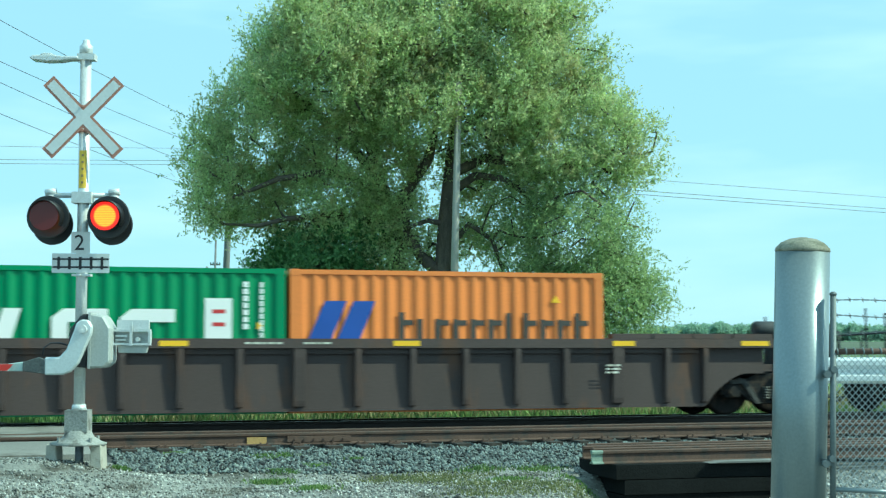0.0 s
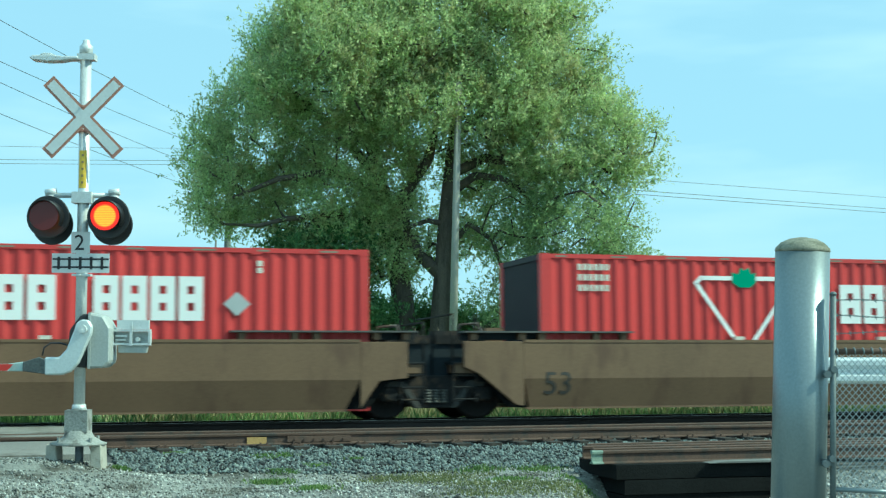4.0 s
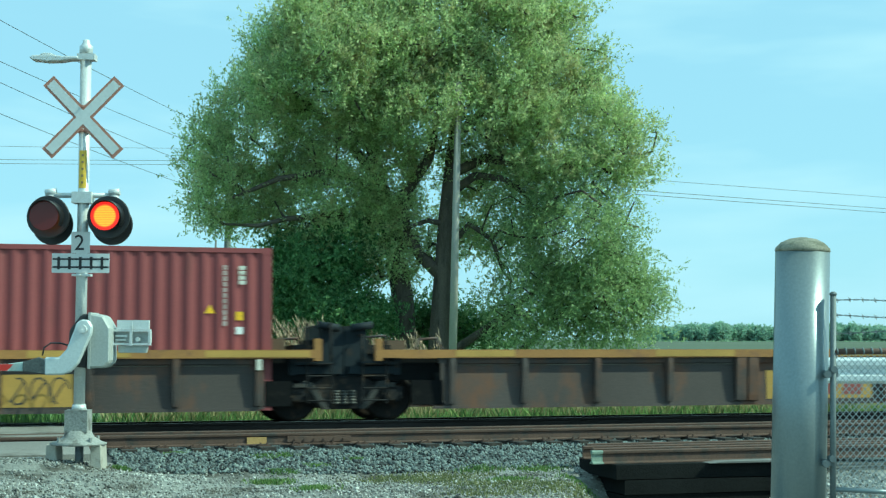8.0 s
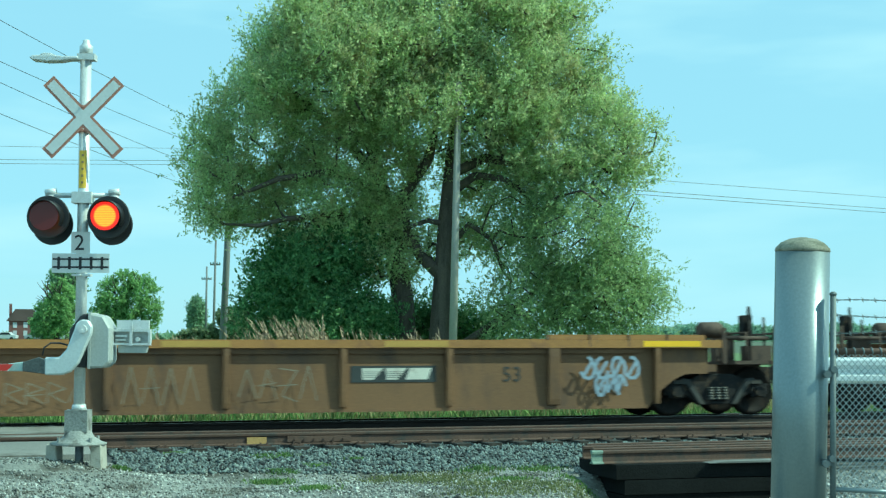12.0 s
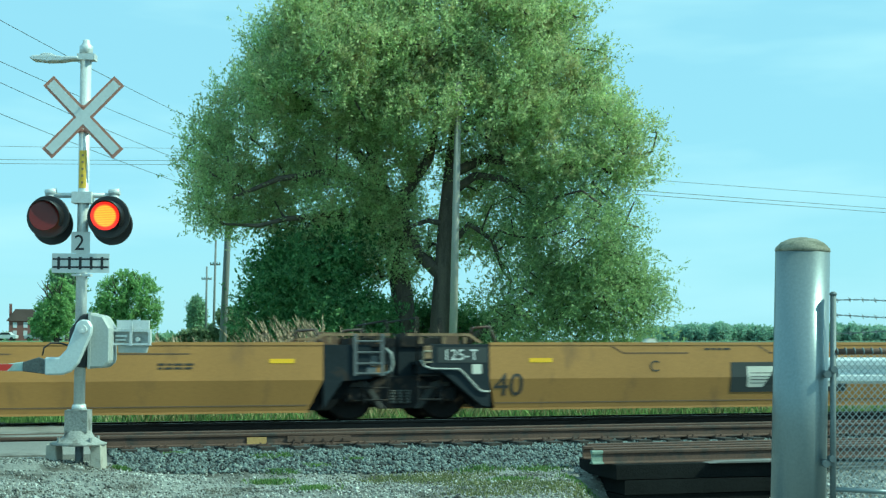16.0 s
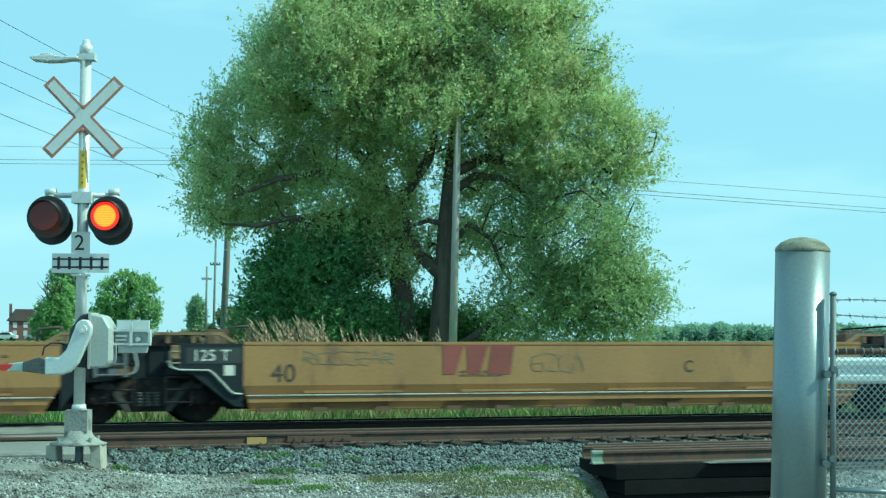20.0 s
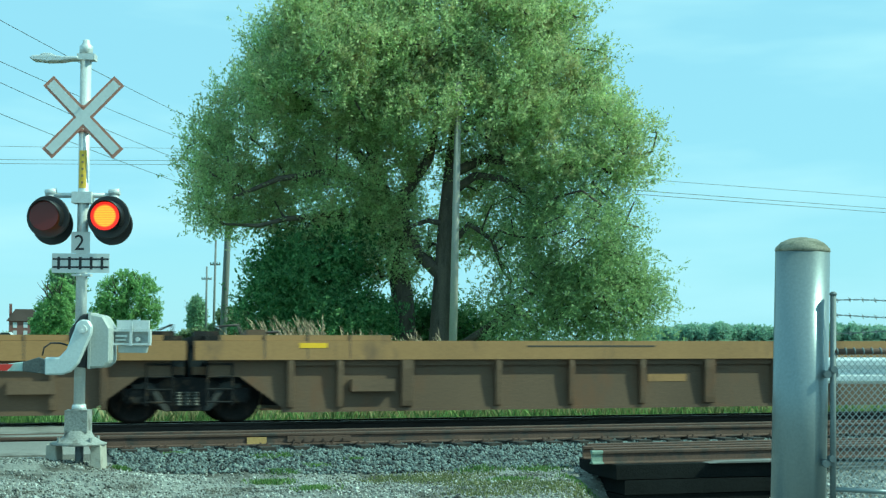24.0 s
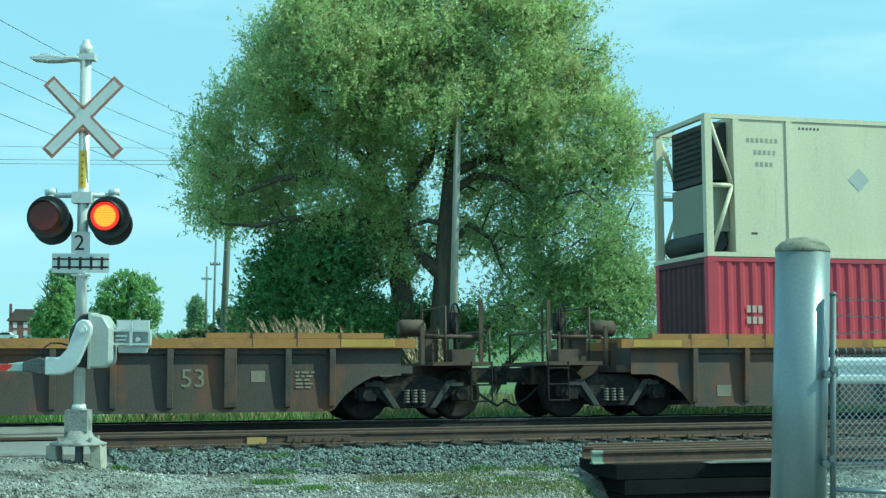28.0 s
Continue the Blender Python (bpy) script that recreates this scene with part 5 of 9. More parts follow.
PAINTS = {
    "dark_brown": mat("dark_brown_car_paint", (0.066, 0.046, 0.042), 0.7, 0, 0.3, 3, 30, 0.15, (0.11, 0.055, 0.032), 0.35, 3.0),
    "slate": mat("slate_grey_car_paint", (0.052, 0.066, 0.088), 0.6, 0, 0.2, 3, 30, 0.08, (0.055, 0.05, 0.048), 0.25, 3.0),
    "rust_brown": mat("rust_brown_car_paint", (0.152, 0.092, 0.050), 0.7, 0, 0.22, 3, 30, 0.1, (0.105, 0.058, 0.033), 0.4, 3.0),
    "yellow": mat("faded_yellow_car_paint", (0.37, 0.195, 0.054), 0.62, 0, 0.16, 3, 30, 0.08, (0.22, 0.12, 0.045), 0.30, 3.0),
    "ochre": mat("ochre_car_paint", (0.31, 0.175, 0.066), 0.65, 0, 0.2, 3, 30, 0.08, (0.17, 0.10, 0.05), 0.34, 3.0),
    "umber": mat("dirty_umber_car_paint", (0.072, 0.058, 0.052), 0.75, 0, 0.4, 1.8, 30, 0.15, (0.15, 0.072, 0.04), 0.42, 1.6),
    "brown": mat("dirty_brown_car_paint", (0.122, 0.077, 0.045), 0.72, 0, 0.34, 2, 30, 0.15, (0.15, 0.075, 0.036), 0.38, 2.0),
    "tan_brown": mat("tan_brown_car_paint", (0.205, 0.122, 0.060), 0.7, 0, 0.22, 3, 30, 0.1, (0.14, 0.08, 0.042), 0.36, 3.0),
    "sienna": mat("orange_brown_car_paint", (0.185, 0.10, 0.045), 0.7, 0, 0.3, 2, 30, 0.12, (0.11, 0.065, 0.038), 0.40, 2.0),
    "maroon": mat("dark_red_brown_car_paint", (0.088, 0.05, 0.034), 0.72, 0, 0.3, 2, 30, 0.12, (0.13, 0.075, 0.04), 0.34, 2.0),
    "amber": mat("amber_chord_paint", (0.32, 0.16, 0.045), 0.65, 0, 0.25, 4, 30, 0.1, (0.20, 0.10, 0.045), 0.36),
    "black": mat("black_end_paint", (0.020, 0.026, 0.031), 0.65, 0, 0.3, 4, 30, 0.15, (0.05, 0.035, 0.025), 0.3),
}


# near-black that stands in for deep shade at the car ends
SHADE_BLACK = mat("black_grease", (0.008, 0.0085, 0.009), 0.95, 0, 0.4, 6, 40, 0.2, (0.02, 0.018, 0.016), 0.3)
for m in (SHADE_BLACK, STEEL_DARK, WHEEL_STEEL, PAINTS["black"]):
    m.node_tree.nodes["Principled BSDF"].inputs["Specular IOR Level"].default_value = 0.15


def build_truck_meshes():
    outline = [(-1.12, 0.38), (-1.12, 0.60), (-0.72, 0.62), (-0.35, 0.80), (0.35, 0.80), (0.72, 0.62), (1.12, 0.60), (1.12, 0.38), (0.68, 0.40), (0.40, 0.20), (-0.40, 0.20), (-0.68, 0.40)]
    bm = bmesh.new()
    prism(bm, outline, -0.07, 0.07)
    frame_me = mesh_of(bm, STEEL_DARK, 0.015)
    bm = bmesh.new()
    box(bm, -0.2, 0.2, -0.9, 0.9, 0.48, 0.74)
    bolster = mesh_of(bm, STEEL_DARK, 0.02)
    bm = bmesh.new()
    rings = []
    for k in range(5):
        rings += [(0.052, k * 0.052), (0.068, k * 0.052 + 0.014), (0.068, k * 0.052 + 0.03), (0.052, k * 0.052 + 0.044)]
    lathe(bm, rings, 10)
    spring = mesh_of(bm, mat("spring_steel", (0.10, 0.095, 0.085), 0.6, 0.4, 0.3, 8, 40, 0.1))
    bm = bmesh.new()
    for sgn in (-1, 1):
        y = 0.755 * sgn
        fl = WHEEL_R + 0.025
        rings = [(0.10, -0.065), (0.12, -0.05), (0.34, -0.02), (0.385, -0.06), (WHEEL_R, -0.065), (WHEEL_R, 0.05), (fl, 0.062), (fl, 0.075), (0.36, 0.075), (0.12, 0.05), (0.1, 0.08)]
        if sgn > 0:
            rings = [(r, -z) for r, z in rings][::-1]
        lathe(bm, rings, 28, Matrix.Translation((0, y, 0)) @ Matrix.Rotation(radians(-90), 4, "X"))
    tube(bm, (0, -0.98, 0), (0, 0.98, 0), 0.085, n=12)
    wheel = mesh_of(bm, WHEEL_STEEL)
    bm = bmesh.new()
    prism(bm, [(-0.16, -0.13), (0.16, -0.13), (0.19, 0.02), (0.14, 0.15), (-0.14, 0.15), (-0.19, 0.02)], -1.09, -0.93)
    tube(bm, (0, -1.14, 0), (0, -1.085, 0), 0.1, n=12)
    axle_box = mesh_of(bm, STEEL_DARK, 0.02)
    bm = bmesh.new()
    prism(bm, [(0.28, 0.20), (0.40, 0.20), (0.68, 0.60), (0.80, 0.66), (0.78, 0.72), (0.62, 0.70), (0.54, 0.60)], -1.12, -1.055)
    box(bm, 0.70, 0.94, -1.13, -1.05, 0.60, 0.68)
    lever = mesh_of(bm, mat("dusty_casting", (0.055, 0.054, 0.051), 0.85, 0.05, 0.4, 8, 40, 0.3, (0.06, 0.05, 0.04), 0.42), 0.01)
    return frame_me, bolster, spring, wheel, axle_box, lever


TRUCK = build_truck_meshes()


def truck(parent, x):
    frame_me, bolster, spring, wheel, axle_box, lever = TRUCK
    t = part("truck", bolster, None, parent, "black grimy two-axle truck with coil springs", at=Matrix.Translation((x, 0, 0)))
    for y in (-0.98, 0.98):
        part("side_frame", frame_me, None, t, at=Matrix.Translation((0, y, 0)))
    for sx in (-1, 1):
        part("brake_lever", lever, None, t, at=Matrix.Diagonal((sx, 1, 1, 1)))
    for i in range(3):
        part("spring", spring, None, t, at=Matrix.Translation(((i - 1) * 0.15, -1.075, 0.29)))
    for dx in (-AXLE, AXLE):
        w = part("wheelset", wheel, None, t, at=Matrix.Translation((dx, 0, WHEEL_R)))
        WHEELSETS.append((w, dx))
        part("axle_box", axle_box, None, t, at=Matrix.Translation((dx, 0, WHEEL_R)))
    return t


HALF = 1.42


def bars(text_w, h, n, material, parent, x, z, y=-HALF - 0.006, name="number_bars", slant=0.06, gap=0.28):
    """Plain bars in place of writing: n upright bars over the width."""
    bm = bmesh.new()
    w = text_w / n
    for i in range(n):
        a = x + i * w
        b = a + w * (1 - gap) * (0.55 if i % 5 == 2 else 1.0)
        prism(bm, [(a, z), (b, z), (b + slant * h, z + h), (a + slant * h, z + h)], y - 0.002, y + 0.002)
    return tagged(part(name, bm, material, parent), kind="stuff") or parent


def plate(parent, x0, x1, z0, z1, material, y=-HALF - 0.003, name="panel", label=""):
    bm = bmesh.new()
    box(bm, x0, x1, y - 0.0025, y + 0.0025, z0, z1)
    return part(name, bm, material, parent, label)


def text_at(parent, text, x, z, size, material, y=-HALF - 0.006, label=""):
    return letters(text, size, material, parent, Matrix.Translation((x, y, z)) @ Matrix.Rotation(radians(90), 4, "X"), "stencil", label)


def shape(parent, pts, material, y=-HALF - 0.005, name="painted_patch", label=""):
    bm = bmesh.new()
    prism(bm, pts, y - 0.0015, y + 0.0015)
    return part(name, bm, material, parent, label)


def blob(cx, cz, rx, rz, rng, n=18, rough=0.12):
    ph = [rng.uniform(0, 6.28) for _ in range(3)]
    out = []
    for i in range(n):
        a = 2 * math.pi * i / n
        k = 1 + rough * (math.sin(2 * a + ph[0]) + 0.6 * math.sin(3 * a + ph[1]) + 0.4 * math.sin(5 * a + ph[2]))
        out.append((cx + rx * k * math.cos(a), cz + rz * k * math.sin(a)))
    return out


def ribbon(bm, pts, w, y):
    """A painted stroke of the width w along pts (x, z)."""
    for (ax, az), (bx, bz) in zip(pts, pts[1:]):
        d = math.hypot(bx - ax, bz - az) or 1e-6
        nx, nz = -(bz - az) / d * w / 2, (bx - ax) / d * w / 2
        ex, ez = (bx - ax) / d * w * 0.3, (bz - az) / d * w * 0.3
        prism(bm, [(ax - nx - ex, az - nz - ez), (bx - nx + ex, bz - nz + ez), (bx + nx + ex, bz + nz + ez), (ax + nx - ex, az + nz - ez)], y - 0.001, y + 0.001)


def graffiti(parent, x0, x1, z0, z1, fill, line, seed, n=6, halo=None, label="", stroke=0.03):
    """Spray-painted bubble shapes with dark outlines and curls; no writing."""
    rng = random.Random(seed)
    y = -HALF - 0.006
    if halo:
        bm = bmesh.new()
        for i in range(5):
            cx = x0 + (x1 - x0) * (i + 0.5) / 5
            prism(bm, blob(cx, (z0 + z1) / 2, (x1 - x0) / 8, (z1 - z0) * 0.43, rng, 20, 0.1), y - 0.001 - 0.0006 * i, y + 0.0003)
        part("graffiti_halo", bm, halo, parent, label)
        y -= 0.006
    w = (x1 - x0) / n
    fb, lb = bmesh.new(), bmesh.new()
    for i in range(n):
        cx = x0 + w * (i + 0.5) + rng.uniform(-0.05, 0.05)
        cz = (z0 + z1) / 2 + rng.uniform(-0.08, 0.08)
        pts = blob(cx, cz, w * 0.60, (z1 - z0) * 0.46, rng, 22, 0.11)
        prism(fb, pts, y - 0.001 - 0.0005 * (i % 2), y + 0.0003)
        ribbon(lb, pts + pts[:1], stroke, y - 0.004)
        for _ in range(2):
            a0, turn = rng.uniform(0, 6.28), rng.choice((-1, 1))
            rr = w * rng.uniform(0.18, 0.34)
            ccx, ccz = cx + rng.uniform(-0.15, 0.15) * w, cz + rng.uniform(-0.2, 0.2)
            ribbon(lb, [(ccx + rr * (1 - k * 0.07) * math.cos(a0 + turn * k * 0.45), ccz + rr * (1 - k * 0.07) * 1.1 * math.sin(a0 + turn * k * 0.45)) for k in range(9)], stroke * 0.9, y - 0.004)
    part("graffiti", fb, fill, parent, label)
    tagged(part("graffiti_outline", lb, line, parent), kind="stuff")


def scribble(parent, x0, x1, z0, z1, material, seed, n=7, w=0.022):
    rng = random.Random(seed)
    bm = bmesh.new()
    step = (x1 - x0) / n
    for i in range(n):
        cx, cz = x0 + step * (i + 0.5), (z0 + z1) / 2
        a0 = rng.uniform(0, 6.28)
        ribbon(bm, [(cx + step * 0.55 * math.cos(a0 + k * 0.6) * (1 - k * 0.05), cz + (z1 - z0) * 0.5 * math.sin(a0 + k * 0.6)) for k in range(8)], w, -HALF - 0.007)
        ribbon(bm, [(cx - step * 0.3, z0 + rng.uniform(0, 0.1)), (cx + step * 0.25, z1 - rng.uniform(0, 0.1))], w, -HALF - 0.007)
    tagged(part("scribble", bm, material, parent), "thin sprayed scribble", kind="stuff")


RUSTY_GEAR = mat("rusty_brown_gear", (0.088, 0.06, 0.044), 0.8, 0.1, 0.4, 6, 40, 0.2, (0.05, 0.035, 0.028), 0.42)


SLATE_GEAR = mat("sooty_grey_gear", (0.032, 0.036, 0.040), 0.75, 0.1, 0.4, 6, 40, 0.2, (0.07, 0.05, 0.04), 0.36)
TAN_GEAR = mat("tan_brown_gear", (0.15, 0.098, 0.055), 0.78, 0.05, 0.4, 6, 40, 0.2, (0.055, 0.042, 0.034), 0.44)


def end_gear(car, x, way, z_top, paint, tall=True, wheel=True, seed=0):
    """The platform, steps, hand rails and coupler beyond an end truck; way: -1 or 1 along the track."""
    rng = random.Random(seed)
    X = lambda d: x + way * d
    span = lambda a, b: (min(X(a), X(b)), max(X(a), X(b)))
    bm = bmesh.new()
    box(bm, *span(0.3, 1.45), -1.3, 1.3, 0.98, 1.05)
    box(bm, *span(0.0, 1.35), -0.35, 0.35, 0.62, 0.98)
    dirty = {"slate": SLATE_GEAR, "dark_brown": SLATE_GEAR, "yellow": TAN_GEAR, "ochre": TAN_GEAR}.get(paint, RUSTY_GEAR)
    part("end_platform", bm, dirty, car, bevel=0.01)
    bm = bmesh.new()
    box(bm, *span(1.35, 1.95), -0.13, 0.13, 0.66, 0.94)
    box(bm, *span(1.9, 2.1), -0.2, 0.16, 0.62, 0.98)
    part("coupler", bm, STEEL_DARK, car, bevel=0.03)
    bm = bmesh.new()
    bent(bm, [(X(1.25), -0.5, 0.62), (X(1.55), -0.52, 0.36), (X(1.8), -0.5, 0.22), (X(2.02), -0.45, 0.34)], 0.025, 6)
    part("air_hose", bm, mat("black_rubber", (0.015, 0.015, 0.015), 0.8), car)
    bm = bmesh.new()
    for k in range(3):
        z = 0.32 + k * 0.3
        tube(bm, (X(1.02), -1.36, z), (X(1.42), -1.36, z), 0.017, n=6)
    for d in (1.02, 1.42):
        tube(bm, (X(d), -1.36, 0.3), (X(d), -1.36, 1.05), 0.017, n=6)
    part("ladder", bm, STEEL_DARK, car)
    bm = bmesh.new()
    hz = z_top + (0.75 if tall else 0.3)
    bent(bm, [(X(0.55), -1.28, 1.05), (X(0.55), -1.28, hz - 0.15), (X(0.55), 0.4, hz - 0.15), (X(0.55), 0.4, 1.05)], 0.022)
    bent(bm, [(X(1.4), -1.28, 1.05), (X(1.4), -1.28, z_top + 0.15), (X(1.4), 0.9, z_top + 0.15), (X(1.4), 0.9, 1.05)], 0.022)
    tube(bm, (X(0.7), 0.9, 1.05), (X(0.7), 0.9, hz), 0.022, n=6)
    part("hand_rail", bm, dirty, car)
    for k in range(3):
        bm = bmesh.new()
        d, yy = 0.25 + 0.42 * k + rng.uniform(-0.08, 0.08), rng.uniform(-1.1, 0.8)
        w = rng.uniform(0.03, 0.06)
        box(bm, *span(d, d + w), yy, yy + w, 1.05, z_top + rng.uniform(0.1, 0.55))
        part("upright", bm, dirty, car)
    bm = bmesh.new()
    box(bm, *span(0.7, 1.15), -1.2, -0.75, 1.05, 1.05 + rng.uniform(0.12, 0.3))
    tube(bm, (X(0.2), -1.0, z_top + 0.05), (X(1.2), -1.0, z_top + 0.05), 0.04, n=8)
    part("brake_box", bm, dirty, car, bevel=0.015)
    bm = bmesh.new()
    box(bm, *span(0.35, 0.6), -0.6, -0.1, 1.05, z_top + 0.18)
    lathe(bm, [(0.12, -0.25), (0.16, -0.2), (0.16, 0.2), (0.12, 0.25)], 12, Matrix.Translation((X(0.05), -0.7, z_top + 0.22)) @ Matrix.Rotation(radians(90), 4, "Y"))
    part("brake_cylinder", bm, dirty, car, bevel=0.02)
    for d, yy, top_z in ((1.3, -1.1, hz), (0.15, -1.15, z_top + 0.25)):
        bm = bmesh.new()
        box(bm, X(d) - 0.035, X(d) + 0.035, yy, yy + 0.06, 1.0, top_z)
        part("stanchion", bm, dirty, car)
    if wheel:
        bm = bmesh.new()
        n = 18
        c = Vector((X(0.9), -0.75, z_top + 0.42))
        ring = [c + Vector((0.05 * math.sin(k * 2 * math.pi / n), 0.27 * math.cos(k * 2 * math.pi / n), 0.27 * math.sin(k * 2 * math.pi / n))) for k in range(n + 1)]
        ring = [Vector((c.x + (p.y - c.y) * 0.55, c.y + (p.y - c.y) * 0.8, p.z)) for p in ring]
        bent(bm, ring, 0.02, 5)
        for k in range(0, n, 6):
            tube(bm, c, ring[k], 0.014, n=5)
        tube(bm, (c.x, c.y, 1.05), c, 0.045, n=8)
        box(bm, c.x - 0.1, c.x + 0.1, c.y + 0.05, c.y + 0.25, c.z - 0.3, c.z + 0.1)
        part("brake_wheel", bm, STEEL_DARK, car)


def ribbed_car(s, L, ribs, wide, top, chord, bottom, paint, chord_paint, left_end, right_end, label, raise_ends=None, white_post=None, black_ends=False, seed=1, arch=True):
    """A well car with upright side ribs. x runs from its left truck (0) to its right truck (L)."""
    car = rides(thing("well_car", label, "well car", group="container train"), s)
    P, C = PAINTS[paint], PAINTS[chord_paint]
    for sgn, nm in ((-1, "side_sill"), (1, "far_side_sill")):
        y0, y1 = sorted((sgn * HALF, sgn * (HALF - 0.20)))
        bm = bmesh.new()
        a, b = (0.55 if left_end == "joint" and black_ends else 0.05, L - (0.55 if right_end == "joint" and black_ends else 0.05))
        box(bm, a, b, y0, y1, chord, top)
        part("top_chord", bm, C, car, bevel=0.012)
        # the web stands back behind the ribs and rises over the trucks
        w0, w1 = sorted((sgn * (HALF - 0.15), sgn * (HALF - 0.18)))
        bm = bmesh.new()
        zk = 0.80
        if arch:
            curve = lambda x0, d: [(x0 + d * (1.55 - 0.28 * (1 - math.cos(k * math.pi / 10))) - d * 0.62 * math.sin(k * math.pi / 10) * 0.9, bottom + (zk - bottom) * math.sin(k * math.pi / 10) ** 0.8) for k in range(6)]
            left = curve(0.0, 1)
            right = [(L - (p[0]), p[1]) for p in left]
        else:
            left = [(1.7, bottom), (0.85, zk), (0.7, zk)]
            right = [(L - p[0], p[1]) for p in left]
        pts = [(1.9, bottom)] + left[:1] + left + [(0.3, zk), (0.3, chord), (L - 0.3, chord), (L - 0.3, zk)] + right[::-1] + [(L - 1.9, bottom)]
        pts = [p for i, p in enumerate(pts) if i == 0 or p != pts[i - 1]]
        if black_ends:
            pts = [(1.82, bottom), (1.82, chord), (L - 1.5, chord), (L - 1.5, bottom)]
            # added black plates give the dark shading next to the trucks
            for xa, xb in ((0.5, 1.8), (L - 1.48, L - 0.5)):
                shade = bmesh.new()
                box(shade, xa, xb, *sorted((sgn * (HALF - 0.32), sgn * (HALF - 0.36))), 0.72, chord - 0.004)
                part("end_plate", shade, SHADE_BLACK, car)
            for xa, xb in ((1.2, 1.8), (L - 1.48, L - 1.0)):
                shade = bmesh.new()
                box(shade, xa, xb, *sorted((sgn * 1.223, sgn * 1.238)), bottom + 0.05, 0.715)
                part("wheel_guard", shade, SHADE_BLACK, car, "added black plate for the shade beside the truck")
        prism(bm, pts, w0, w1)
        part("side_web", bm, P, car)
        bm = bmesh.new()
        y0b, y1b = sorted((sgn * (HALF - 0.12), sgn * (HALF - 0.2)))
        box(bm, 1.6, L - 1.6, y0b, y1b, bottom - 0.03, bottom + 0.025)
        part("bottom_sill", bm, P, car, bevel=0.01)
        for x in ribs:
            w = 0.11 if x in wide else 0.055
            bm = bmesh.new()
            yo, yi = (HALF - 0.005) * sgn, (HALF - 0.15) * sgn
            prism(bm, [(yi, bottom + 0.05), (yo - sgn * 0.07, bottom + 0.055), (yo - sgn * 0.05, bottom + 0.16), (yo, chord - 0.16), (yo, chord - 0.003), (yi, chord - 0.003)], x - w, x + w, "x")
            part("rib", bm, P, car, bevel=0.008)
            if white_post is not None and abs(x - white_post) < 0.05 and sgn < 0:
                plate(car, x - 0.05, x + 0.05, chord - 0.21, chord - 0.02, CREAM_PATCH, -HALF - 0.001, "white_mark")
        if sgn < 0 and wide:
            # a shallow stiffener under the chord
            bm = bmesh.new()
            box(bm, 1.7, L - 1.7, -(HALF - 0.09), -(HALF - 0.15), chord - 0.10, chord - 0.004)
            part("chord_flange", bm, P, car)
    bm = bmesh.new()
    box(bm, 1.6, L - 1.6, -1.12, 1.12, bottom + 0.02, bottom + 0.08)
    part("well_floor", bm, P, car)
    for xe in (1.66, L - 1.76):
        bm = bmesh.new()
        box(bm, xe, xe + 0.1, -1.22, 1.22, bottom + 0.085, 0.86)
        part("well_end", bm, SHADE_BLACK, car)
    for xe, d in ((0.9, 1), (L - 0.9, -1)):
        bm = bmesh.new()
        x0, x1 = sorted((xe, xe + d * 0.12))
        box(bm, x0, x1, -1.15, 1.15, 0.82, top - 0.02)
        x0, x1 = sorted((xe - d * 0.85, xe + d * 0.1))
        box(bm, x0, x1, -1.15, 1.15, 0.84, 0.98)
        part("end_bulkhead", bm, PAINTS["black"] if black_ends else P, car)
    if raise_ends:
        for a, b in raise_ends:
            bm = bmesh.new()
            box(bm, a, b, -HALF + 0.02, -HALF + 0.24, top + 0.004, top + 0.10)
            part("guide_rail", bm, C, car, bevel=0.01)
            for k in range(1, int((b - a) / 0.75)):
                bm = bmesh.new()
                x = a + (b - a) * k / int((b - a) / 0.75)
                box(bm, x - 0.012, x + 0.012, -HALF - 0.002, -HALF + 0.10, chord + 0.02, top + 0.102)
                part("rail_seam", bm, PAINTS["umber"], car)
            bm = bmesh.new()
            box(bm, a, b, HALF - 0.24, HALF - 0.02, top + 0.004, top + 0.10)
            part("guide_rail", bm, C, car, bevel=0.01)
    finish_ends(car, L, top, paint, left_end, right_end, seed, black_ends)
    return car


def chord_low(top):
    return top - 0.2


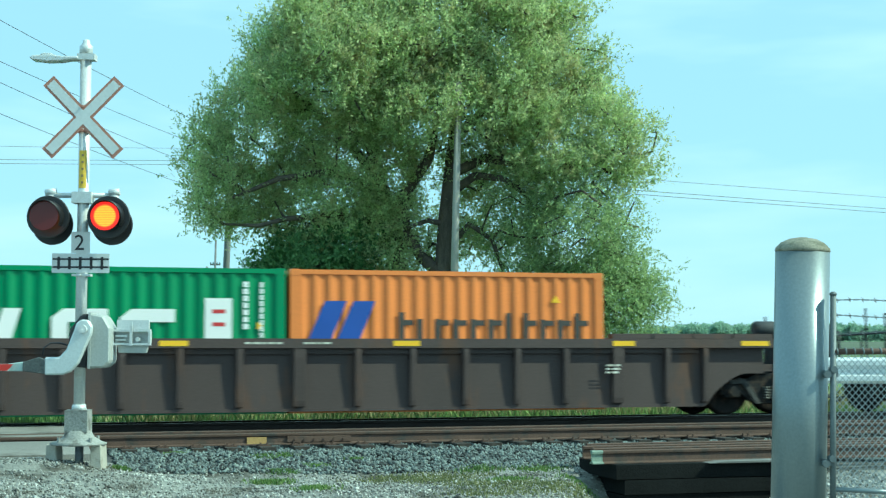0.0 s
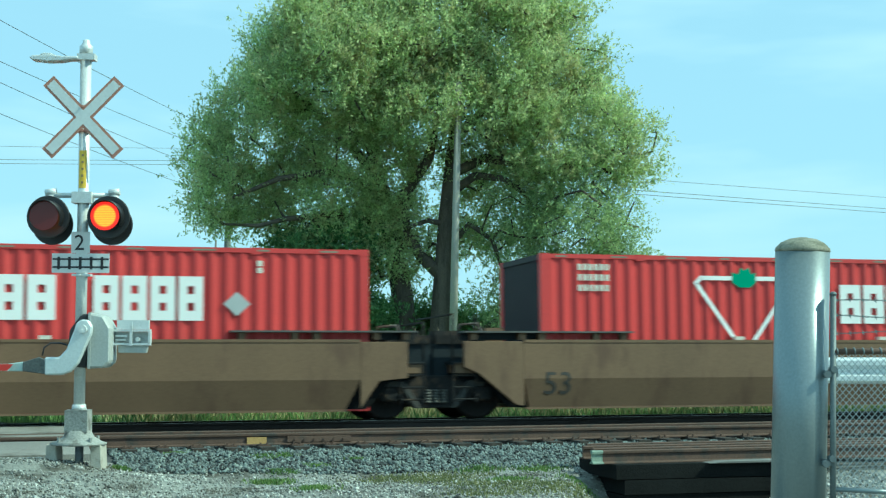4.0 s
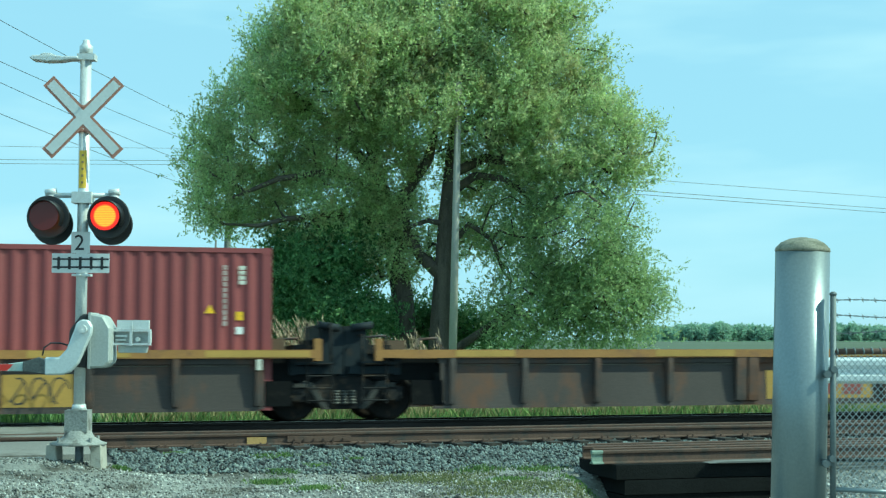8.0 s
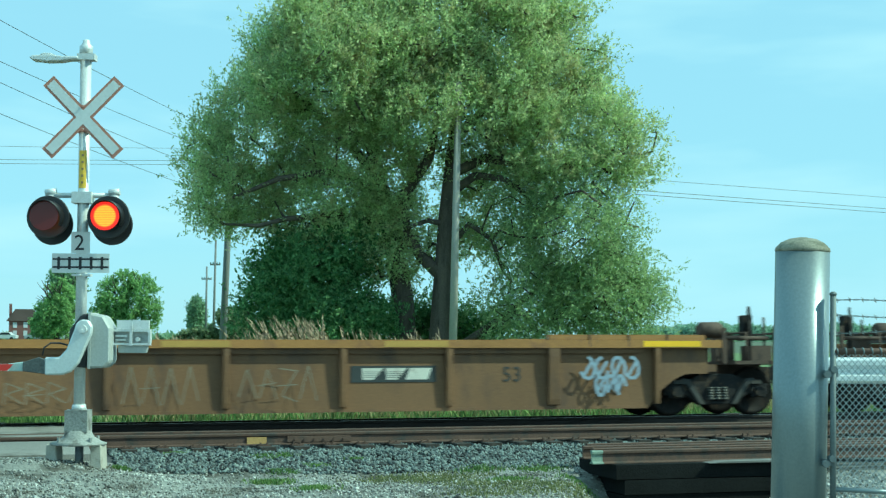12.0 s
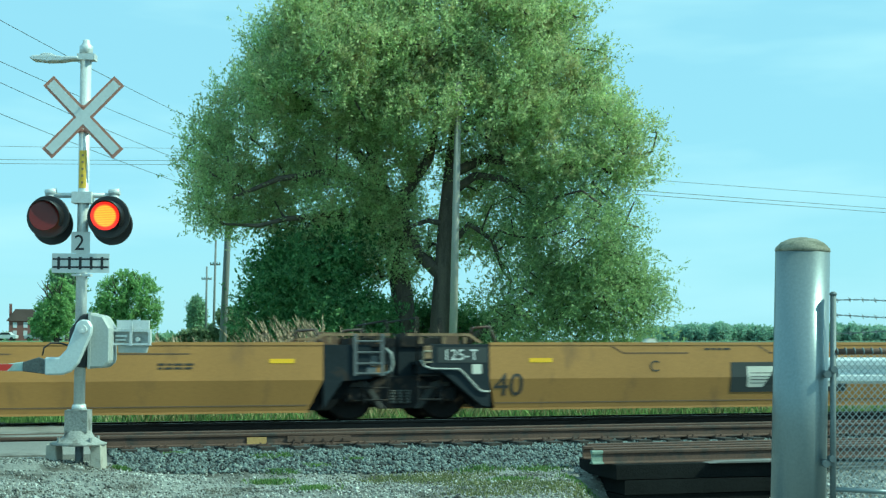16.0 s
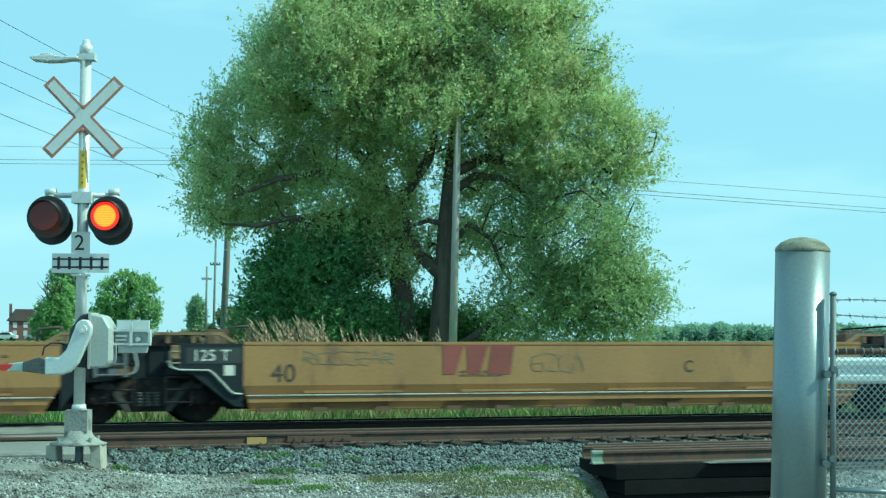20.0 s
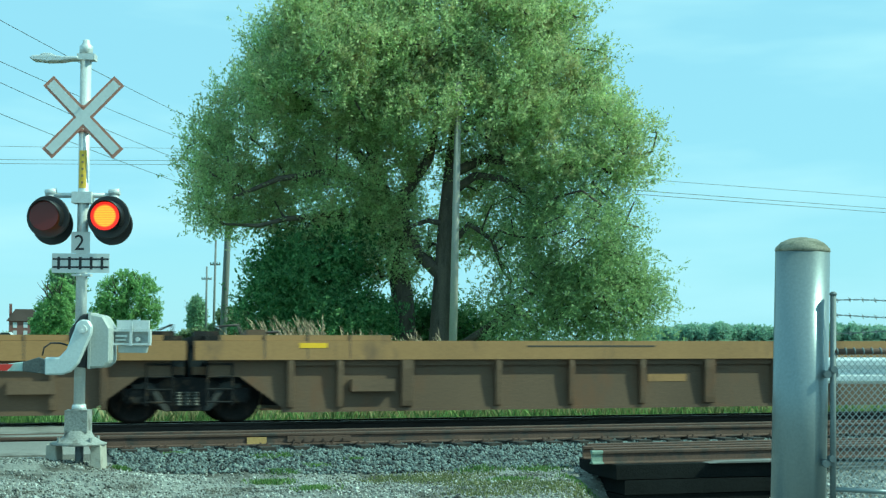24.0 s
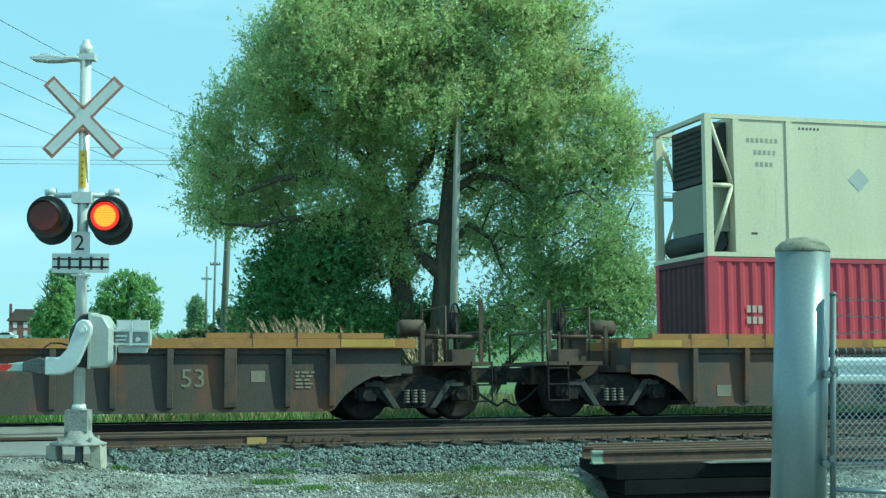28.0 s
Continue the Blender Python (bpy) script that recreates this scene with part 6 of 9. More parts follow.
def finish_ends(car, L, top, P, left_end, right_end, seed, tower=False):
    rng = random.Random(seed)
    if left_end == "end":
        truck(car, 0.0)
        end_gear(car, 0.0, -1, top, P, rng.random() > 0.3, rng.random() > 0.4, seed)
    truck(car, L)
    if right_end == "end":
        end_gear(car, L, 1, top, P, rng.random() > 0.3, rng.random() > 0.4, seed + 7)
    for x, d, kind in ((0.0, 1, left_end), (L, -1, right_end)):
        if kind == "joint":
            bm = bmesh.new()
            a, b = sorted((x + d * 0.02, x + d * 1.1))
            box(bm, a, b, -0.85, 0.85, 0.66, top - 0.06)
            box(bm, *sorted((x + d * 0.25, x + d * 0.95)), -1.25, 1.25, 1.0, 1.06)
            part("joint_platform", bm, PAINTS["black"], car, bevel=0.01)
            bm = bmesh.new()
            hz = top + rng.uniform(0.02, 0.5)
            bent(bm, [(x + d * 0.28, -1.24, 1.06), (x + d * 0.28, -1.24, hz), (x + d * 0.28, 1.24, hz)], 0.02)
            part("hand_rail", bm, STEEL_DARK, car)
            bm = bmesh.new()
            tube(bm, (x + d * 0.72, -1.24, 1.06), (x + d * 0.72, -1.24, hz), 0.02, n=6)
            part("hand_rail", bm, STEEL_DARK, car)
            for dd in (0.28, 0.72):
                bm = bmesh.new()
                tube(bm, (x + d * dd, -1.3, 0.3), (x + d * dd, -1.3, 1.04), 0.018, n=6)
                part("ladder_rail", bm, STEEL_DARK, car)
            for k in range(4):
                bm = bmesh.new()
                tube(bm, (x + d * 0.28, -1.3, 0.36 + 0.22 * k), (x + d * 0.72, -1.3, 0.36 + 0.22 * k), 0.018, n=6)
                part("ladder_rung", bm, STEEL_DARK, car)
            bm = bmesh.new()
            box(bm, *sorted((x + d * 0.06, x + d * 0.9)), -0.9, 0.5, top - 0.06, top + 0.1)
            box(bm, *sorted((x + d * 0.15, x + d * 0.6)), -0.5, -0.1, top + 0.1, top + 0.2)
            part("brake_gear", bm, STEEL_DARK, car, bevel=0.03)
            if tower:
                bm = bmesh.new()
                box(bm, *sorted((x + d * 0.0, x + d * 0.42)), -1.0, 0.6, 0.7, top + rng.uniform(0.36, 0.5))
                tube(bm, (x + d * 0.1, -1.1, top + 0.4), (x + d * 0.5, -1.1, top + 0.46), 0.07, n=8)
                part("articulation_housing", bm, PAINTS["black"], car, "black greasy articulation housing", bevel=0.05)
                bm = bmesh.new()
                box(bm, *sorted((x + d * 0.48, x + d * 0.62)), -HALF, -HALF + 0.06, chord_low(top), top + 0.2)
                part("eye_plate", bm, PAINTS["amber"], car, bevel=0.03)
            for k in range(3):
                bm = bmesh.new()
                c = x + d * (0.8 + 0.45 * k + rng.uniform(-0.1, 0.1))
                yy = rng.uniform(-0.9, 0.2)
                if k == 1:
                    box(bm, c - 0.18, c + 0.18, yy - 0.2, yy + 0.2, top - 0.06, top + rng.uniform(0.16, 0.28))
                    part("valve_box", bm, PAINTS["brown"], car, bevel=0.03)
                else:
                    h = top + rng.uniform(0.1, 0.3)
                    bent(bm, [(c - 0.25, yy, top - 0.05), (c - 0.2, yy, h), (c + 0.15, yy, h + 0.03), (c + 0.3, yy, top - 0.05)], 0.03)
                    part("brake_pipe", bm, PAINTS["umber"], car)


def slab_car(s, L, top, crease, bottom, paint, left_end, right_end, label, plates=True, end_paint=None, channel=False, seed=1, low_paint=None):
    """A well car with smooth sides that fold inwards below a crease."""
    car = rides(thing("well_car", label, "well car", group="container train"), s)
    P = PAINTS[paint]
    E = PAINTS[end_paint] if end_paint else P
    e0 = 1.62 if left_end == "joint" else 0.1
    e1 = L - (1.5 if right_end == "joint" else 0.1)
    for sgn in (-1, 1):
        bm = bmesh.new()
        yo, yi = sgn * HALF, sgn * (HALF - 0.06)
        yb, ybi = sgn * (HALF - 0.14), sgn * (HALF - 0.2)
        box(bm, e0, e1, *sorted((yo, yi)), crease + 0.02, top)
        part("side_panel", bm, P, car, bevel=0.008)
        bm = bmesh.new()
        lo0, lo1 = (1.75, L - 1.75)
        # the lower fold, cut off at a slant next to the trucks
        quad_top0, quad_top1 = (0.95 if left_end == "end" else e0), (L - 0.95 if right_end == "end" else e1)
        vs = [(quad_top0, yo, crease + 0.02), (quad_top1, yo, crease + 0.02), (lo1, yb, bottom + 0.03), (lo0, yb, bottom + 0.03)]
        vi = [(x, sgn * (abs(y) - 0.05), z) for x, y, z in vs]
        a = [bm.verts.new(v) for v in vs]
        b = [bm.verts.new(v) for v in vi]
        fs = [bm.faces.new(a), bm.faces.new(b[::-1])] + [bm.faces.new((a[i], b[i], b[(i + 1) % 4], a[(i + 1) % 4])) for i in range(4)]
        bmesh.ops.recalc_face_normals(bm, faces=fs)
        part("lower_side", bm, PAINTS[low_paint] if low_paint else P, car)
        bm = bmesh.new()
        box(bm, lo0 - 0.05, lo1 + 0.05, *sorted((yb, ybi)), bottom - 0.01, bottom + 0.028)
        part("bottom_sill", bm, P, car, bevel=0.01)
        bm = bmesh.new()
        box(bm, e0, e1, *sorted((yo + sgn * 0.012, yi)), top - 0.05, top + 0.004)
        part("top_lip", bm, P, car)
        if channel and sgn < 0:
            bm = bmesh.new()
            box(bm, 0, 0.28, -HALF + 0.02, -HALF + 0.1, bottom - 0.03, bottom + 0.06)
            bracket = mesh_of(bm, PAINTS["brown"])
            x, k = 1.9, 0
            while x < L - 1.9:
                part("floor_bracket", bracket, None, car, at=Matrix.Translation((x, 0, 0)))
                x += 0.95 + 0.2 * (k % 3)
                k += 1
            for a0 in (2.7, 5.6, 8.5, 11.4):
                if a0 + 1.8 < L - 1.4:
                    bm = bmesh.new()
                    box(bm, a0, a0 + 1.8, -HALF - 0.06, -HALF + 0.01, bottom + 0.30, bottom + 0.345)
                    part("ledge", bm, P, car)
            bm = bmesh.new()
            box(bm, 1.7, L - 1.7, -HALF - 0.03, -HALF + 0.01, bottom + 0.14, bottom + 0.26)
            part("side_channel", bm, P, car)
            bm = bmesh.new()
            tube(bm, (1.68, -HALF - 0.05, bottom + 0.262), (L - 1.6, -HALF - 0.05, bottom + 0.262), 0.014, n=6)
            part("brake_pipe", bm, mat("pale_pipe", (0.42, 0.43, 0.40), 0.6, 0.1, 0.3, 8, 40, 0.1, (0.22, 0.2, 0.17), 0.4), car)
    bm = bmesh.new()
    box(bm, 1.8, L - 1.8, -1.15, 1.15, bottom + 0.02, bottom + 0.08)
    part("well_floor", bm, P, car)
    for xe in (1.82, L - 1.92):
        bm = bmesh.new()
        box(bm, xe, xe + 0.1, -1.2, 1.2, bottom + 0.085, 0.86)
        part("well_end", bm, SHADE_BLACK, car)
    # added black plates in place of the shadow in the wheel openings
    for d, x0 in ((1, 0.0), (-1, L)):
        for sgn in (-1, 1):
            bm = bmesh.new()
            prism(bm, [(x0 + d * 1.95, bottom + 0.03), (x0 + d * 1.95, crease), (x0 + d * 0.9, crease), (x0 + d * 1.25, bottom + 0.12), (x0 + d * 1.35, bottom + 0.03)], *sorted((sgn * 1.235, sgn * 1.222)))
            part("wheel_guard", bm, SHADE_BLACK, car, "added black plate for the shade beside the truck")
    if plates:
        for a, b in ((0.45, 3.85), (L - 3.85, L - 0.45)):
            for sgn in (-1, 1):
                bm = bmesh.new()
                box(bm, a, b, *sorted((sgn * (HALF - 0.26), sgn * (HALF - 0.3))), top + 0.006, top + 0.13)
                part("guide_rail", bm, PAINTS["black"], car)
                for x in (a + 0.15, a + 1.1, a + 1.5, a + 2.6, b - 0.25):
                    bm = bmesh.new()
                    box(bm, x, x + 0.13, *sorted((sgn * (HALF - 0.06), sgn * (HALF - 0.2))), top + 0.005, top + 0.128)
                    part("rail_bracket", bm, P, car)
                bm = bmesh.new()
                box(bm, a, b, *sorted((sgn * (HALF + 0.01), sgn * (HALF - 0.32))), top + 0.132, top + 0.165)
                part("walkway", bm, GRATE, car)
    for x0, x1, kind, d in ((0.0, 1.62, left_end, 1), (L - 1.5, L, right_end, -1)):
        for sgn in (-1, 1):
            y0, y1 = sorted((sgn * (HALF - 0.002), sgn * (HALF - 0.08)))
            bm = bmesh.new()
            if kind == "joint":
                if d > 0:
                    prism(bm, [(0.45, top - 0.03), (1.62, top - 0.03), (1.62, bottom + 0.05), (1.45, bottom + 0.08), (0.75, 0.82), (0.45, 0.95)], y0, y1)
                else:
                    prism(bm, [(L - 1.5, top - 0.04), (L - 0.62, top - 0.04), (L - 0.62, 0.75), (L - 1.15, 0.7), (L - 1.5, bottom + 0.05)], y0, y1)
                part("joint_panel", bm, PAINTS["black"] if not plates else E, car, bevel=0.008)
            else:
                xa = 0.1 if d > 0 else L - 0.95
                box(bm, xa, xa + 0.85, y0 - 0.004, y1, 0.80, top - 0.03)
                part("end_panel", bm, P, car, bevel=0.01)
    for xe, d in ((1.5, 1), (L - 1.5, -1)):
        bm = bmesh.new()
        a, b = sorted((xe, xe + d * 0.1))
        box(bm, a, b, -1.3, 1.3, 0.8, top - 0.05)
        a, b = sorted((xe - d * 1.2, xe + d * 0.1))
        box(bm, a, b, -1.28, 1.28, 0.84, 1.0)
        part("end_bulkhead", bm, E, car)
    finish_ends(car, L, top, paint, left_end, right_end, seed)
    if not plates:
        joint_trim(car, L, top, left_end, right_end)
    return car


def joint_trim(car, L, top, left_end, right_end):
    """Caps, ladder and pipes on the black joints between the parts of an articulated car."""
    tan = mat("tan_cap_paint", (0.24, 0.16, 0.085), 0.75, 0, 0.35, 5, 40, 0.15, (0.11, 0.07, 0.04), 0.42)
    pipe = mat("pale_pipe", (0.42, 0.43, 0.40), 0.6, 0.1, 0.3, 8, 40, 0.1, (0.22, 0.2, 0.17), 0.4)
    if left_end == "end":
        for y0, y1 in ((-HALF, -HALF + 0.10), (HALF - 0.10, HALF)):
            bm = bmesh.new()
            prism(bm, [(0.72, top + 0.19), (1.46, top + 0.19), (1.62, top + 0.0), (1.72, top + 0.0), (1.50, top + 0.245), (0.72, top + 0.245)], y0, y1)
            for a in (0.74, 1.12):
                box(bm, a, a + 0.07, y0 + 0.01, y1 - 0.01, top - 0.02, top + 0.188)
            part("end_cap", bm, tan, car, "tan slanted cap over the end truck")
        bm = bmesh.new()
        bent(bm, [(-0.66, -HALF - 0.02, 0.97), (-0.45, -HALF - 0.02, 0.86), (-0.30, -HALF - 0.02, 0.775), (-0.1, -HALF - 0.02, 0.765), (0.6, -HALF - 0.02, 0.765), (1.10, -HALF - 0.02, 0.765), (1.20, -HALF - 0.02, 0.74), (1.46, -HALF - 0.02, 0.50), (1.55, -HALF - 0.02, 0.46), (1.70, -HALF - 0.02, 0.455)], 0.018, 6)
        part("brake_pipe", bm, pipe, car, "pale pipe round the end truck")
    if right_end == "end":
        for y0, y1 in ((-HALF, -HALF + 0.10), (HALF - 0.10, HALF)):
            bm = bmesh.new()
            prism(bm, [(L - 0.55, top + 0.10), (L - 1.50, top + 0.10), (L - 1.80, top - 0.02), (L - 1.92, top - 0.02), (L - 1.55, top + 0.16), (L - 0.55, top + 0.16)], y0, y1)
            for a in (0.62, 1.0, 1.38):
                box(bm, L - a - 0.07, L - a, y0 + 0.01, y1 - 0.01, top - 0.02, top + 0.098)
            part("end_cap", bm, tan, car, "tan slanted cap over the end truck")
    if left_end == "joint":
        for y0, y1 in ((-HALF, -HALF + 0.10), (HALF - 0.10, HALF)):
            bm = bmesh.new()
            prism(bm, [(0.05, top + 0.12), (1.20, top + 0.12), (1.42, top - 0.01), (1.50, top - 0.01), (1.24, top + 0.17), (0.05, top + 0.17)], y0, y1)
            for a in (0.28, 0.72, 1.12):
                box(bm, a, a + 0.06, y0 + 0.01, y1 - 0.01, top - 0.02, top + 0.118)
            part("joint_cap", bm, tan, car, "tan slanted cap over the joint")
        bm = bmesh.new()
        bent(bm, [(0.30, -HALF - 0.02, 1.08), (0.36, -HALF - 0.03, 0.97), (0.50, -HALF - 0.03, 0.92), (0.80, -HALF - 0.03, 0.915), (1.02, -HALF - 0.03, 0.91), (1.10, -HALF - 0.03, 0.85), (1.38, -HALF - 0.03, 0.55), (1.46, -HALF - 0.03, 0.50), (1.60, -HALF - 0.03, 0.495)], 0.019, 6)
        part("brake_pipe", bm, pipe, car, "pale pipe along the stepped black panel")
        bm = bmesh.new()
        prism(bm, [(0.36, top - 0.30), (0.50, top - 0.30), (0.50, top - 0.06), (0.36, top - 0.06)], -HALF - 0.02, -HALF + 0.04)
        part("lifting_eye", bm, tan, car, bevel=0.012)
    if right_end == "joint":
        for y0, y1 in ((-HALF, -HALF + 0.10), (HALF - 0.10, HALF)):
            bm = bmesh.new()
            prism(bm, [(L - 0.25, top + 0.12), (L - 1.48, top + 0.12), (L - 1.70, top - 0.01), (L - 1.80, top - 0.01), (L - 1.50, top + 0.17), (L - 0.25, top + 0.17)], y0, y1)
            for a in (0.45, 0.85, 1.35):
                box(bm, L - a - 0.06, L - a, y0 + 0.01, y1 - 0.01, top - 0.02, top + 0.118)
            part("joint_cap", bm, tan, car, "tan slanted cap over the joint")
        rail = mat("worn_grey_ladder", (0.13, 0.14, 0.145), 0.7, 0.2, 0.3, 8, 40, 0.2)
        for a in (0.92, 0.42):
            bm = bmesh.new()
            box(bm, L - a - 0.03, L - a + 0.03, -HALF - 0.05, -HALF - 0.02, 0.80, top + 0.16)
            part("ladder_rail", bm, rail, car)
        for z in (0.84, 1.02, 1.22, top + 0.02):
            bm = bmesh.new()
            tube(bm, (L - 0.90, -HALF - 0.035, z), (L - 0.44, -HALF - 0.035, z), 0.018, n=6)
            part("ladder_rung", bm, rail, car)
        bm = bmesh.new()
        bent(bm, [(L - 0.36, -HALF - 0.03, 1.30), (L - 0.26, -HALF - 0.05, 1.20), (L - 0.22, -HALF - 0.05, 1.02), (L - 0.27, -HALF - 0.05, 0.88), (L - 0.40, -HALF - 0.03, 0.83)], 0.02, 6)
        part("air_hose", bm, pipe, car, "pale curved air hose")
        bm = bmesh.new()
        box(bm, L - 0.70, L - 0.52, -HALF - 0.01, -HALF + 0.05, 0.86, 0.96)
        box(bm, L - 0.84, L - 0.50, -HALF + 0.02, -HALF + 0.12, 0.98, 1.16)
        part("valve_block", bm, rail, car, bevel=0.01)


def container(s, length, base, height, material, label, y_pitch=0.272, doors=False, castings=None, depth=0.036, end_material=None):
    """A steel shipping container with corrugated sides; x from its left end, standing on base."""
    box_ob = rides(thing("shipping_container", label, "container", group="container train"), s, 0.0, base)
    H, W = height, 1.219
    for x in (0.0, length - 0.16):
        for y in (-W, W - 0.16):
            bm = bmesh.new()
            box(bm, x, x + 0.16, y, y + 0.16, 0.0, H)
            part("corner_post", bm, material, box_ob, bevel=0.008)
    for y in (-W, W - 0.08):
        for z0, z1 in ((H - 0.09, H - 0.005), (0.0, 0.14)):
            bm = bmesh.new()
            box(bm, 0.16, length - 0.16, y, y + 0.08, z0, z1)
            part("side_rail", bm, material, box_ob)
    for x in (0.0, length - 0.08):
        for z0, z1 in ((H - 0.11, H - 0.005), (0.0, 0.14)):
            bm = bmesh.new()
            box(bm, x, x + 0.08, -W + 0.16, W - 0.16, z0, z1)
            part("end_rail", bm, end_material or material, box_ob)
    n = max(6, round((length - 0.32) / y_pitch))
    p = (length - 0.32) / n
    for sgn in (-1, 1):
        bm = bmesh.new()
        row = []
        for i in range(n):
            x = 0.16 + i * p
            row += [(x, 0.010), (x + p * 0.25, 0.010), (x + p * 0.48, 0.010 + depth), (x + p * 0.76, 0.010 + depth)]
        row.append((0.16 + n * p, 0.010))
        vs = [[bm.verts.new((x, sgn * (W - d), z)) for x, d in row] for z in (0.14, H - 0.09)]
        for i in range(len(row) - 1):
            bm.faces.new((vs[0][i], vs[0][i + 1], vs[1][i + 1], vs[1][i]))
        part("side_wall", bm, material, box_ob)
    for x, inn in ((0.0, 1), (length, -1)):
        bm = bmesh.new()
        m = 9
        q = (2 * W - 0.32) / m
        row = []
        for i in range(m):
            y = -W + 0.16 + i * q
            row += [(y, 0.02), (y + q * 0.25, 0.02), (y + q * 0.48, 0.055), (y + q * 0.76, 0.055)]
        row.append((W - 0.16, 0.02))
        vs = [[bm.verts.new((x + inn * d, y, z)) for y, d in row] for z in (0.14, H - 0.11)]
        for i in range(len(row) - 1):
            bm.faces.new((vs[0][i], vs[0][i + 1], vs[1][i + 1], vs[1][i]))
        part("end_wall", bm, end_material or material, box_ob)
    bm = bmesh.new()
    box(bm, 0.05, length - 0.05, -W + 0.05, W - 0.05, H - 0.03, H - 0.012)
    part("roof", bm, material, box_ob)
    cast = castings if castings else (0.0, length - 0.18)
    bm = bmesh.new()
    box(bm, -0.003, 0.181, 0, 0.166, -0.002, 0.122)
    cast_me = mesh_of(bm, material, 0.01)
    for x in cast:
        for z in (0.0, H - 0.118):
            for y in (-W - 0.004, W - 0.158):
                part("corner_casting", cast_me, None, box_ob, at=Matrix.Translation((x, y, z)))
    return box_ob


# ---- the cars in their order ----
RIB_M = [1.6, 2.71, 3.75, 4.8, 5.8, 6.77, 7.77, 8.81, 9.88, 10.95, 11.98, 12.99, 14.0, 14.97, 16.02, 17.05, 17.85]
WIDE_M = [3.75, 9.88, 16.02]
RIB_D = [1.95, 3.36, 4.82, 6.32, 7.83, 8.09, 9.52, 11.04, 12.5, 13.95]
RIB_G = [1.48, 3.61, 5.67, 7.6, 9.64, 11.75, 13.74, 15.79, 17.9]
RIB_K = [1.75, 2.65, 3.9, 5.65, 7.1, 8.55, 9.96, 11.38, 12.8, 14.3, 15.98, 17.15, 18.0]
RIB_F = [1.83, 3.71, 5.48, 6.65, 7.87, 9.11, 10.35, 12.2, 14.0]
RIB_L = [1.5, 3.68, 5.49, 7.38, 8.57, 9.81, 11.05, 12.28, 14.11, 15.9, 18.0]


CARS = {}


def train():
    """Builds the cars in their order; the distances run along the train."""
    three = (("end", "joint"), ("joint", "joint"), ("joint", "end"))
    CARS["A"] = ribbed_car(-5.05, 19.45, RIB_M, WIDE_M, 1.47, 1.30, 0.20, "dark_brown", "dark_brown", "end", "end", "dark brown ribbed well car loaded with two short containers", [(15.9, 19.3)], seed=2)
    for i, (a, b) in enumerate(three):
        CARS["B%d" % (i + 1)] = slab_car(18.51 + 19.56 * i, 19.55, 1.47, 0.71, 0.17, "slate", a, b, "slate grey smooth-sided well car covered in graffiti", end_paint="slate", seed=11 + i)
    for i, (a, b) in enumerate(three):
        CARS["C%d" % (i + 1)] = slab_car(81.4 + 19.5 * i, 19.5, 1.45, 0.71, 0.17, "rust_brown", a, b, "rust brown smooth-sided well car under a red container", seed=21 + i)
    for i in range(5):
        CARS["D%d" % (i + 1)] = ribbed_car(144.43 + 15.58 * i, 15.56, RIB_D, [7.83, 8.09], 1.27, 1.12, 0.22, "umber", "amber", "end" if i == 0 else "joint", "end" if i == 4 else "joint", "dirty brown ribbed well car with an amber top chord", white_post=13.95, arch=False, black_ends=True, seed=31 + i)
    CARS["E"] = slab_car(226.44, 19.3, 1.16, 0.80, 0.18, "sienna", "end", "end", "low ochre and brown smooth-sided well car", seed=41, low_paint="maroon")
    CARS["F"] = ribbed_car(249.95, 15.65, RIB_F, [], 1.16, 0.97, 0.18, "ochre", "ochre", "end", "end", "low ochre yellow ribbed well car", [(0.4, 1.8)], seed=42)
    CARS["G"] = ribbed_car(269.7, 19.3, RIB_G, [3.61, 15.79], 1.45, 1.30, 0.18, "sienna", "amber", "end", "end", "brown ribbed well car with a yellow-brown top chord", [(0.5, 3.7), (15.7, 18.9)], seed=43)
    for i, (a, b) in enumerate(three):
        CARS["H%d" % (i + 1)] = slab_car(293.1 + 19.4 * i, 19.4, 1.45, 0.71, 0.17, "tan_brown", a, b, "empty rust brown smooth-sided well car with faded lettering", seed=51 + i)
    for i in range(5):
        CARS["I%d" % (i + 1)] = slab_car(355.6 + 15.63 * i, 15.62, 1.40, 0.71, 0.16, "yellow", "end" if i == 0 else "joint", "end" if i == 4 else "joint", "faded yellow smooth-sided well car with dark joints", plates=False, end_paint="black" if i else "yellow", seed=61 + i)
    for i in range(5):
        CARS["J%d" % (i + 1)] = slab_car(438.0 + 15.48 * i, 15.48, 1.41, 0.62, 0.20, "ochre", "end" if i == 0 else "joint", "end" if i == 4 else "joint", "ochre well car with a ledge along its side", plates=False, end_paint="black" if i else "ochre", channel=True, seed=71 + i)
    for i, (a, b) in enumerate(three):
        CARS["K%d" % (i + 1)] = ribbed_car(519.55 + 19.5 * i, 19.45, RIB_K, [3.9, 9.96, 15.98], 1.43, 1.09, 0.19, "brown", "ochre", a, b, "weathered brown ribbed well car with a tall ochre top chord", [(0.5, 3.6), (15.9, 19.0)], arch=(i == 2), seed=81 + i)
    CARS["L"] = ribbed_car(582.3, 19.5, RIB_L, [], 1.16, 0.97, 0.18, "ochre", "yellow", "end", "end", "low yellow ribbed well car", [(3.0, 3.9), (16.2, 16.8)], seed=91)
    CARS["M"] = ribbed_car(605.8, 19.45, RIB_M, WIDE_M, 1.47, 1.30, 0.20, "umber", "amber", "end", "end", "dark brown ribbed well car with a rusty top chord", [(0.7, 3.9), (15.6, 18.8)], seed=92)
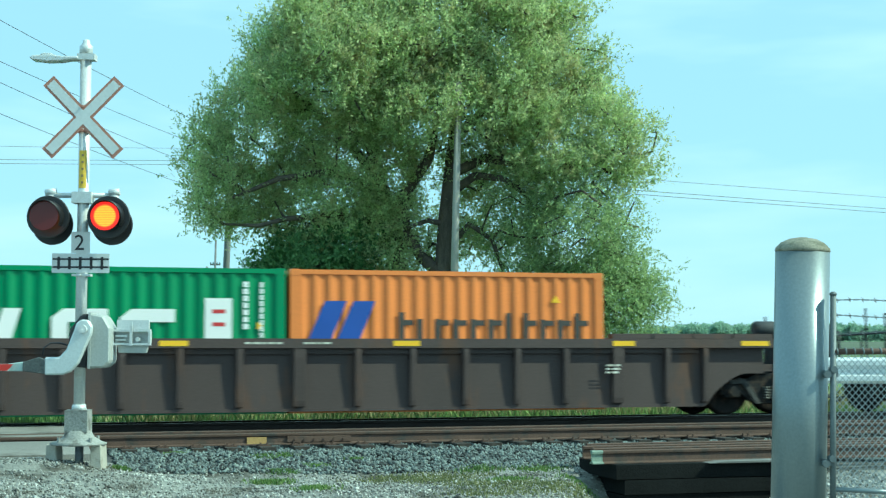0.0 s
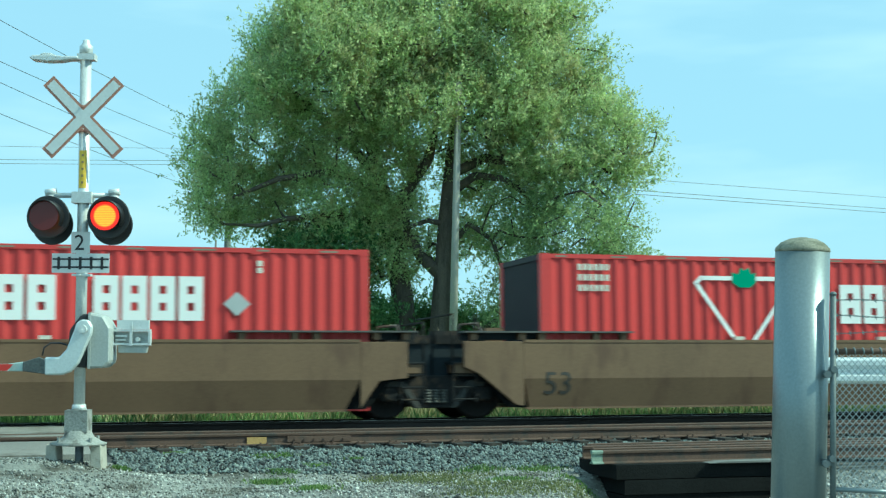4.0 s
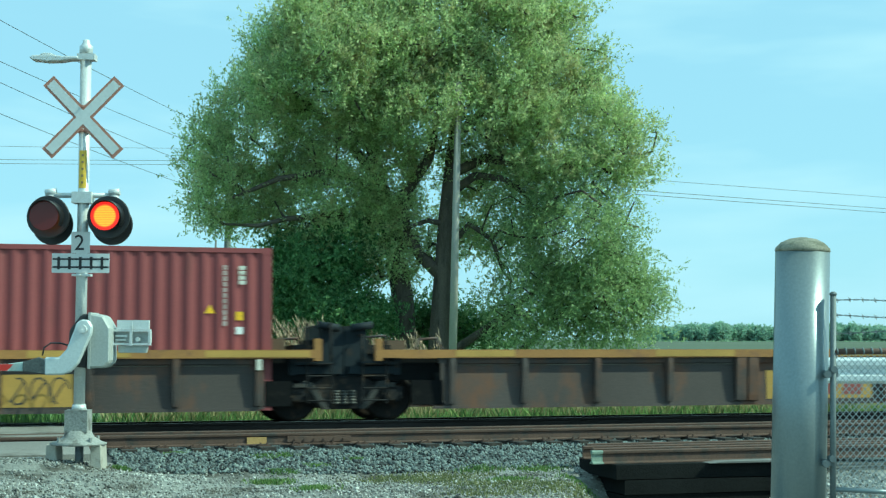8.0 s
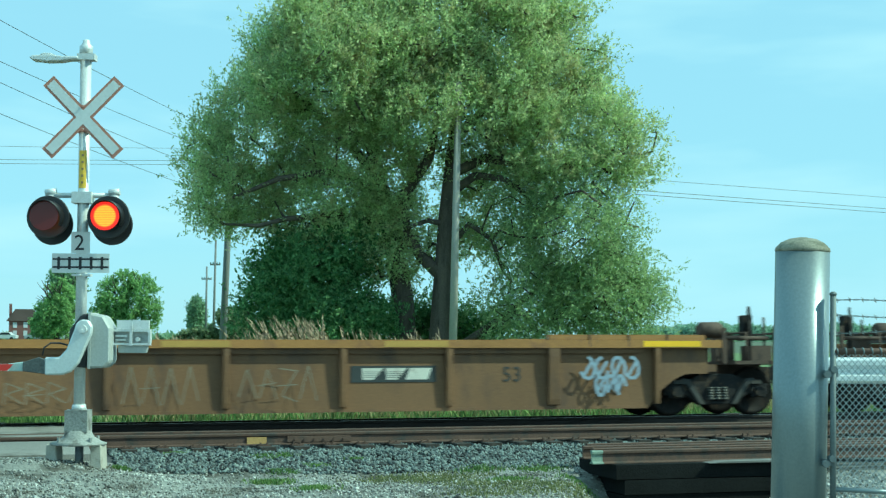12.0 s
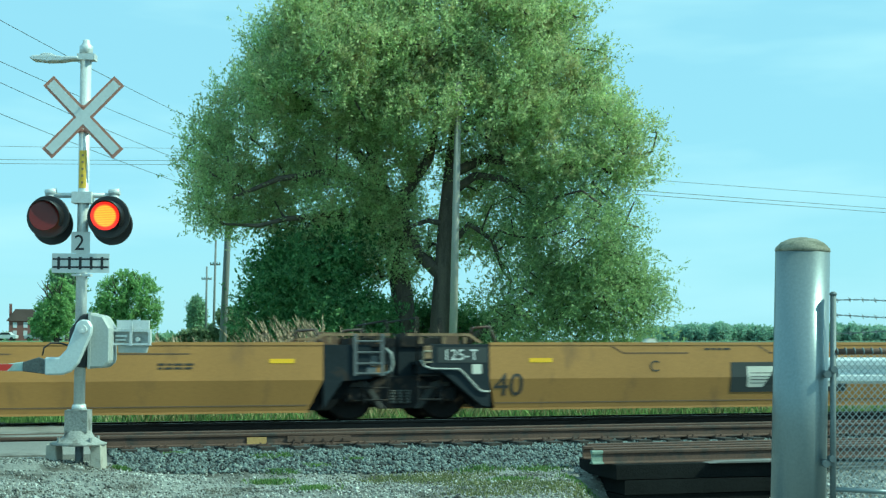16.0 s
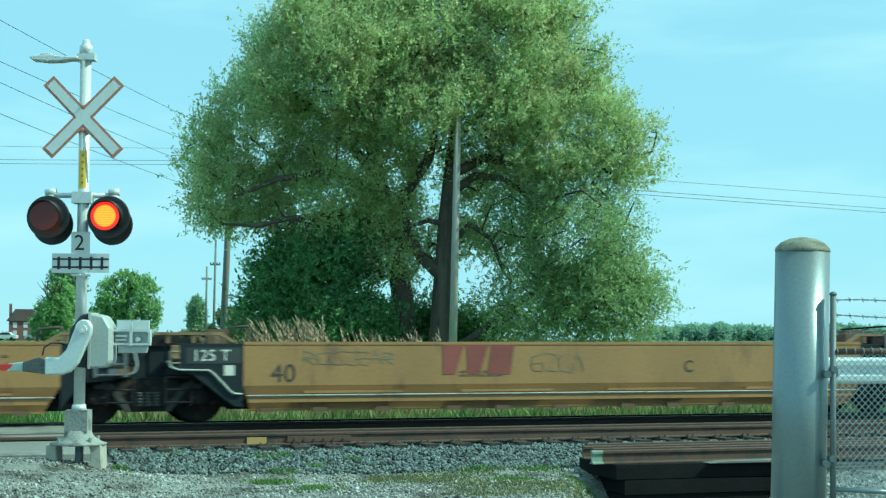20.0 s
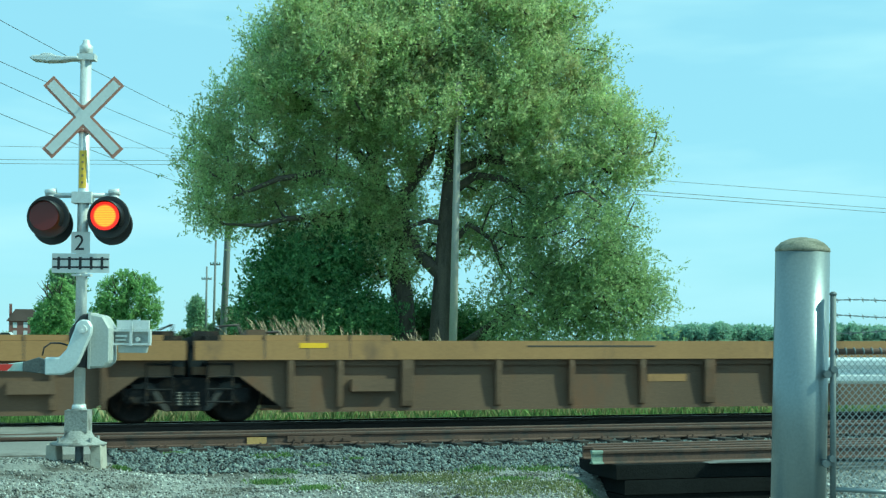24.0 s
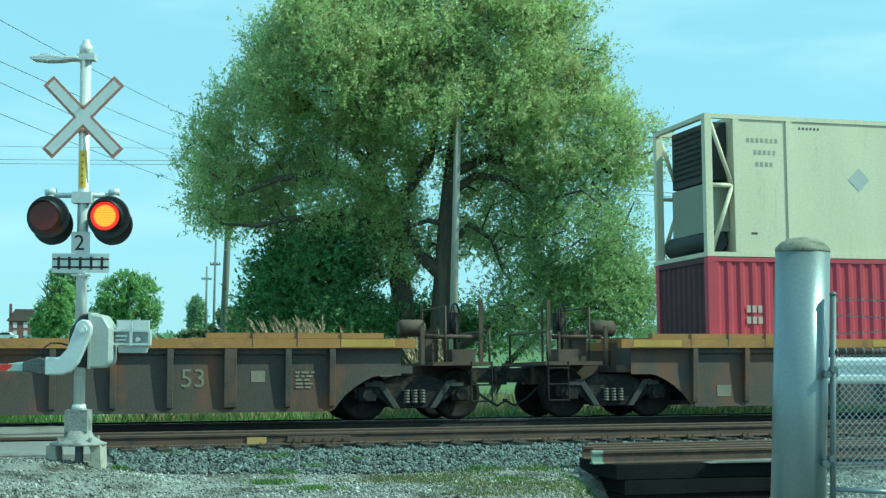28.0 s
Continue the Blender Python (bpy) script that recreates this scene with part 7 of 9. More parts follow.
    CARS["N"] = ribbed_car(629.2, 19.45, RIB_M, WIDE_M, 1.47, 1.30, 0.20, "umber", "amber", "end", "end", "dark brown ribbed well car under two stacked containers", [(0.7, 3.9), (15.6, 18.8)], seed=93)


GREEN_BOX = mat("green_container_paint", (0.02, 0.21, 0.075), 0.5, 0, 0.12, 3, 30, 0.05, (0.02, 0.13, 0.06), 0.2, 4.0)
EVER_BOX = mat("bright_green_container_paint", (0.015, 0.30, 0.085), 0.5, 0, 0.1, 3, 30, 0.05, (0.02, 0.2, 0.07), 0.2, 4.0)
ORANGE_BOX = mat("orange_container_paint", (0.68, 0.205, 0.042), 0.5, 0, 0.12, 3, 30, 0.05, (0.4, 0.15, 0.05), 0.22, 4.0)
RUST_BOX = mat("red_brown_container_paint", (0.225, 0.07, 0.068), 0.55, 0, 0.15, 3, 30, 0.05, (0.15, 0.055, 0.045), 0.28, 4.0)
WINE_BOX = mat("wine_red_container_paint", (0.22, 0.05, 0.052), 0.55, 0, 0.12, 3, 30, 0.05, (0.15, 0.045, 0.04), 0.25, 4.0)
RED_BOX = mat("red_container_paint", (0.50, 0.035, 0.035), 0.5, 0, 0.12, 3, 30, 0.05, (0.36, 0.06, 0.05), 0.25, 4.0)
CREAM_BOX = mat("cream_container_paint", (0.60, 0.56, 0.41), 0.6, 0, 0.16, 3, 30, 0.04, (0.40, 0.31, 0.2), 0.28, 5.0)
# container ends turned from the sun: their shade is put into this dark colour
SHADED_END = mat("grimy_dark_end_paint", (0.036, 0.030, 0.034), 0.7, 0, 0.3, 3, 30, 0.1, (0.022, 0.022, 0.026), 0.45, 3.0)
BOX_WHITE = mat("white_container_lettering", (0.80, 0.80, 0.78), 0.5, 0, 0.06)


BOXES = {}


def containers():
    def put(key, *a, **k):
        BOXES[key] = container(*a, **k)
    put("green", 4.60 - 6.058, 6.058, 0.14, 2.591, GREEN_BOX, "dark green corrugated short container with white lettering")
    put("orange", 4.69, 6.058, 0.14, 2.591, ORANGE_BOX, "orange corrugated short container with blue and black markings")
    put("b1", 22.3, 12.192, 0.17, 2.896, RUST_BOX, end_material=SHADED_END, label="red-brown corrugated container in a grey well car")
    put("b2", 42.0, 12.192, 0.17, 2.896, RUST_BOX, end_material=SHADED_END, label="red-brown corrugated container with a white panel")
    put("b3", 61.63, 12.192, 0.17, 2.896, RUST_BOX, end_material=SHADED_END, label="red-brown corrugated container with upright white lettering")
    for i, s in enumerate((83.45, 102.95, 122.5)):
        put("c%d" % (i + 1), s, 16.15, 0.17, 2.93, RED_BOX, end_material=SHADED_END, label="long red corrugated container with broad white letters", castings=(0.0, 1.97, 14.0, 15.97))
    put("d3", 177.6, 12.192, 0.2, 2.896, WINE_BOX, end_material=SHADED_END, label="wine-red corrugated container with a small blue badge")
    put("d5", 208.63, 12.192, 0.2, 2.896, EVER_BOX, end_material=SHADED_END, label="bright green corrugated container with broad white letters")
    # the rose container's end is darkened in its colour for shade as well
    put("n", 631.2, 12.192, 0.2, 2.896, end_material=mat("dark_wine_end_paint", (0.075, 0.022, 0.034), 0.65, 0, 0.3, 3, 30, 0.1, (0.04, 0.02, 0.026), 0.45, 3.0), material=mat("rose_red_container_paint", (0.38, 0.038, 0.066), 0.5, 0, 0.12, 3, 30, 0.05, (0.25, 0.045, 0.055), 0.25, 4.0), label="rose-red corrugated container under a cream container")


train()
containers()


# ---- markings on cars and containers ----
SIGN_GREEN = mat("dark_green_sign_paint", (0.055, 0.075, 0.065), 0.6, 0, 0.3, 5, 40, 0.1)
FADED_RED = mat("faded_red_sign_paint", (0.22, 0.06, 0.05), 0.7, 0, 0.3, 5, 40, 0.1)
OCHRE_PANEL = mat("ochre_panel_paint", (0.42, 0.26, 0.06), 0.65, 0, 0.25, 5, 40, 0.1)
NAVY = mat("blue_badge_paint", (0.02, 0.07, 0.34), 0.5, 0, 0.1)
LEAF_GREEN = mat("green_badge_paint", (0.01, 0.27, 0.14), 0.5, 0, 0.1)
DULL_PAINT = mat("dull_worn_paint", (0.22, 0.20, 0.15), 0.8, 0, 0.35, 6, 40, 0.1)
FADED_PRINT = mat("faded_pale_print", (0.42, 0.34, 0.31), 0.7, 0, 0.35, 8, 50, 0.05)
STEEL_BADGE = mat("silver_badge", (0.45, 0.46, 0.45), 0.4, 0.3, 0.1)


def strip(key, x0, x1, z0, z1, material=YELLOW_TAPE, name="reflector", y=-HALF - 0.004):
    plate(CARS[key], x0, x1, z0, z1, material, y, name)


def number_sign(key, x0, x1, z0, z1, panel=SIGN_GREEN, ink=WHITE_INK, split=0.36, y=-HALF):
    """A dark sign panel with bars for the mark and the number."""
    car = CARS[key]
    if panel:
        plate(car, x0, x1, z0, z1, panel, y - 0.004, "sign_panel")
    w, h = x1 - x0, z1 - z0
    if panel:
        x0, w, z0, h = x0 + w * 0.05, w * 0.88, z0 + h * 0.18, h * 0.64
    bars(w * split, h, 4, ink, car, x0, z0, y - 0.009, "mark_bars")
    bars(w * (0.96 - split), h, 6, ink, car, x0 + w * (split + 0.06), z0, y - 0.009, "number_bars")


def logo(key, x0, x1, z0, z1, panel=BLACK_PANEL, ink=CREAM_PATCH, y=-HALF, slots=True):
    """A company mark as three slanted plain shapes on a panel."""
    car = CARS[key]
    if panel:
        plate(car, x0, x1, z0, z1, panel, y - 0.004, "logo_panel")
    w, h = x1 - x0, z1 - z0
    a, b = (z0 + h * 0.16, z1 - h * 0.14) if panel else (z0, z1)
    h2, sl = b - a, w * 0.05
    at_x = lambda f, z: x0 + w * f + sl * (z - a) / h2
    outlines = []
    for f, top, foot in ((0.08, 0.25, 0.13), (0.355, 0.25, 0.13), (0.64, 0.26, 0.26)):
        inset = (top - foot) / 2
        outlines.append([(at_x(f + inset, a), a), (at_x(f + inset + foot, a), a), (at_x(f + top, b), b), (at_x(f, b), b)])
    for pts in outlines:
        bm = bmesh.new()
        prism(bm, pts, y - 0.010, y - 0.007)
        part("logo_shape", bm, ink, car)
    if panel and slots:
        for k in range(4):
            bm = bmesh.new()
            zz = a + (b - a) * (0.18 + 0.16 * k)
            box(bm, x0 + w * 0.16, x0 + w * 0.62, y - 0.0125, y - 0.0115, zz, zz + h * 0.025)
            part("logo_line", bm, panel, car)


def small_print(key, x, z, rows, w, material, y=-HALF, h=0.035):
    bm = bmesh.new()
    rng = random.Random(int(x * 100) + rows)
    for k in range(rows):
        a = x
        while a < x + w * rng.uniform(0.75, 1.0):
            b = a + rng.uniform(0.06, 0.16)
            box(bm, a, b, y - 0.0075, y - 0.0045, z - k * h * 1.9, z - k * h * 1.9 + h)
            a = b + 0.035
    part("small_print", bm, material, CARS[key] if isinstance(key, str) else key)


def window_box(key, x0, x1, z0, z1):
    """A raised equipment box with a pale grid."""
    bm = bmesh.new()
    box(bm, x0, x1, -HALF - 0.07, -HALF, z0, z1)
    b = part("equipment_box", bm, PAINTS[{"I": "yellow", "J": "ochre", "H": "tan_brown"}.get(key[0], "rust_brown")], CARS[key], bevel=0.01)
    bm = bmesh.new()
    y = -HALF - 0.074
    u, v = (x1 - x0), (z1 - z0)
    for f in (0.2, 0.5, 0.78):
        box(bm, x0 + u * f, x0 + u * f + 0.03, y, y + 0.003, z0 + v * 0.2, z1 - v * 0.25)
    for f in (0.2, 0.45, 0.72):
        box(bm, x0 + u * 0.2, x0 + u * 0.82, y - 0.0035, y - 0.0005, z0 + v * f, z0 + v * f + 0.03)
    part("grid", bm, DULL_PAINT, b)


def loops(key, x0, x1, z0, z1, material, seed, n=5, w=0.03):
    """Large sprayed loops, upright and round-topped."""
    rng = random.Random(seed)
    bm = bmesh.new()
    st = (x1 - x0) / n
    for i in range(n):
        a, b = x0 + i * st + 0.03, x0 + (i + 1) * st - 0.03
        r = (b - a) / 2
        top = z1 - rng.uniform(0, 0.12) - r
        pts = [(a, z0 + rng.uniform(0, 0.2))] + [(a + r - r * math.cos(t * math.pi / 8), top + r * math.sin(t * math.pi / 8)) for t in range(9)] + [(b, z0 + rng.uniform(0, 0.35))]
        ribbon(bm, pts, w, -HALF - 0.008)
        ribbon(bm, [(a + st * 0.3, z0 + 0.05), (a + st * 0.32, (z0 + z1) / 2), (b - st * 0.2, (z0 + z1) / 2 + 0.08)], w, -HALF - 0.008)
    part("graffiti_loops", bm, material, CARS[key], "sprayed pale loops")


def thin_letters(car, x0, x1, z0, z1, seed, n, w=0.04, material=None):
    """Thin sprayed strokes, angular and crossing, without meaning."""
    rng = random.Random(seed)
    st = (x1 - x0) / n
    h = z1 - z0
    for i in range(n):
        a, b = x0 + i * st, x0 + (i + 0.86) * st
        kind = rng.randrange(4)
        j = lambda: rng.uniform(-0.08, 0.08) * h
        if kind == 0:
            pts = [(a, z0 + j()), ((a + b) / 2, z1 + j()), (b, z0 + j())]
        elif kind == 1:
            pts = [(b, z1 + j()), (a, z1 - h * 0.2), (a + st * 0.1, z0 + h * 0.1), (b, z0 + j()), (b, z0 + h * 0.45)]
        elif kind == 2:
            pts = [(a, z0 + j()), (a + st * 0.08, z1 + j()), (b, z1 - h * 0.25), (a + st * 0.1, z0 + h * 0.5), (b, z0 + j())]
        else:
            pts = [(a, z1 + j()), (b, z1 - h * 0.1), (a + st * 0.1, z0 + h * 0.1), (b, z0 + j())]
        bm = bmesh.new()
        ribbon(bm, pts, w, -HALF - 0.008)
        if rng.random() > 0.5:
            ribbon(bm, [(a - st * 0.1, z0 + h * 0.42), (b, z0 + h * 0.52 + j())], w * 0.8, -HALF - 0.008)
        part("sprayed_stroke", bm, material or SILVER_SPRAY, car, "thin pale sprayed stroke")


def soft_patch(car, cx, cz, rx, rz, seed, material, name="graffiti_patch", y=0.006, rough=0.1, label=""):
    bm = bmesh.new()
    prism(bm, blob(cx, cz, rx, rz, random.Random(seed), 26, rough), -HALF - y, -HALF - y + 0.002)
    part(name, bm, material, car, label)


def cream_mural(car, x):
    """A broad cream patch with dark door-like arches."""
    P = lambda *q: [(x + a, z) for a, z in q]
    y = -HALF - 0.006
    shape(car, P((1.85, 0.14), (2.45, 0.52), (2.5, 0.88), (2.78, 1.41), (5.62, 1.41), (5.88, 1.12), (6.2, 0.96), (6.7, 0.68), (7.12, 0.15)), CREAM_SPRAY, y, "graffiti", "broad cream sprayed graffiti with dark arches")
    dark = mat("grey_green_spray_paint", (0.075, 0.085, 0.075), 0.6, 0, 0.4, 5, 30, 0)
    violet = mat("dusky_spray_paint", (0.10, 0.095, 0.115), 0.6, 0, 0.4, 5, 30, 0)
    for pts, w, m in ((P((3.02, 1.41), (3.02, 0.32)), 0.24, violet), (P((3.52, 0.16), (3.52, 1.06), (3.84, 1.10), (3.86, 0.82)), 0.13, dark), (P((4.28, 1.42), (4.28, 0.22)), 0.15, dark),
                      (P((4.70, 0.16), (4.72, 1.06), (5.40, 1.08)), 0.13, dark), (P((5.66, 1.36), (5.6, 0.8), (5.72, 0.5)), 0.04, dark)):
        bm = bmesh.new()
        ribbon(bm, pts, w, y - 0.004)
        part("graffiti_stroke", bm, m, car)
    shape(car, P((3.62, 0.16), (3.64, 0.62), (3.76, 0.74), (3.9, 0.7), (3.92, 0.16)), dark, y - 0.005, "graffiti_patch")
    shape(car, P((4.82, 0.2), (4.88, 0.66), (5.02, 0.74), (5.3, 0.62), (5.48, 0.2)), dark, y - 0.005, "graffiti_patch")
    soft_patch(car, x + 6.08, 0.52, 0.34, 0.22, 4, dark, y=0.011)
    soft_patch(car, x + 6.05, 0.54, 0.2, 0.12, 6, mat("pale_green_grey_spray", (0.17, 0.18, 0.13), 0.6), y=0.014)
    bm = bmesh.new()
    ribbon(bm, P((5.66, 1.34), (5.95, 1.08), (6.35, 0.93), (6.8, 0.62), (7.05, 0.2)), 0.05, y - 0.006)
    part("graffiti_outline", bm, CREAM_SPRAY, car)
    thin_letters(car, x + 5.9, x + 6.55, 1.0, 1.24, 9, 3, 0.035, CREAM_SPRAY)
    soft_patch(car, x + 1.75, 0.72, 0.5, 0.26, 3, mat("olive_spray_paint", (0.20, 0.22, 0.09), 0.6, 0, 0.4, 4, 30, 0), y=0.007)


def pale_mural(car, x):
    """Pale green rounded letters-like forms with thick black outlines."""
    y = -HALF - 0.006
    shape(car, [(x, 0.2), (x + 0.3, 1.1), (x + 0.9, 1.41), (x + 4.4, 1.41), (x + 5.2, 1.05), (x + 5.0, 0.5), (x + 4.2, 0.16), (x + 0.8, 0.16)], GREEN_SPRAY, y, "graffiti", "pale green sprayed graffiti with thick black strokes")
    for cx, cz, rx, rz, sd in ((0.85, 0.85, 0.55, 0.5, 1), (1.95, 0.7, 0.5, 0.46, 2), (2.95, 0.9, 0.5, 0.46, 3), (4.1, 0.75, 0.6, 0.5, 4)):
        soft_patch(car, x + cx, cz, rx, rz, sd, SILVER_SPRAY, y=0.010, rough=0.16)
    bm = bmesh.new()
    for pts in (((0.2, 0.35), (0.35, 1.0), (0.9, 1.36), (1.4, 1.1), (1.2, 0.6), (0.7, 0.3), (0.25, 0.3)), ((1.5, 1.38), (1.35, 0.9), (1.6, 0.35), (2.2, 0.22), (2.5, 0.7), (2.1, 1.05), (1.7, 0.95)), ((2.5, 1.35), (2.65, 0.5), (3.0, 0.25)), ((3.4, 1.38), (3.1, 1.0), (3.3, 0.5), (2.8, 0.75)),
                ((3.5, 0.25), (3.7, 1.1), (4.3, 1.34), (4.75, 0.95), (4.5, 0.4), (3.9, 0.22)), ((3.95, 0.85), (4.25, 0.95), (4.35, 0.65), (4.05, 0.55), (3.95, 0.85))):
        ribbon(bm, [(x + a, z) for a, z in pts], 0.075, y - 0.009)
    tagged(part("graffiti_outline", bm, BLACK_SPRAY, car), kind="stuff")


def tall_mural(car):
    """Pale swirls with dark curved outlines between blue clouds."""
    y = -HALF - 0.006
    for cx, cz, rx, rz, sd in ((9.9, 1.16, 0.45, 0.14, 1), (10.35, 0.62, 0.5, 0.42, 2), (13.9, 1.08, 0.75, 0.34, 3), (14.4, 1.0, 0.7, 0.26, 4), (13.9, 0.62, 0.6, 0.34, 5)):
        soft_patch(car, cx, cz, rx, rz, sd, BLUE_SPRAY, "graffiti_halo", 0.0055 + sd * 0.0004, 0.14, "blue sprayed cloud")
    rose = mat("rose_grey_spray_paint", (0.34, 0.30, 0.30), 0.6, 0, 0.4, 4, 20, 0.05, (0.20, 0.19, 0.19), 0.42)
    for cx, cz, rx, rz, sd, m in ((11.0, 0.95, 0.5, 0.42, 11, GREEN_SPRAY), (11.1, 0.5, 0.55, 0.26, 12, SILVER_SPRAY), (11.75, 0.85, 0.5, 0.52, 13, rose), (12.3, 0.8, 0.34, 0.54, 14, SILVER_SPRAY), (12.9, 0.9, 0.45, 0.46, 15, rose), (13.35, 0.62, 0.5, 0.36, 16, GREEN_SPRAY), (12.6, 0.42, 0.5, 0.18, 17, SILVER_SPRAY)):
        soft_patch(car, cx, cz, rx, rz, sd, m, "graffiti", 0.009 + 0.0004 * (sd - 10), 0.18, "pale sprayed swirls with dark outlines")
    rng = random.Random(77)
    dark = mat("wine_black_spray_paint", (0.05, 0.035, 0.035), 0.6, 0, 0.3, 5, 20, 0.05)
    for i in range(17):
        cx, cz = 10.75 + 0.17 * i + rng.uniform(-0.05, 0.05), rng.uniform(0.45, 1.2)
        a0, turn, r = rng.uniform(0, 6.28), rng.choice((-1, 1)), rng.uniform(0.16, 0.36)
        bm = bmesh.new()
        pts = [(cx + r * (1 - 0.05 * k) * math.cos(a0 + turn * 0.4 * k), min(1.42, max(0.22, cz + r * 1.25 * (1 - 0.05 * k) * math.sin(a0 + turn * 0.4 * k)))) for k in range(rng.randint(6, 10))]
        ribbon(bm, pts, rng.uniform(0.03, 0.07), y - 0.012)
        part("graffiti_outline", bm, dark, car)
    for k, (cx, cz, ln, wd, tilt) in enumerate(((10.95, 0.55, 0.42, 0.09, 25), (11.35, 0.95, 0.4, 0.1, 70), (11.75, 0.5, 0.4, 0.09, -65), (12.1, 0.95, 0.42, 0.08, 85), (12.5, 0.6, 0.45, 0.1, 60), (12.85, 1.0, 0.35, 0.09, -50), (13.2, 0.8, 0.42, 0.08, 75), (13.75, 0.5, 0.5, 0.11, 20))):
        a = radians(tilt)
        tear = [(ln * math.cos(i * math.pi / 9), wd * math.sin(i * math.pi / 9) * (1.2 - 0.6 * math.cos(i * math.pi / 9)) + 0.12 * ln * math.cos(i * math.pi / 9) ** 2) for i in range(18)]
        pts = [(cx + p * math.cos(a) - q * math.sin(a), min(1.42, max(0.21, cz + p * math.sin(a) + q * math.cos(a)))) for p, q in tear]
        shape(car, pts, dark, y - 0.013, "graffiti_patch")
        bm = bmesh.new()
        ribbon(bm, pts + pts[:1], 0.035, y - 0.016)
        part("graffiti_outline", bm, CREAM_SPRAY, car)
    for cx, cz, rx, rz, sd in ((11.6, 1.18, 0.16, 0.14, 31), (12.55, 1.2, 0.18, 0.13, 32), (13.0, 0.52, 0.3, 0.1, 33)):
        soft_patch(car, cx, cz, rx, rz, sd, dark, "graffiti_patch", 0.014, 0.1)


DECALS = ("graffiti", "scribble", "sprayed", "stencil", "painted", "logo", "small_print", "mark_bars", "number_bars", "sign_panel", "pale_line", "chalk", "lettering", "yellow_line")
FOLDS = {"B": (0.73, 0.20), "C": (0.73, 0.20), "H": (0.73, 0.20), "I": (0.73, 0.19), "J": (0.64, 0.23), "E": (0.82, 0.21)}


def fold_markings():
    """Bends the paint on smooth-sided cars inwards with the fold of their lower side."""
    for key, car in CARS.items():
        if key[0] not in FOLDS:
            continue
        crease, low = FOLDS[key[0]]
        for ob in list(car.children):
            if ob.type != "MESH" or not ob.name.startswith(DECALS):
                continue
            m = ob.matrix_basis
            zs = [(m @ v.co).z for v in ob.data.vertices]
            if not zs or min(zs) > crease:
                continue
            bm = bmesh.new()
            bm.from_mesh(ob.data)
            inv = m.inverted()
            if max(zs) > crease:
                bmesh.ops.bisect_plane(bm, geom=bm.verts[:] + bm.edges[:] + bm.faces[:], plane_co=inv @ Vector((0, 0, crease)), plane_no=(inv.to_3x3() @ Vector((0, 0, 1))).normalized())
            for v in bm.verts:
                p = m @ v.co
                if p.z < crease:
                    p.y += 0.14 * (crease - p.z) / (crease - low) - 0.001
                    v.co = inv @ p
            bm.to_mesh(ob.data)
            bm.free()


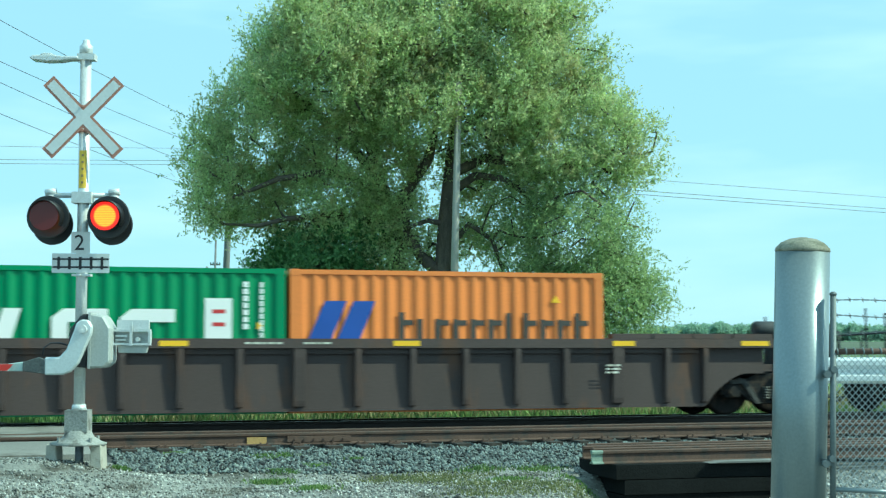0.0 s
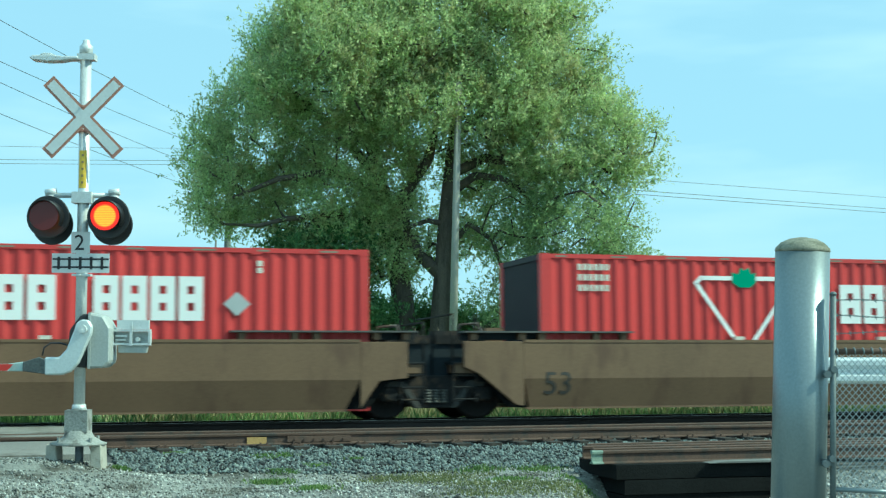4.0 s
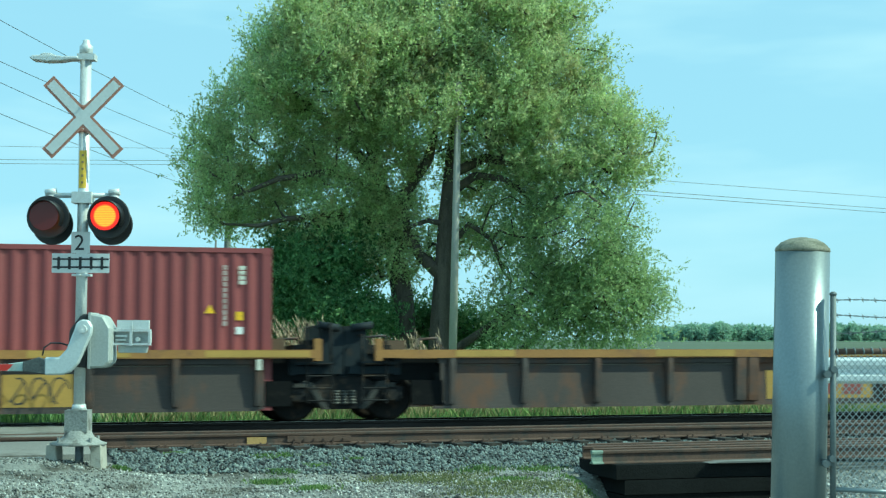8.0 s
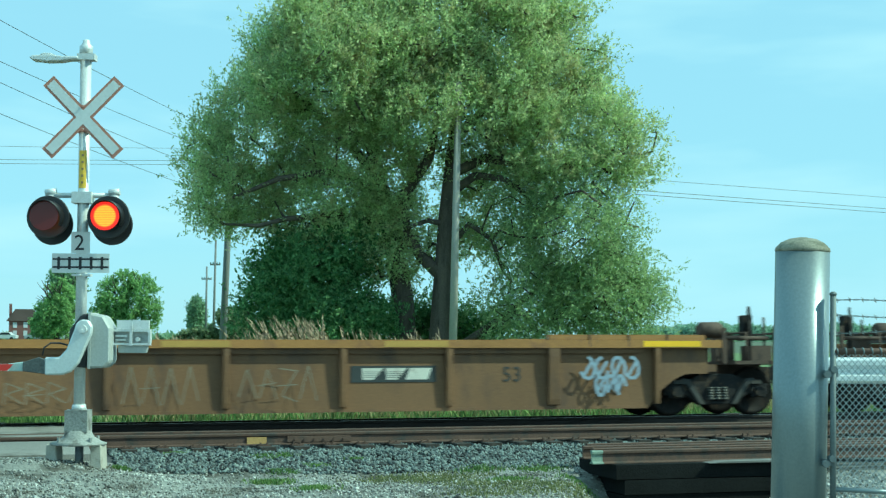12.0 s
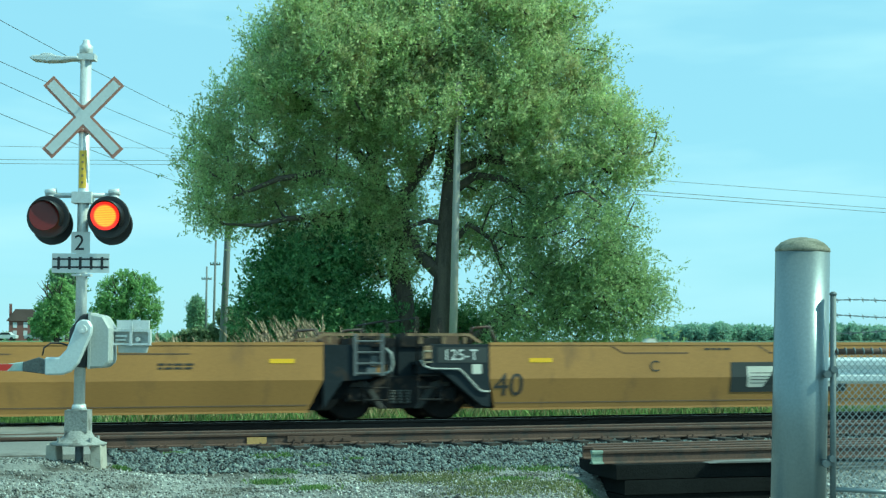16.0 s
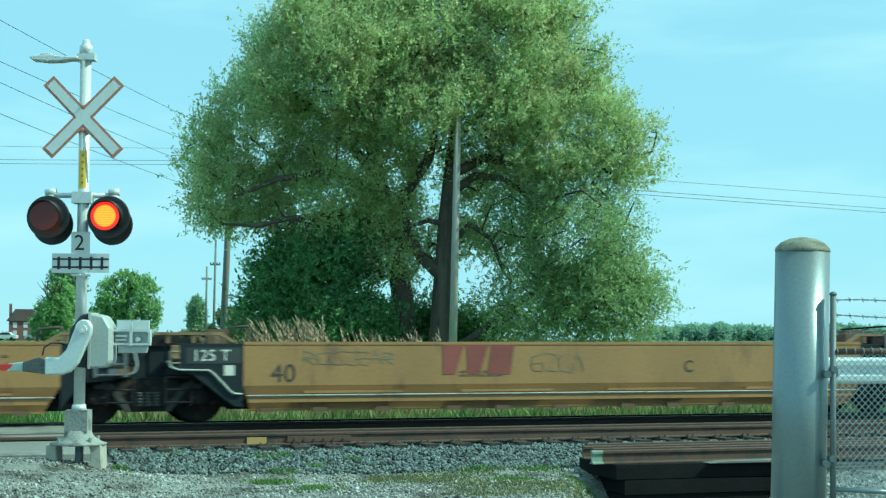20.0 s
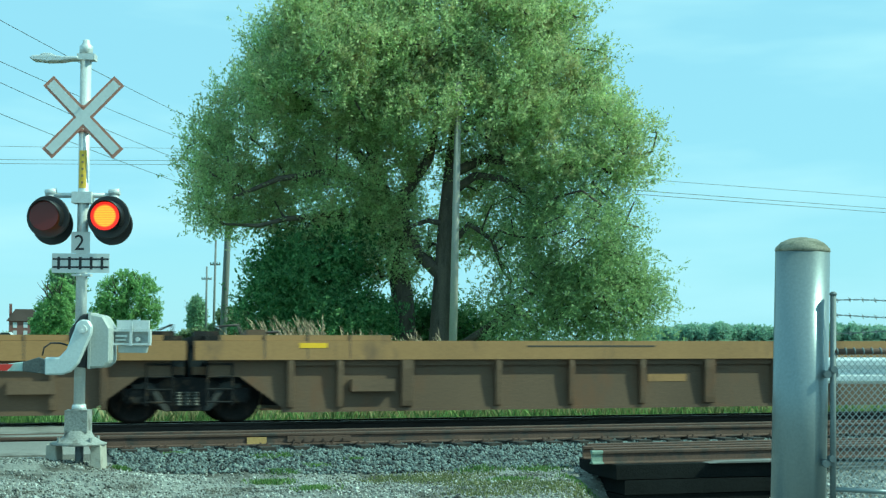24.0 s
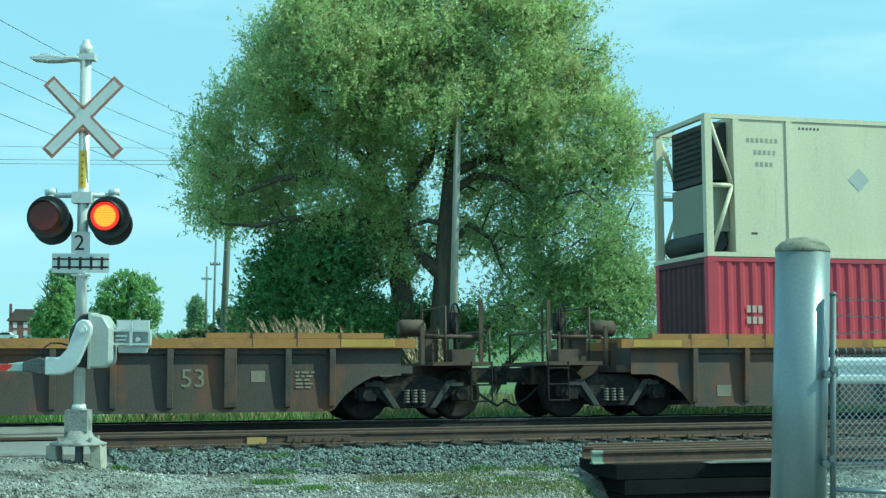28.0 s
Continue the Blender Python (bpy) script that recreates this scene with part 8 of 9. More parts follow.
def mark_cars():
    # A
    for a, b in ((7.4, 7.9), (11.6, 12.1), (15.9, 16.35), (18.6, 19.2)):
        strip("A", a, b, 1.335, 1.43)
    for x, w in ((8.9, 0.75), (9.95, 0.6)):
        small_print("A", x, 1.37, 1, w, CREAM_PATCH)
    small_print("A", 15.75, 0.95, 3, 0.2, CREAM_PATCH, -HALF + 0.0)
    # B1
    for k, x in (("B1", 1.23), ("B2", 2.0), ("B3", 2.08)):
        strip(k, x, x + 0.45, 1.08, 1.29)
    for k, x in (("B1", 18.2), ("B2", 18.25), ("B3", 19.38 - 1.0)):
        strip(k, x, x + 0.45, 1.08, 1.29)
    for k, xs in (("B1", (3.97, 6.42, 7.0, 9.5, 12.0, 15.1)), ("B2", (4.3, 7.45, 9.75, 12.05, 15.15)), ("B3", (4.35, 7.5, 10.35, 13.25, 16.3))):
        for x in xs:
            strip(k, x, x + 0.46, 1.17, 1.26, y=-HALF - 0.024)
    for k, x in (("B1", 1.72), ("B2", 2.0), ("B3", 2.05)):
        text_at(CARS[k], "53", x, 0.50, 0.62, CREAM_PATCH, )
        for dx in (1.7, 2.1, 2.7, 14.5, 15.2):
            shape(CARS[k], [(x + dx, 1.40), (x + dx + 0.24, 1.40), (x + dx + 0.22, 1.33), (x + dx + 0.1, 1.32), (x + dx + 0.07, 1.25), (x + dx, 1.27)], DULL_PAINT, -HALF - 0.005, "tie_down_mark")
        small_print(k, x + 2.1, 1.02, 4, 0.35, CREAM_PATCH)
        small_print(k, 16.9, 1.05, 6, 0.55, CREAM_PATCH)
    number_sign("B1", 4.77, 6.99, 0.83, 1.04, None, CREAM_PATCH)
    text_at(CARS["B1"], "B", 7.85, 0.85, 0.28, CREAM_PATCH)
    tall_mural(CARS["B1"])
    graffiti(CARS["B1"], 8.2, 9.3, 0.95, 1.35, SILVER_SPRAY, BLACK_SPRAY, 8, 2, None, "", 0.02)
    graffiti(CARS["B1"], 15.2, 16.0, 0.75, 1.15, SILVER_SPRAY, BLACK_SPRAY, 9, 1, None, "", 0.02)
    pale_mural(CARS["B2"], 4.4)
    cream_mural(CARS["B2"], 8.2)
    scribble(CARS["B2"], 15.0, 15.65, 0.42, 0.82, mat("tan_spray_paint", (0.30, 0.22, 0.14), 0.6), 15, 3, 0.04)
    faint = mat("faint_silver_spray_paint", (0.20, 0.215, 0.205), 0.6, 0, 0.35, 5, 20, 0.05, (0.11, 0.12, 0.12), 0.4)
    for a, b, n in ((3.8, 6.1, 4), (7.2, 9.2, 3), (10.25, 13.5, 4), (14.7, 16.6, 3)):
        graffiti(CARS["B3"], a, b, 0.62, 1.42, faint, BLACK_SPRAY, int(a * 10), n, None, "silver sprayed bubbles with black outlines", 0.022)
        graffiti(CARS["B3"], a + 0.1, b - 0.1, 0.24, 0.85, faint, BLACK_SPRAY, int(a * 10) + 1, n, None, "", 0.022)
    for k in ("B2", "B3", "I2", "I3", "I4", "I5", "J2", "J3", "J4", "J5"):
        plate(CARS[k], 0.62, 1.58, 1.03, 1.31, BLACK_PANEL, -HALF - 0.004, "capacity_panel")
        text_at(CARS[k], "125-T" if k[0] == "I" else "125 T" if k[0] == "J" else "125T", 0.72, 1.08, 0.28, WHITE_INK, -HALF - 0.010)
        strip(k, 1.28, 1.46, 0.82, 1.0, CREAM_PATCH, "pale_square")
        bm = bmesh.new()
        bent(bm, [(0.5, -HALF - 0.01, 1.24), (0.34, -HALF - 0.04, 1.24), (0.34, -HALF - 0.04, 1.04), (0.5, -HALF - 0.01, 1.04)], 0.018)
        part("grab_iron", bm, DULL_PAINT, CARS[k])
    # C
    for k, x in (("C1", 1.95), ("C2", 2.0), ("C3", 2.0), ("H1", 1.78), ("H2", 1.9), ("H3", 1.92)):
        text_at(CARS[k], "53", x, 0.44, 0.60, DARK_INK)
    for k, a, b in (("C1", 5.1, 8.25), ("C2", 8.2, 11.3), ("C3", 11.95, 15.1), ("H1", 4.95, 8.0), ("H2", 8.2, 11.2), ("H3", 11.6, 14.7)):
        number_sign(k, a, b, 0.76, 1.07)
        small_print(k, a - 0.8, 1.0, 2, 0.3, DARK_INK)
        scribble(CARS[k], b + 1.2, b + 1.7, 0.45, 0.75, CREAM_PATCH, int(a * 7), 2, 0.015)
        for x in (6.0, 9.2, 12.4):
            bm = bmesh.new()
            box(bm, x, x + 0.2, -HALF + 0.02, -HALF + 0.14, 1.455, 1.52)
            part("lip_block", bm, CREAM_PATCH, CARS[k])
    for k in ("C3", "H3"):
        window_box(k, 18.95, 19.6, 0.82, 1.32)
    window_box("C1", 0.2, 0.75, 0.85, 1.3)
    loops("H3", 4.35, 7.35, 0.25, 1.38, CREAM_PATCH, 4, 6, 0.035)
    scribble(CARS["H3"], 16.3, 17.1, 0.7, 1.15, CREAM_PATCH, 5, 3)
    # D
    for k in ("D1", "D5"):
        number_sign(k, 3.58, 6.1, 0.36, 0.54, None, DULL_PAINT, y=-HALF + 0.145)
    for k, red in (("D2", True), ("D3", False), ("D4", True)):
        for a, b in ((8.42, 9.44), (9.60, 10.78)):
            plate(CARS[k], a, b, 0.30, 0.86, OCHRE_PANEL, -HALF + 0.144, "ochre_panel")
        if red:
            logo(k, 9.0, 10.7, 0.38, 0.78, None, FADED_RED, -HALF + 0.145)
    scribble(CARS["D2"], 8.5, 9.4, 0.35, 0.8, BLACK_SPRAY, 3, 3, 0.03)
    scribble(CARS["D3"], 8.5, 9.4, 0.35, 0.8, BLACK_SPRAY, 4, 3, 0.03)
    scribble(CARS["D3"], 9.7, 10.7, 0.35, 0.8, BLACK_SPRAY, 5, 3, 0.03)
    scribble(CARS["D3"], 5.0, 5.9, 0.6, 0.85, SILVER_SPRAY, 6, 4, 0.02)
    for k in ("D1", "D2", "D3", "D4", "D5"):
        rng = random.Random(k)
        for a, b in zip(RIB_D, RIB_D[1:]):
            if b - a > 1 and rng.random() > 0.3:
                plate(CARS[k], a + 0.12, b - 0.12, 0.985, 0.995, DULL_PAINT, -HALF + 0.146, "edge_line")
        for x in (2.0, 6.0, 10.0, 13.0):
            strip(k, x, x + 1.0 + rng.random(), 1.14, 1.255, OCHRE_PANEL, "chord_patch")
    # E
    for x, w in ((3.4, 1.0), (9.6, 1.5), (14.2, 2.4)):
        plate(CARS["E"], x, x + w, 0.84, 0.97, OCHRE_PANEL, -HALF - 0.002, "ochre_patch")
    bars(1.15, 0.2, 5, WHITE_INK, CARS["E"], 2.4, 0.88, name="chalk_bars")
    for a, sd in ((6.7, 61), (7.3, 62), (7.9, 63), (8.5, 64)):
        scribble(CARS["E"], a, a + 0.75, 0.34, 1.10, SILVER_SPRAY, sd, 2, 0.11)
    thin_letters(CARS["E"], 13.0, 15.4, 0.45, 1.0, 23, 5, 0.06, mat("faint_brown_spray", (0.13, 0.09, 0.055), 0.7))
    bm = bmesh.new()
    ribbon(bm, [(1.2, 0.83), (1.65, 0.49), (17.6, 0.49), (18.05, 0.83)], 0.016, -HALF - 0.008)
    part("pale_line", bm, DULL_PAINT, CARS["E"])
    # F
    number_sign("F", 2.45, 5.2, 0.44, 0.68, BLACK_PANEL, PAINTS["umber"], y=-HALF + 0.14)
    text_at(CARS["F"], "40", 6.95, 0.45, 0.45, DARK_INK, -HALF + 0.142)
    # G
    number_sign("G", 3.96, 5.3, 0.78, 0.94, None, WHITE_INK, y=-HALF + 0.145)
    logo("G", 11.9, 13.5, 0.68, 0.98, BLACK_PANEL, CREAM_PATCH, -HALF + 0.145)
    text_at(CARS["G"], "53", 14.78, 0.68, 0.40, DARK_INK, -HALF + 0.142)
    thin_letters(CARS["G"], 7.85, 9.2, 0.35, 0.95, 31, 4, 0.018, DULL_PAINT)
    thin_letters(CARS["G"], 9.85, 11.3, 0.4, 0.95, 32, 4, 0.018, DULL_PAINT)
    thin_letters(CARS["G"], 5.9, 7.3, 0.35, 0.7, 35, 4, 0.018, DULL_PAINT)
    scribble(CARS["G"], 16.3, 17.5, 0.72, 1.12, mat("pale_blue_spray_paint", (0.30, 0.37, 0.45), 0.6), 33, 4, 0.06)
    scribble(CARS["G"], 16.6, 17.2, 0.40, 0.78, MATS["pale_blue_spray_paint"], 36, 3, 0.06)
    for x in (0.6, 4.2, 8.5, 12.5, 17.6):
        strip("G", x, x + 1.2, 1.32, 1.43, YELLOW_TAPE if x in (0.6, 17.6) else OCHRE_PANEL, "chord_patch")
    # I
    for i, k in enumerate(("I1", "I2", "I3", "I4", "I5")):
        text_at(CARS[k], "40", 1.70, 0.42, 0.60, DARK_INK)
        strip(k, 2.4, 2.85 if i != 2 else 3.2, 1.03, 1.11)
        strip(k, 13.15, 13.6, 1.03, 1.11)
        text_at(CARS[k], "BCDEA"[i], (6.45, 4.83, 4.7, 4.9, 9.7)[i], 0.85, 0.30, DARK_INK)
        for x in (4.75, 7.85, 10.85):
            bm = bmesh.new()
            wv = 0.25 if i != 4 else 1.85
            prism(bm, [(x, 1.40), (x + wv, 1.40), (x + wv - 0.05, 1.475), (x + 0.05, 1.475)], -HALF - 0.02, -HALF + 0.14)
            part("lip_cap", bm, CREAM_PATCH if i != 4 else PAINTS["amber"], CARS[k])
            bm = bmesh.new()
            ribbon(bm, [(x - 0.7, 1.34), (x - 0.45, 1.20), (x + 0.9, 1.20)], 0.022, -HALF - 0.004)
            part("weld_seam", bm, PAINTS["brown"], CARS[k])
        small_print(k, 11.2, 1.0, 2, 0.6, DARK_INK)
        small_print(k, 6.0, 1.26, 1, 0.5, DARK_INK)
        plate(CARS[k], 1.75, 13.85, 0.275, 0.295, PAINTS["brown"], -HALF + 0.115, "sill_line")
    number_sign("I1", 3.7, 5.95, 0.74, 1.02, BLACK_PANEL)
    number_sign("I5", 10.0, 12.3, 0.74, 1.02, BLACK_PANEL)
    for k in ("I2", "I3", "I4"):
        logo(k, 6.55, 9.1, 0.44, 1.02, BLACK_PANEL, CREAM_PATCH, -HALF - 0.004)
    scribble(CARS["I5"], 2.7, 5.9, 0.45, 1.1, BLACK_SPRAY, 41, 8, 0.03)
    window_box("I5", 14.75, 15.45, 0.85, 1.32)
    window_box("I1", 0.12, 0.62, 0.85, 1.32)
    window_box("J1", 0.06, 0.70, 0.85, 1.38)
    plate(CARS["J1"], 0.76, 0.94, 0.86, 1.06, CREAM_PATCH, -HALF - 0.004, "pale_square")
    # J
    for i, k in enumerate(("J1", "J2", "J3", "J4", "J5")):
        text_at(CARS[k], "40", (1.85, 2.1, 1.6, 2.05, 2.0)[i], 0.70, 0.46, DARK_INK)
        text_at(CARS[k], "BCDEA"[i], (8.2, 10.1, 9.95, 5.2, 9.0)[i], 0.84, 0.32, DARK_INK)
        small_print(k, 12.2, 1.15, 4, 0.9, PAINTS["brown"])
        small_print(k, 5.6, 0.85, 2, 1.0, PAINTS["brown"])
    number_sign("J1", 4.4, 7.6, 0.82, 1.12)
    number_sign("J5", 8.4, 11.4, 0.82, 1.12)
    for k, a, b in (("J2", 5.05, 6.75), ("J3", 4.95, 6.9), ("J4", 8.5, 10.45)):
        logo(k, a, b, 0.82, 1.36, None, FADED_RED)
    bars(1.5, 0.18, 9, CREAM_PATCH, CARS["J1"], 2.0, 1.1, name="chalk_bars", slant=0.1)
    scribble(CARS["J1"], 11.0, 12.4, 0.6, 1.3, mat("mauve_spray_paint", (0.22, 0.14, 0.10), 0.6), 51, 4, 0.03)
    thin_letters(CARS["J2"], 2.7, 4.4, 1.0, 1.25, 52, 7, 0.014, DULL_PAINT)
    thin_letters(CARS["J2"], 7.0, 8.1, 0.85, 1.2, 53, 4, 0.014, DULL_PAINT)
    thin_letters(CARS["J3"], 7.1, 7.8, 0.8, 1.15, 54, 3, 0.014, DULL_PAINT)
    thin_letters(CARS["J3"], 8.2, 9.6, 0.78, 1.3, 55, 4, 0.016, DULL_PAINT)
    # K
    for k in ("K1", "K2", "K3"):
        strip(k, 1.9, 2.4, 1.30, 1.39)
        strip(k, 17.4, 17.9, 1.30, 1.39)
        strip(k, 8.7, 9.5, 0.66, 0.80, PAINTS["ochre"], "ochre_patch", -HALF + 0.144)
        strip(k, 6.2, 8.8, 1.32, 1.345, DARK_INK, "faint_lettering")
        for x in (2.85, 16.4):
            bm = bmesh.new()
            box(bm, x, x + 0.8, -HALF + 0.0, -HALF + 0.16, 0.52, 0.74)
            part("tool_box", bm, PAINTS["brown"], CARS[k], bevel=0.015)
    text_at(CARS["K3"], "53", 10.6, 0.38, 0.42, DARK_INK, -HALF + 0.142)
    strip("K3", 14.9, 15.6, 0.4, 0.62, OCHRE_PANEL, "ochre_patch", -HALF + 0.144)
    # L
    number_sign("L", 4.6, 6.68, 0.42, 0.66, BLACK_PANEL, y=-HALF + 0.0)
    text_at(CARS["L"], "53", 8.75, 0.42, 0.40, DARK_INK, -HALF + 0.142)
    for x in (12.45, 12.95, 13.6):
        strip("L", x, x + 0.3, 0.42, 0.72, FADED_RED, "red_patch", -HALF + 0.144)
    small_print("L", 14.6, 0.68, 4, 0.35, DARK_INK, -HALF + 0.145)
    # M, N
    for k in ("M", "N"):
        small_print(k, 4.05, 0.88, 1, 0.5, DULL_PAINT, -HALF + 0.145, 0.12)
        small_print(k, 4.9, 0.88, 1, 0.75, DULL_PAINT, -HALF + 0.145, 0.12)
        text_at(CARS[k], "53", 15.15, 0.62, 0.46, DULL_PAINT, -HALF + 0.142)
        strip(k, 16.4, 16.65, 0.7, 0.9, DULL_PAINT, "pale_panel", -HALF + 0.144)
        small_print(k, 17.2, 0.85, 5, 0.3, DULL_PAINT, -HALF + 0.145)
        strip(k, 2.1, 2.4, 0.36, 0.58, DULL_PAINT, "pale_panel", -HALF + 0.144)
        for x in (0.3, 5.5, 9.0, 13.4, 18.0):
            strip(k, x, x + 1.0, 1.32, 1.45, OCHRE_PANEL, "chord_patch")


mark_cars()
fold_markings()


def wall_shape(box_ob, pts, material, name="painted_shape", label="", out=0.0):
    """A plain painted shape on the near wall of a container."""
    bm = bmesh.new()
    y = -1.219 - 0.001 - out
    prism(bm, pts, y, y + 0.003)
    return part(name, bm, material, box_ob, label)


def blocks(box_ob, x0, x1, z0, z1, n, material, gap=0.10, notch=True, label=""):
    """Broad plain blocks, one for each letter of a company name."""
    w = (x1 - x0) / n
    for i in range(n):
        a, b = x0 + i * w, x0 + (i + 1) * w - gap * w
        h = z1 - z0
        if notch:
            # a solid block with two slots
            u, v = (b - a) * 0.36, h * 0.22
            bm = bmesh.new()
            y = -1.219 - 0.001
            for x0b, x1b, z0b, z1b in ((a, a + u, z0, z1), (b - u, b, z0, z1), (a + u, b - u, z0, z0 + v), (a + u, b - u, z0 + h * 0.40, z0 + h * 0.60), (a + u, b - u, z1 - v, z1)):
                box(bm, x0b, x1b, y, y + 0.003, z0b, z1b)
            part("letter_block", bm, material, box_ob, label)
        else:
            wall_shape(box_ob, [(a, z0), (b, z0), (b, z1), (a, z1)], material, "letter_block", label)


def tiny_bars(box_ob, x, z, n, w, h, material, up=False):
    bm = bmesh.new()
    y = -1.2205
    for i in range(n):
        if up:
            box(bm, x, x + w, y, y + 0.003, z - i * h * 1.25, z - i * h * 1.25 + h)
        else:
            box(bm, x + i * w * 1.4, x + i * w * 1.4 + w, y, y + 0.003, z, z + h)
    part("small_print", bm, material, box_ob)


def mark_containers():
    g = BOXES["green"]
    for a, b in ((0.1, 0.75), (0.95, 1.5)):
        wall_shape(g, [(a, 1.0), (a + 0.3, 1.0), (b, 1.85), (b - 0.3, 1.85)], BOX_WHITE, "letter_block")
    for a in (2.0, 3.15):
        wall_shape(g, [(a, 1.0), (a + 0.28, 1.0), (a + 0.28, 1.62), (a + 0.95, 1.62), (a + 0.95, 1.85), (a + 0.2, 1.85), (a, 1.7)], BOX_WHITE, "letter_block")
    wall_shape(g, [(4.62, 1.3), (5.1, 1.3), (5.1, 2.05), (4.62, 2.05)], BOX_WHITE, "white_panel")
    for z in (1.55, 1.78):
        wall_shape(g, [(4.75, z), (4.98, z), (4.98, z + 0.07), (4.75, z + 0.07)], RED_BOX, "panel_mark", out=0.003)
    tiny_bars(g, 5.3, 2.25, 7, 0.09, 0.10, BOX_WHITE, True)
    tiny_bars(g, 5.6, 2.25, 9, 0.06, 0.09, BOX_WHITE, True)
    wall_shape(g, [(5.55, 1.5), (5.65, 1.5), (5.65, 1.62), (5.55, 1.62)], YELLOW_TAPE, "warning_mark")
    o = BOXES["orange"]
    for a in (0.42, 0.95):
        wall_shape(o, [(a - 0.1, 1.3), (a + 0.32, 1.3), (a + 0.62, 2.02), (a + 0.22, 2.02)], NAVY, "logo_shape")
    for i in range(11):
        a = 2.02 + i * 0.345
        top = 1.82 if i in (0, 6, 7, 10) else 1.70
        wall_shape(o, [(a, 1.25), (a + 0.10, 1.25), (a + 0.10, top), (a, top)], DARK_INK, "letter_block")
        if i % 5 != 1:
            wall_shape(o, [(a + 0.1, 1.58), (a + 0.27, 1.58), (a + 0.27, 1.68), (a + 0.1, 1.68)], DARK_INK, "letter_block")
    wall_shape(o, [(5.0, 2.02), (5.18, 2.02), (5.09, 2.16)], YELLOW_TAPE, "warning_mark")
    for key in ("b1", "b2", "b3"):
        b = BOXES[key]
        tiny_bars(b, 11.44, 2.5, 12, 0.07, 0.08, FADED_PRINT, True)
        tiny_bars(b, 11.74, 2.5, 4, 0.09, 0.06, FADED_PRINT, True)
        wall_shape(b, [(11.68, 1.95), (11.82, 1.95), (11.82, 2.1), (11.68, 2.1)], YELLOW_TAPE, "warning_mark")
        wall_shape(b, [(11.68, 1.45), (11.8, 1.45), (11.8, 1.6), (11.68, 1.6)], BOX_WHITE, "white_mark")
    wall_shape(BOXES["b2"], [(11.05, 2.18), (11.23, 2.18), (11.14, 2.34)], YELLOW_TAPE, "warning_mark")
    b = BOXES["b2"]
    wall_shape(b, [(0.66, 1.2), (1.10, 1.2), (1.10, 2.55), (0.66, 2.55)], BOX_WHITE, "white_panel", "white painted panel with dark marks")
    for z in (2.02, 1.25):
        wall_shape(b, [(0.75, z), (1.0, z), (1.0, z + 0.1), (0.86, z + 0.1), (0.86, z + 0.3), (1.0, z + 0.3), (1.0, z + 0.4), (0.75, z + 0.4)], DARK_INK, "letter_block", out=0.003)
    b = BOXES["b3"]
    for i in range(5):
        z = 2.42 - i * 0.27
        wall_shape(b, [(0.82, z - 0.2), (1.14, z - 0.2), (1.14, z), (0.82, z)] if i % 2 else [(0.92, z - 0.2), (1.05, z - 0.2), (1.05, z - 0.06), (1.16, z - 0.06), (1.16, z), (0.82, z), (0.82, z - 0.06), (0.92, z - 0.06)], BOX_WHITE, "letter_block")
    for key in ("c1", "c2", "c3"):
        c = BOXES[key]
        blocks(c, 6.4, 10.68, 1.62, 2.40, 8, BOX_WHITE, 0.12, True, "")
        blocks(c, 11.25, 13.2, 1.62, 2.40, 4, BOX_WHITE, 0.12, True, "")
        bm = bmesh.new()
        y = -1.2225
        for off, mt in ((0.0, BOX_WHITE),):
            ribbon(bm, [(4.15, 1.15), (3.22, 2.40), (3.32, 2.50), (5.22, 2.50), (5.30, 2.40), (4.36, 1.15)], 0.085, y)
        part("triangle_badge", bm, BOX_WHITE, c)
        wall_shape(c, [(4.0, 2.42), (4.15, 2.32), (4.4, 2.32), (4.52, 2.42), (4.52, 2.62), (4.42, 2.58), (4.38, 2.72), (4.27, 2.66), (4.2, 2.72), (4.13, 2.58), (4.0, 2.62)], LEAF_GREEN, "leaf_badge", out=0.006)
        wall_shape(c, [(13.5, 1.92), (13.74, 1.70), (13.98, 1.92), (13.74, 2.14)], STEEL_BADGE, "diamond_placard", out=0.01)
        for r in range(3):
            tiny_bars(c, 0.75, 2.62 - r * 0.2, 6, 0.08, 0.12, CREAM_PATCH)
        tiny_bars(c, 14.1, 2.6, 2, 0.1, 0.1, CREAM_PATCH, True)
        for k in range(14):
            bm = bmesh.new()
            x = 0.3 + k * 1.15
            box(bm, x, x + 0.22 + 0.1 * (k % 3), -1.2235, -1.2205, 2.865, 2.895)
            part("pale_chip", bm, DULL_PAINT, c)
    d = BOXES["d3"]
    wall_shape(d, [(0.66, 2.26), (1.0, 2.26), (1.0, 2.68), (0.66, 2.68)], BOX_WHITE, "badge_panel")
    wall_shape(d, [(0.68, 2.3), (0.98, 2.3), (0.98, 2.46), (0.68, 2.42)], NAVY, "badge_shape", out=0.003)
    wall_shape(d, [(0.72, 2.52), (0.95, 2.55), (0.95, 2.62), (0.72, 2.60)], YELLOW_TAPE, "badge_shape", out=0.003)
    tiny_bars(d, 11.32, 2.5, 11, 0.07, 0.08, FADED_PRINT, True)
    tiny_bars(d, 11.6, 2.5, 4, 0.12, 0.07, CREAM_PATCH, True)
    wall_shape(d, [(11.0, 1.72), (11.18, 1.72), (11.09, 1.88)], YELLOW_TAPE, "warning_mark")
    wall_shape(d, [(11.55, 1.6), (11.68, 1.6), (11.68, 1.75), (11.55, 1.75)], YELLOW_TAPE, "warning_mark")
    wall_shape(d, [(11.55, 1.35), (11.68, 1.35), (11.68, 1.48), (11.55, 1.48)], BOX_WHITE, "white_mark")
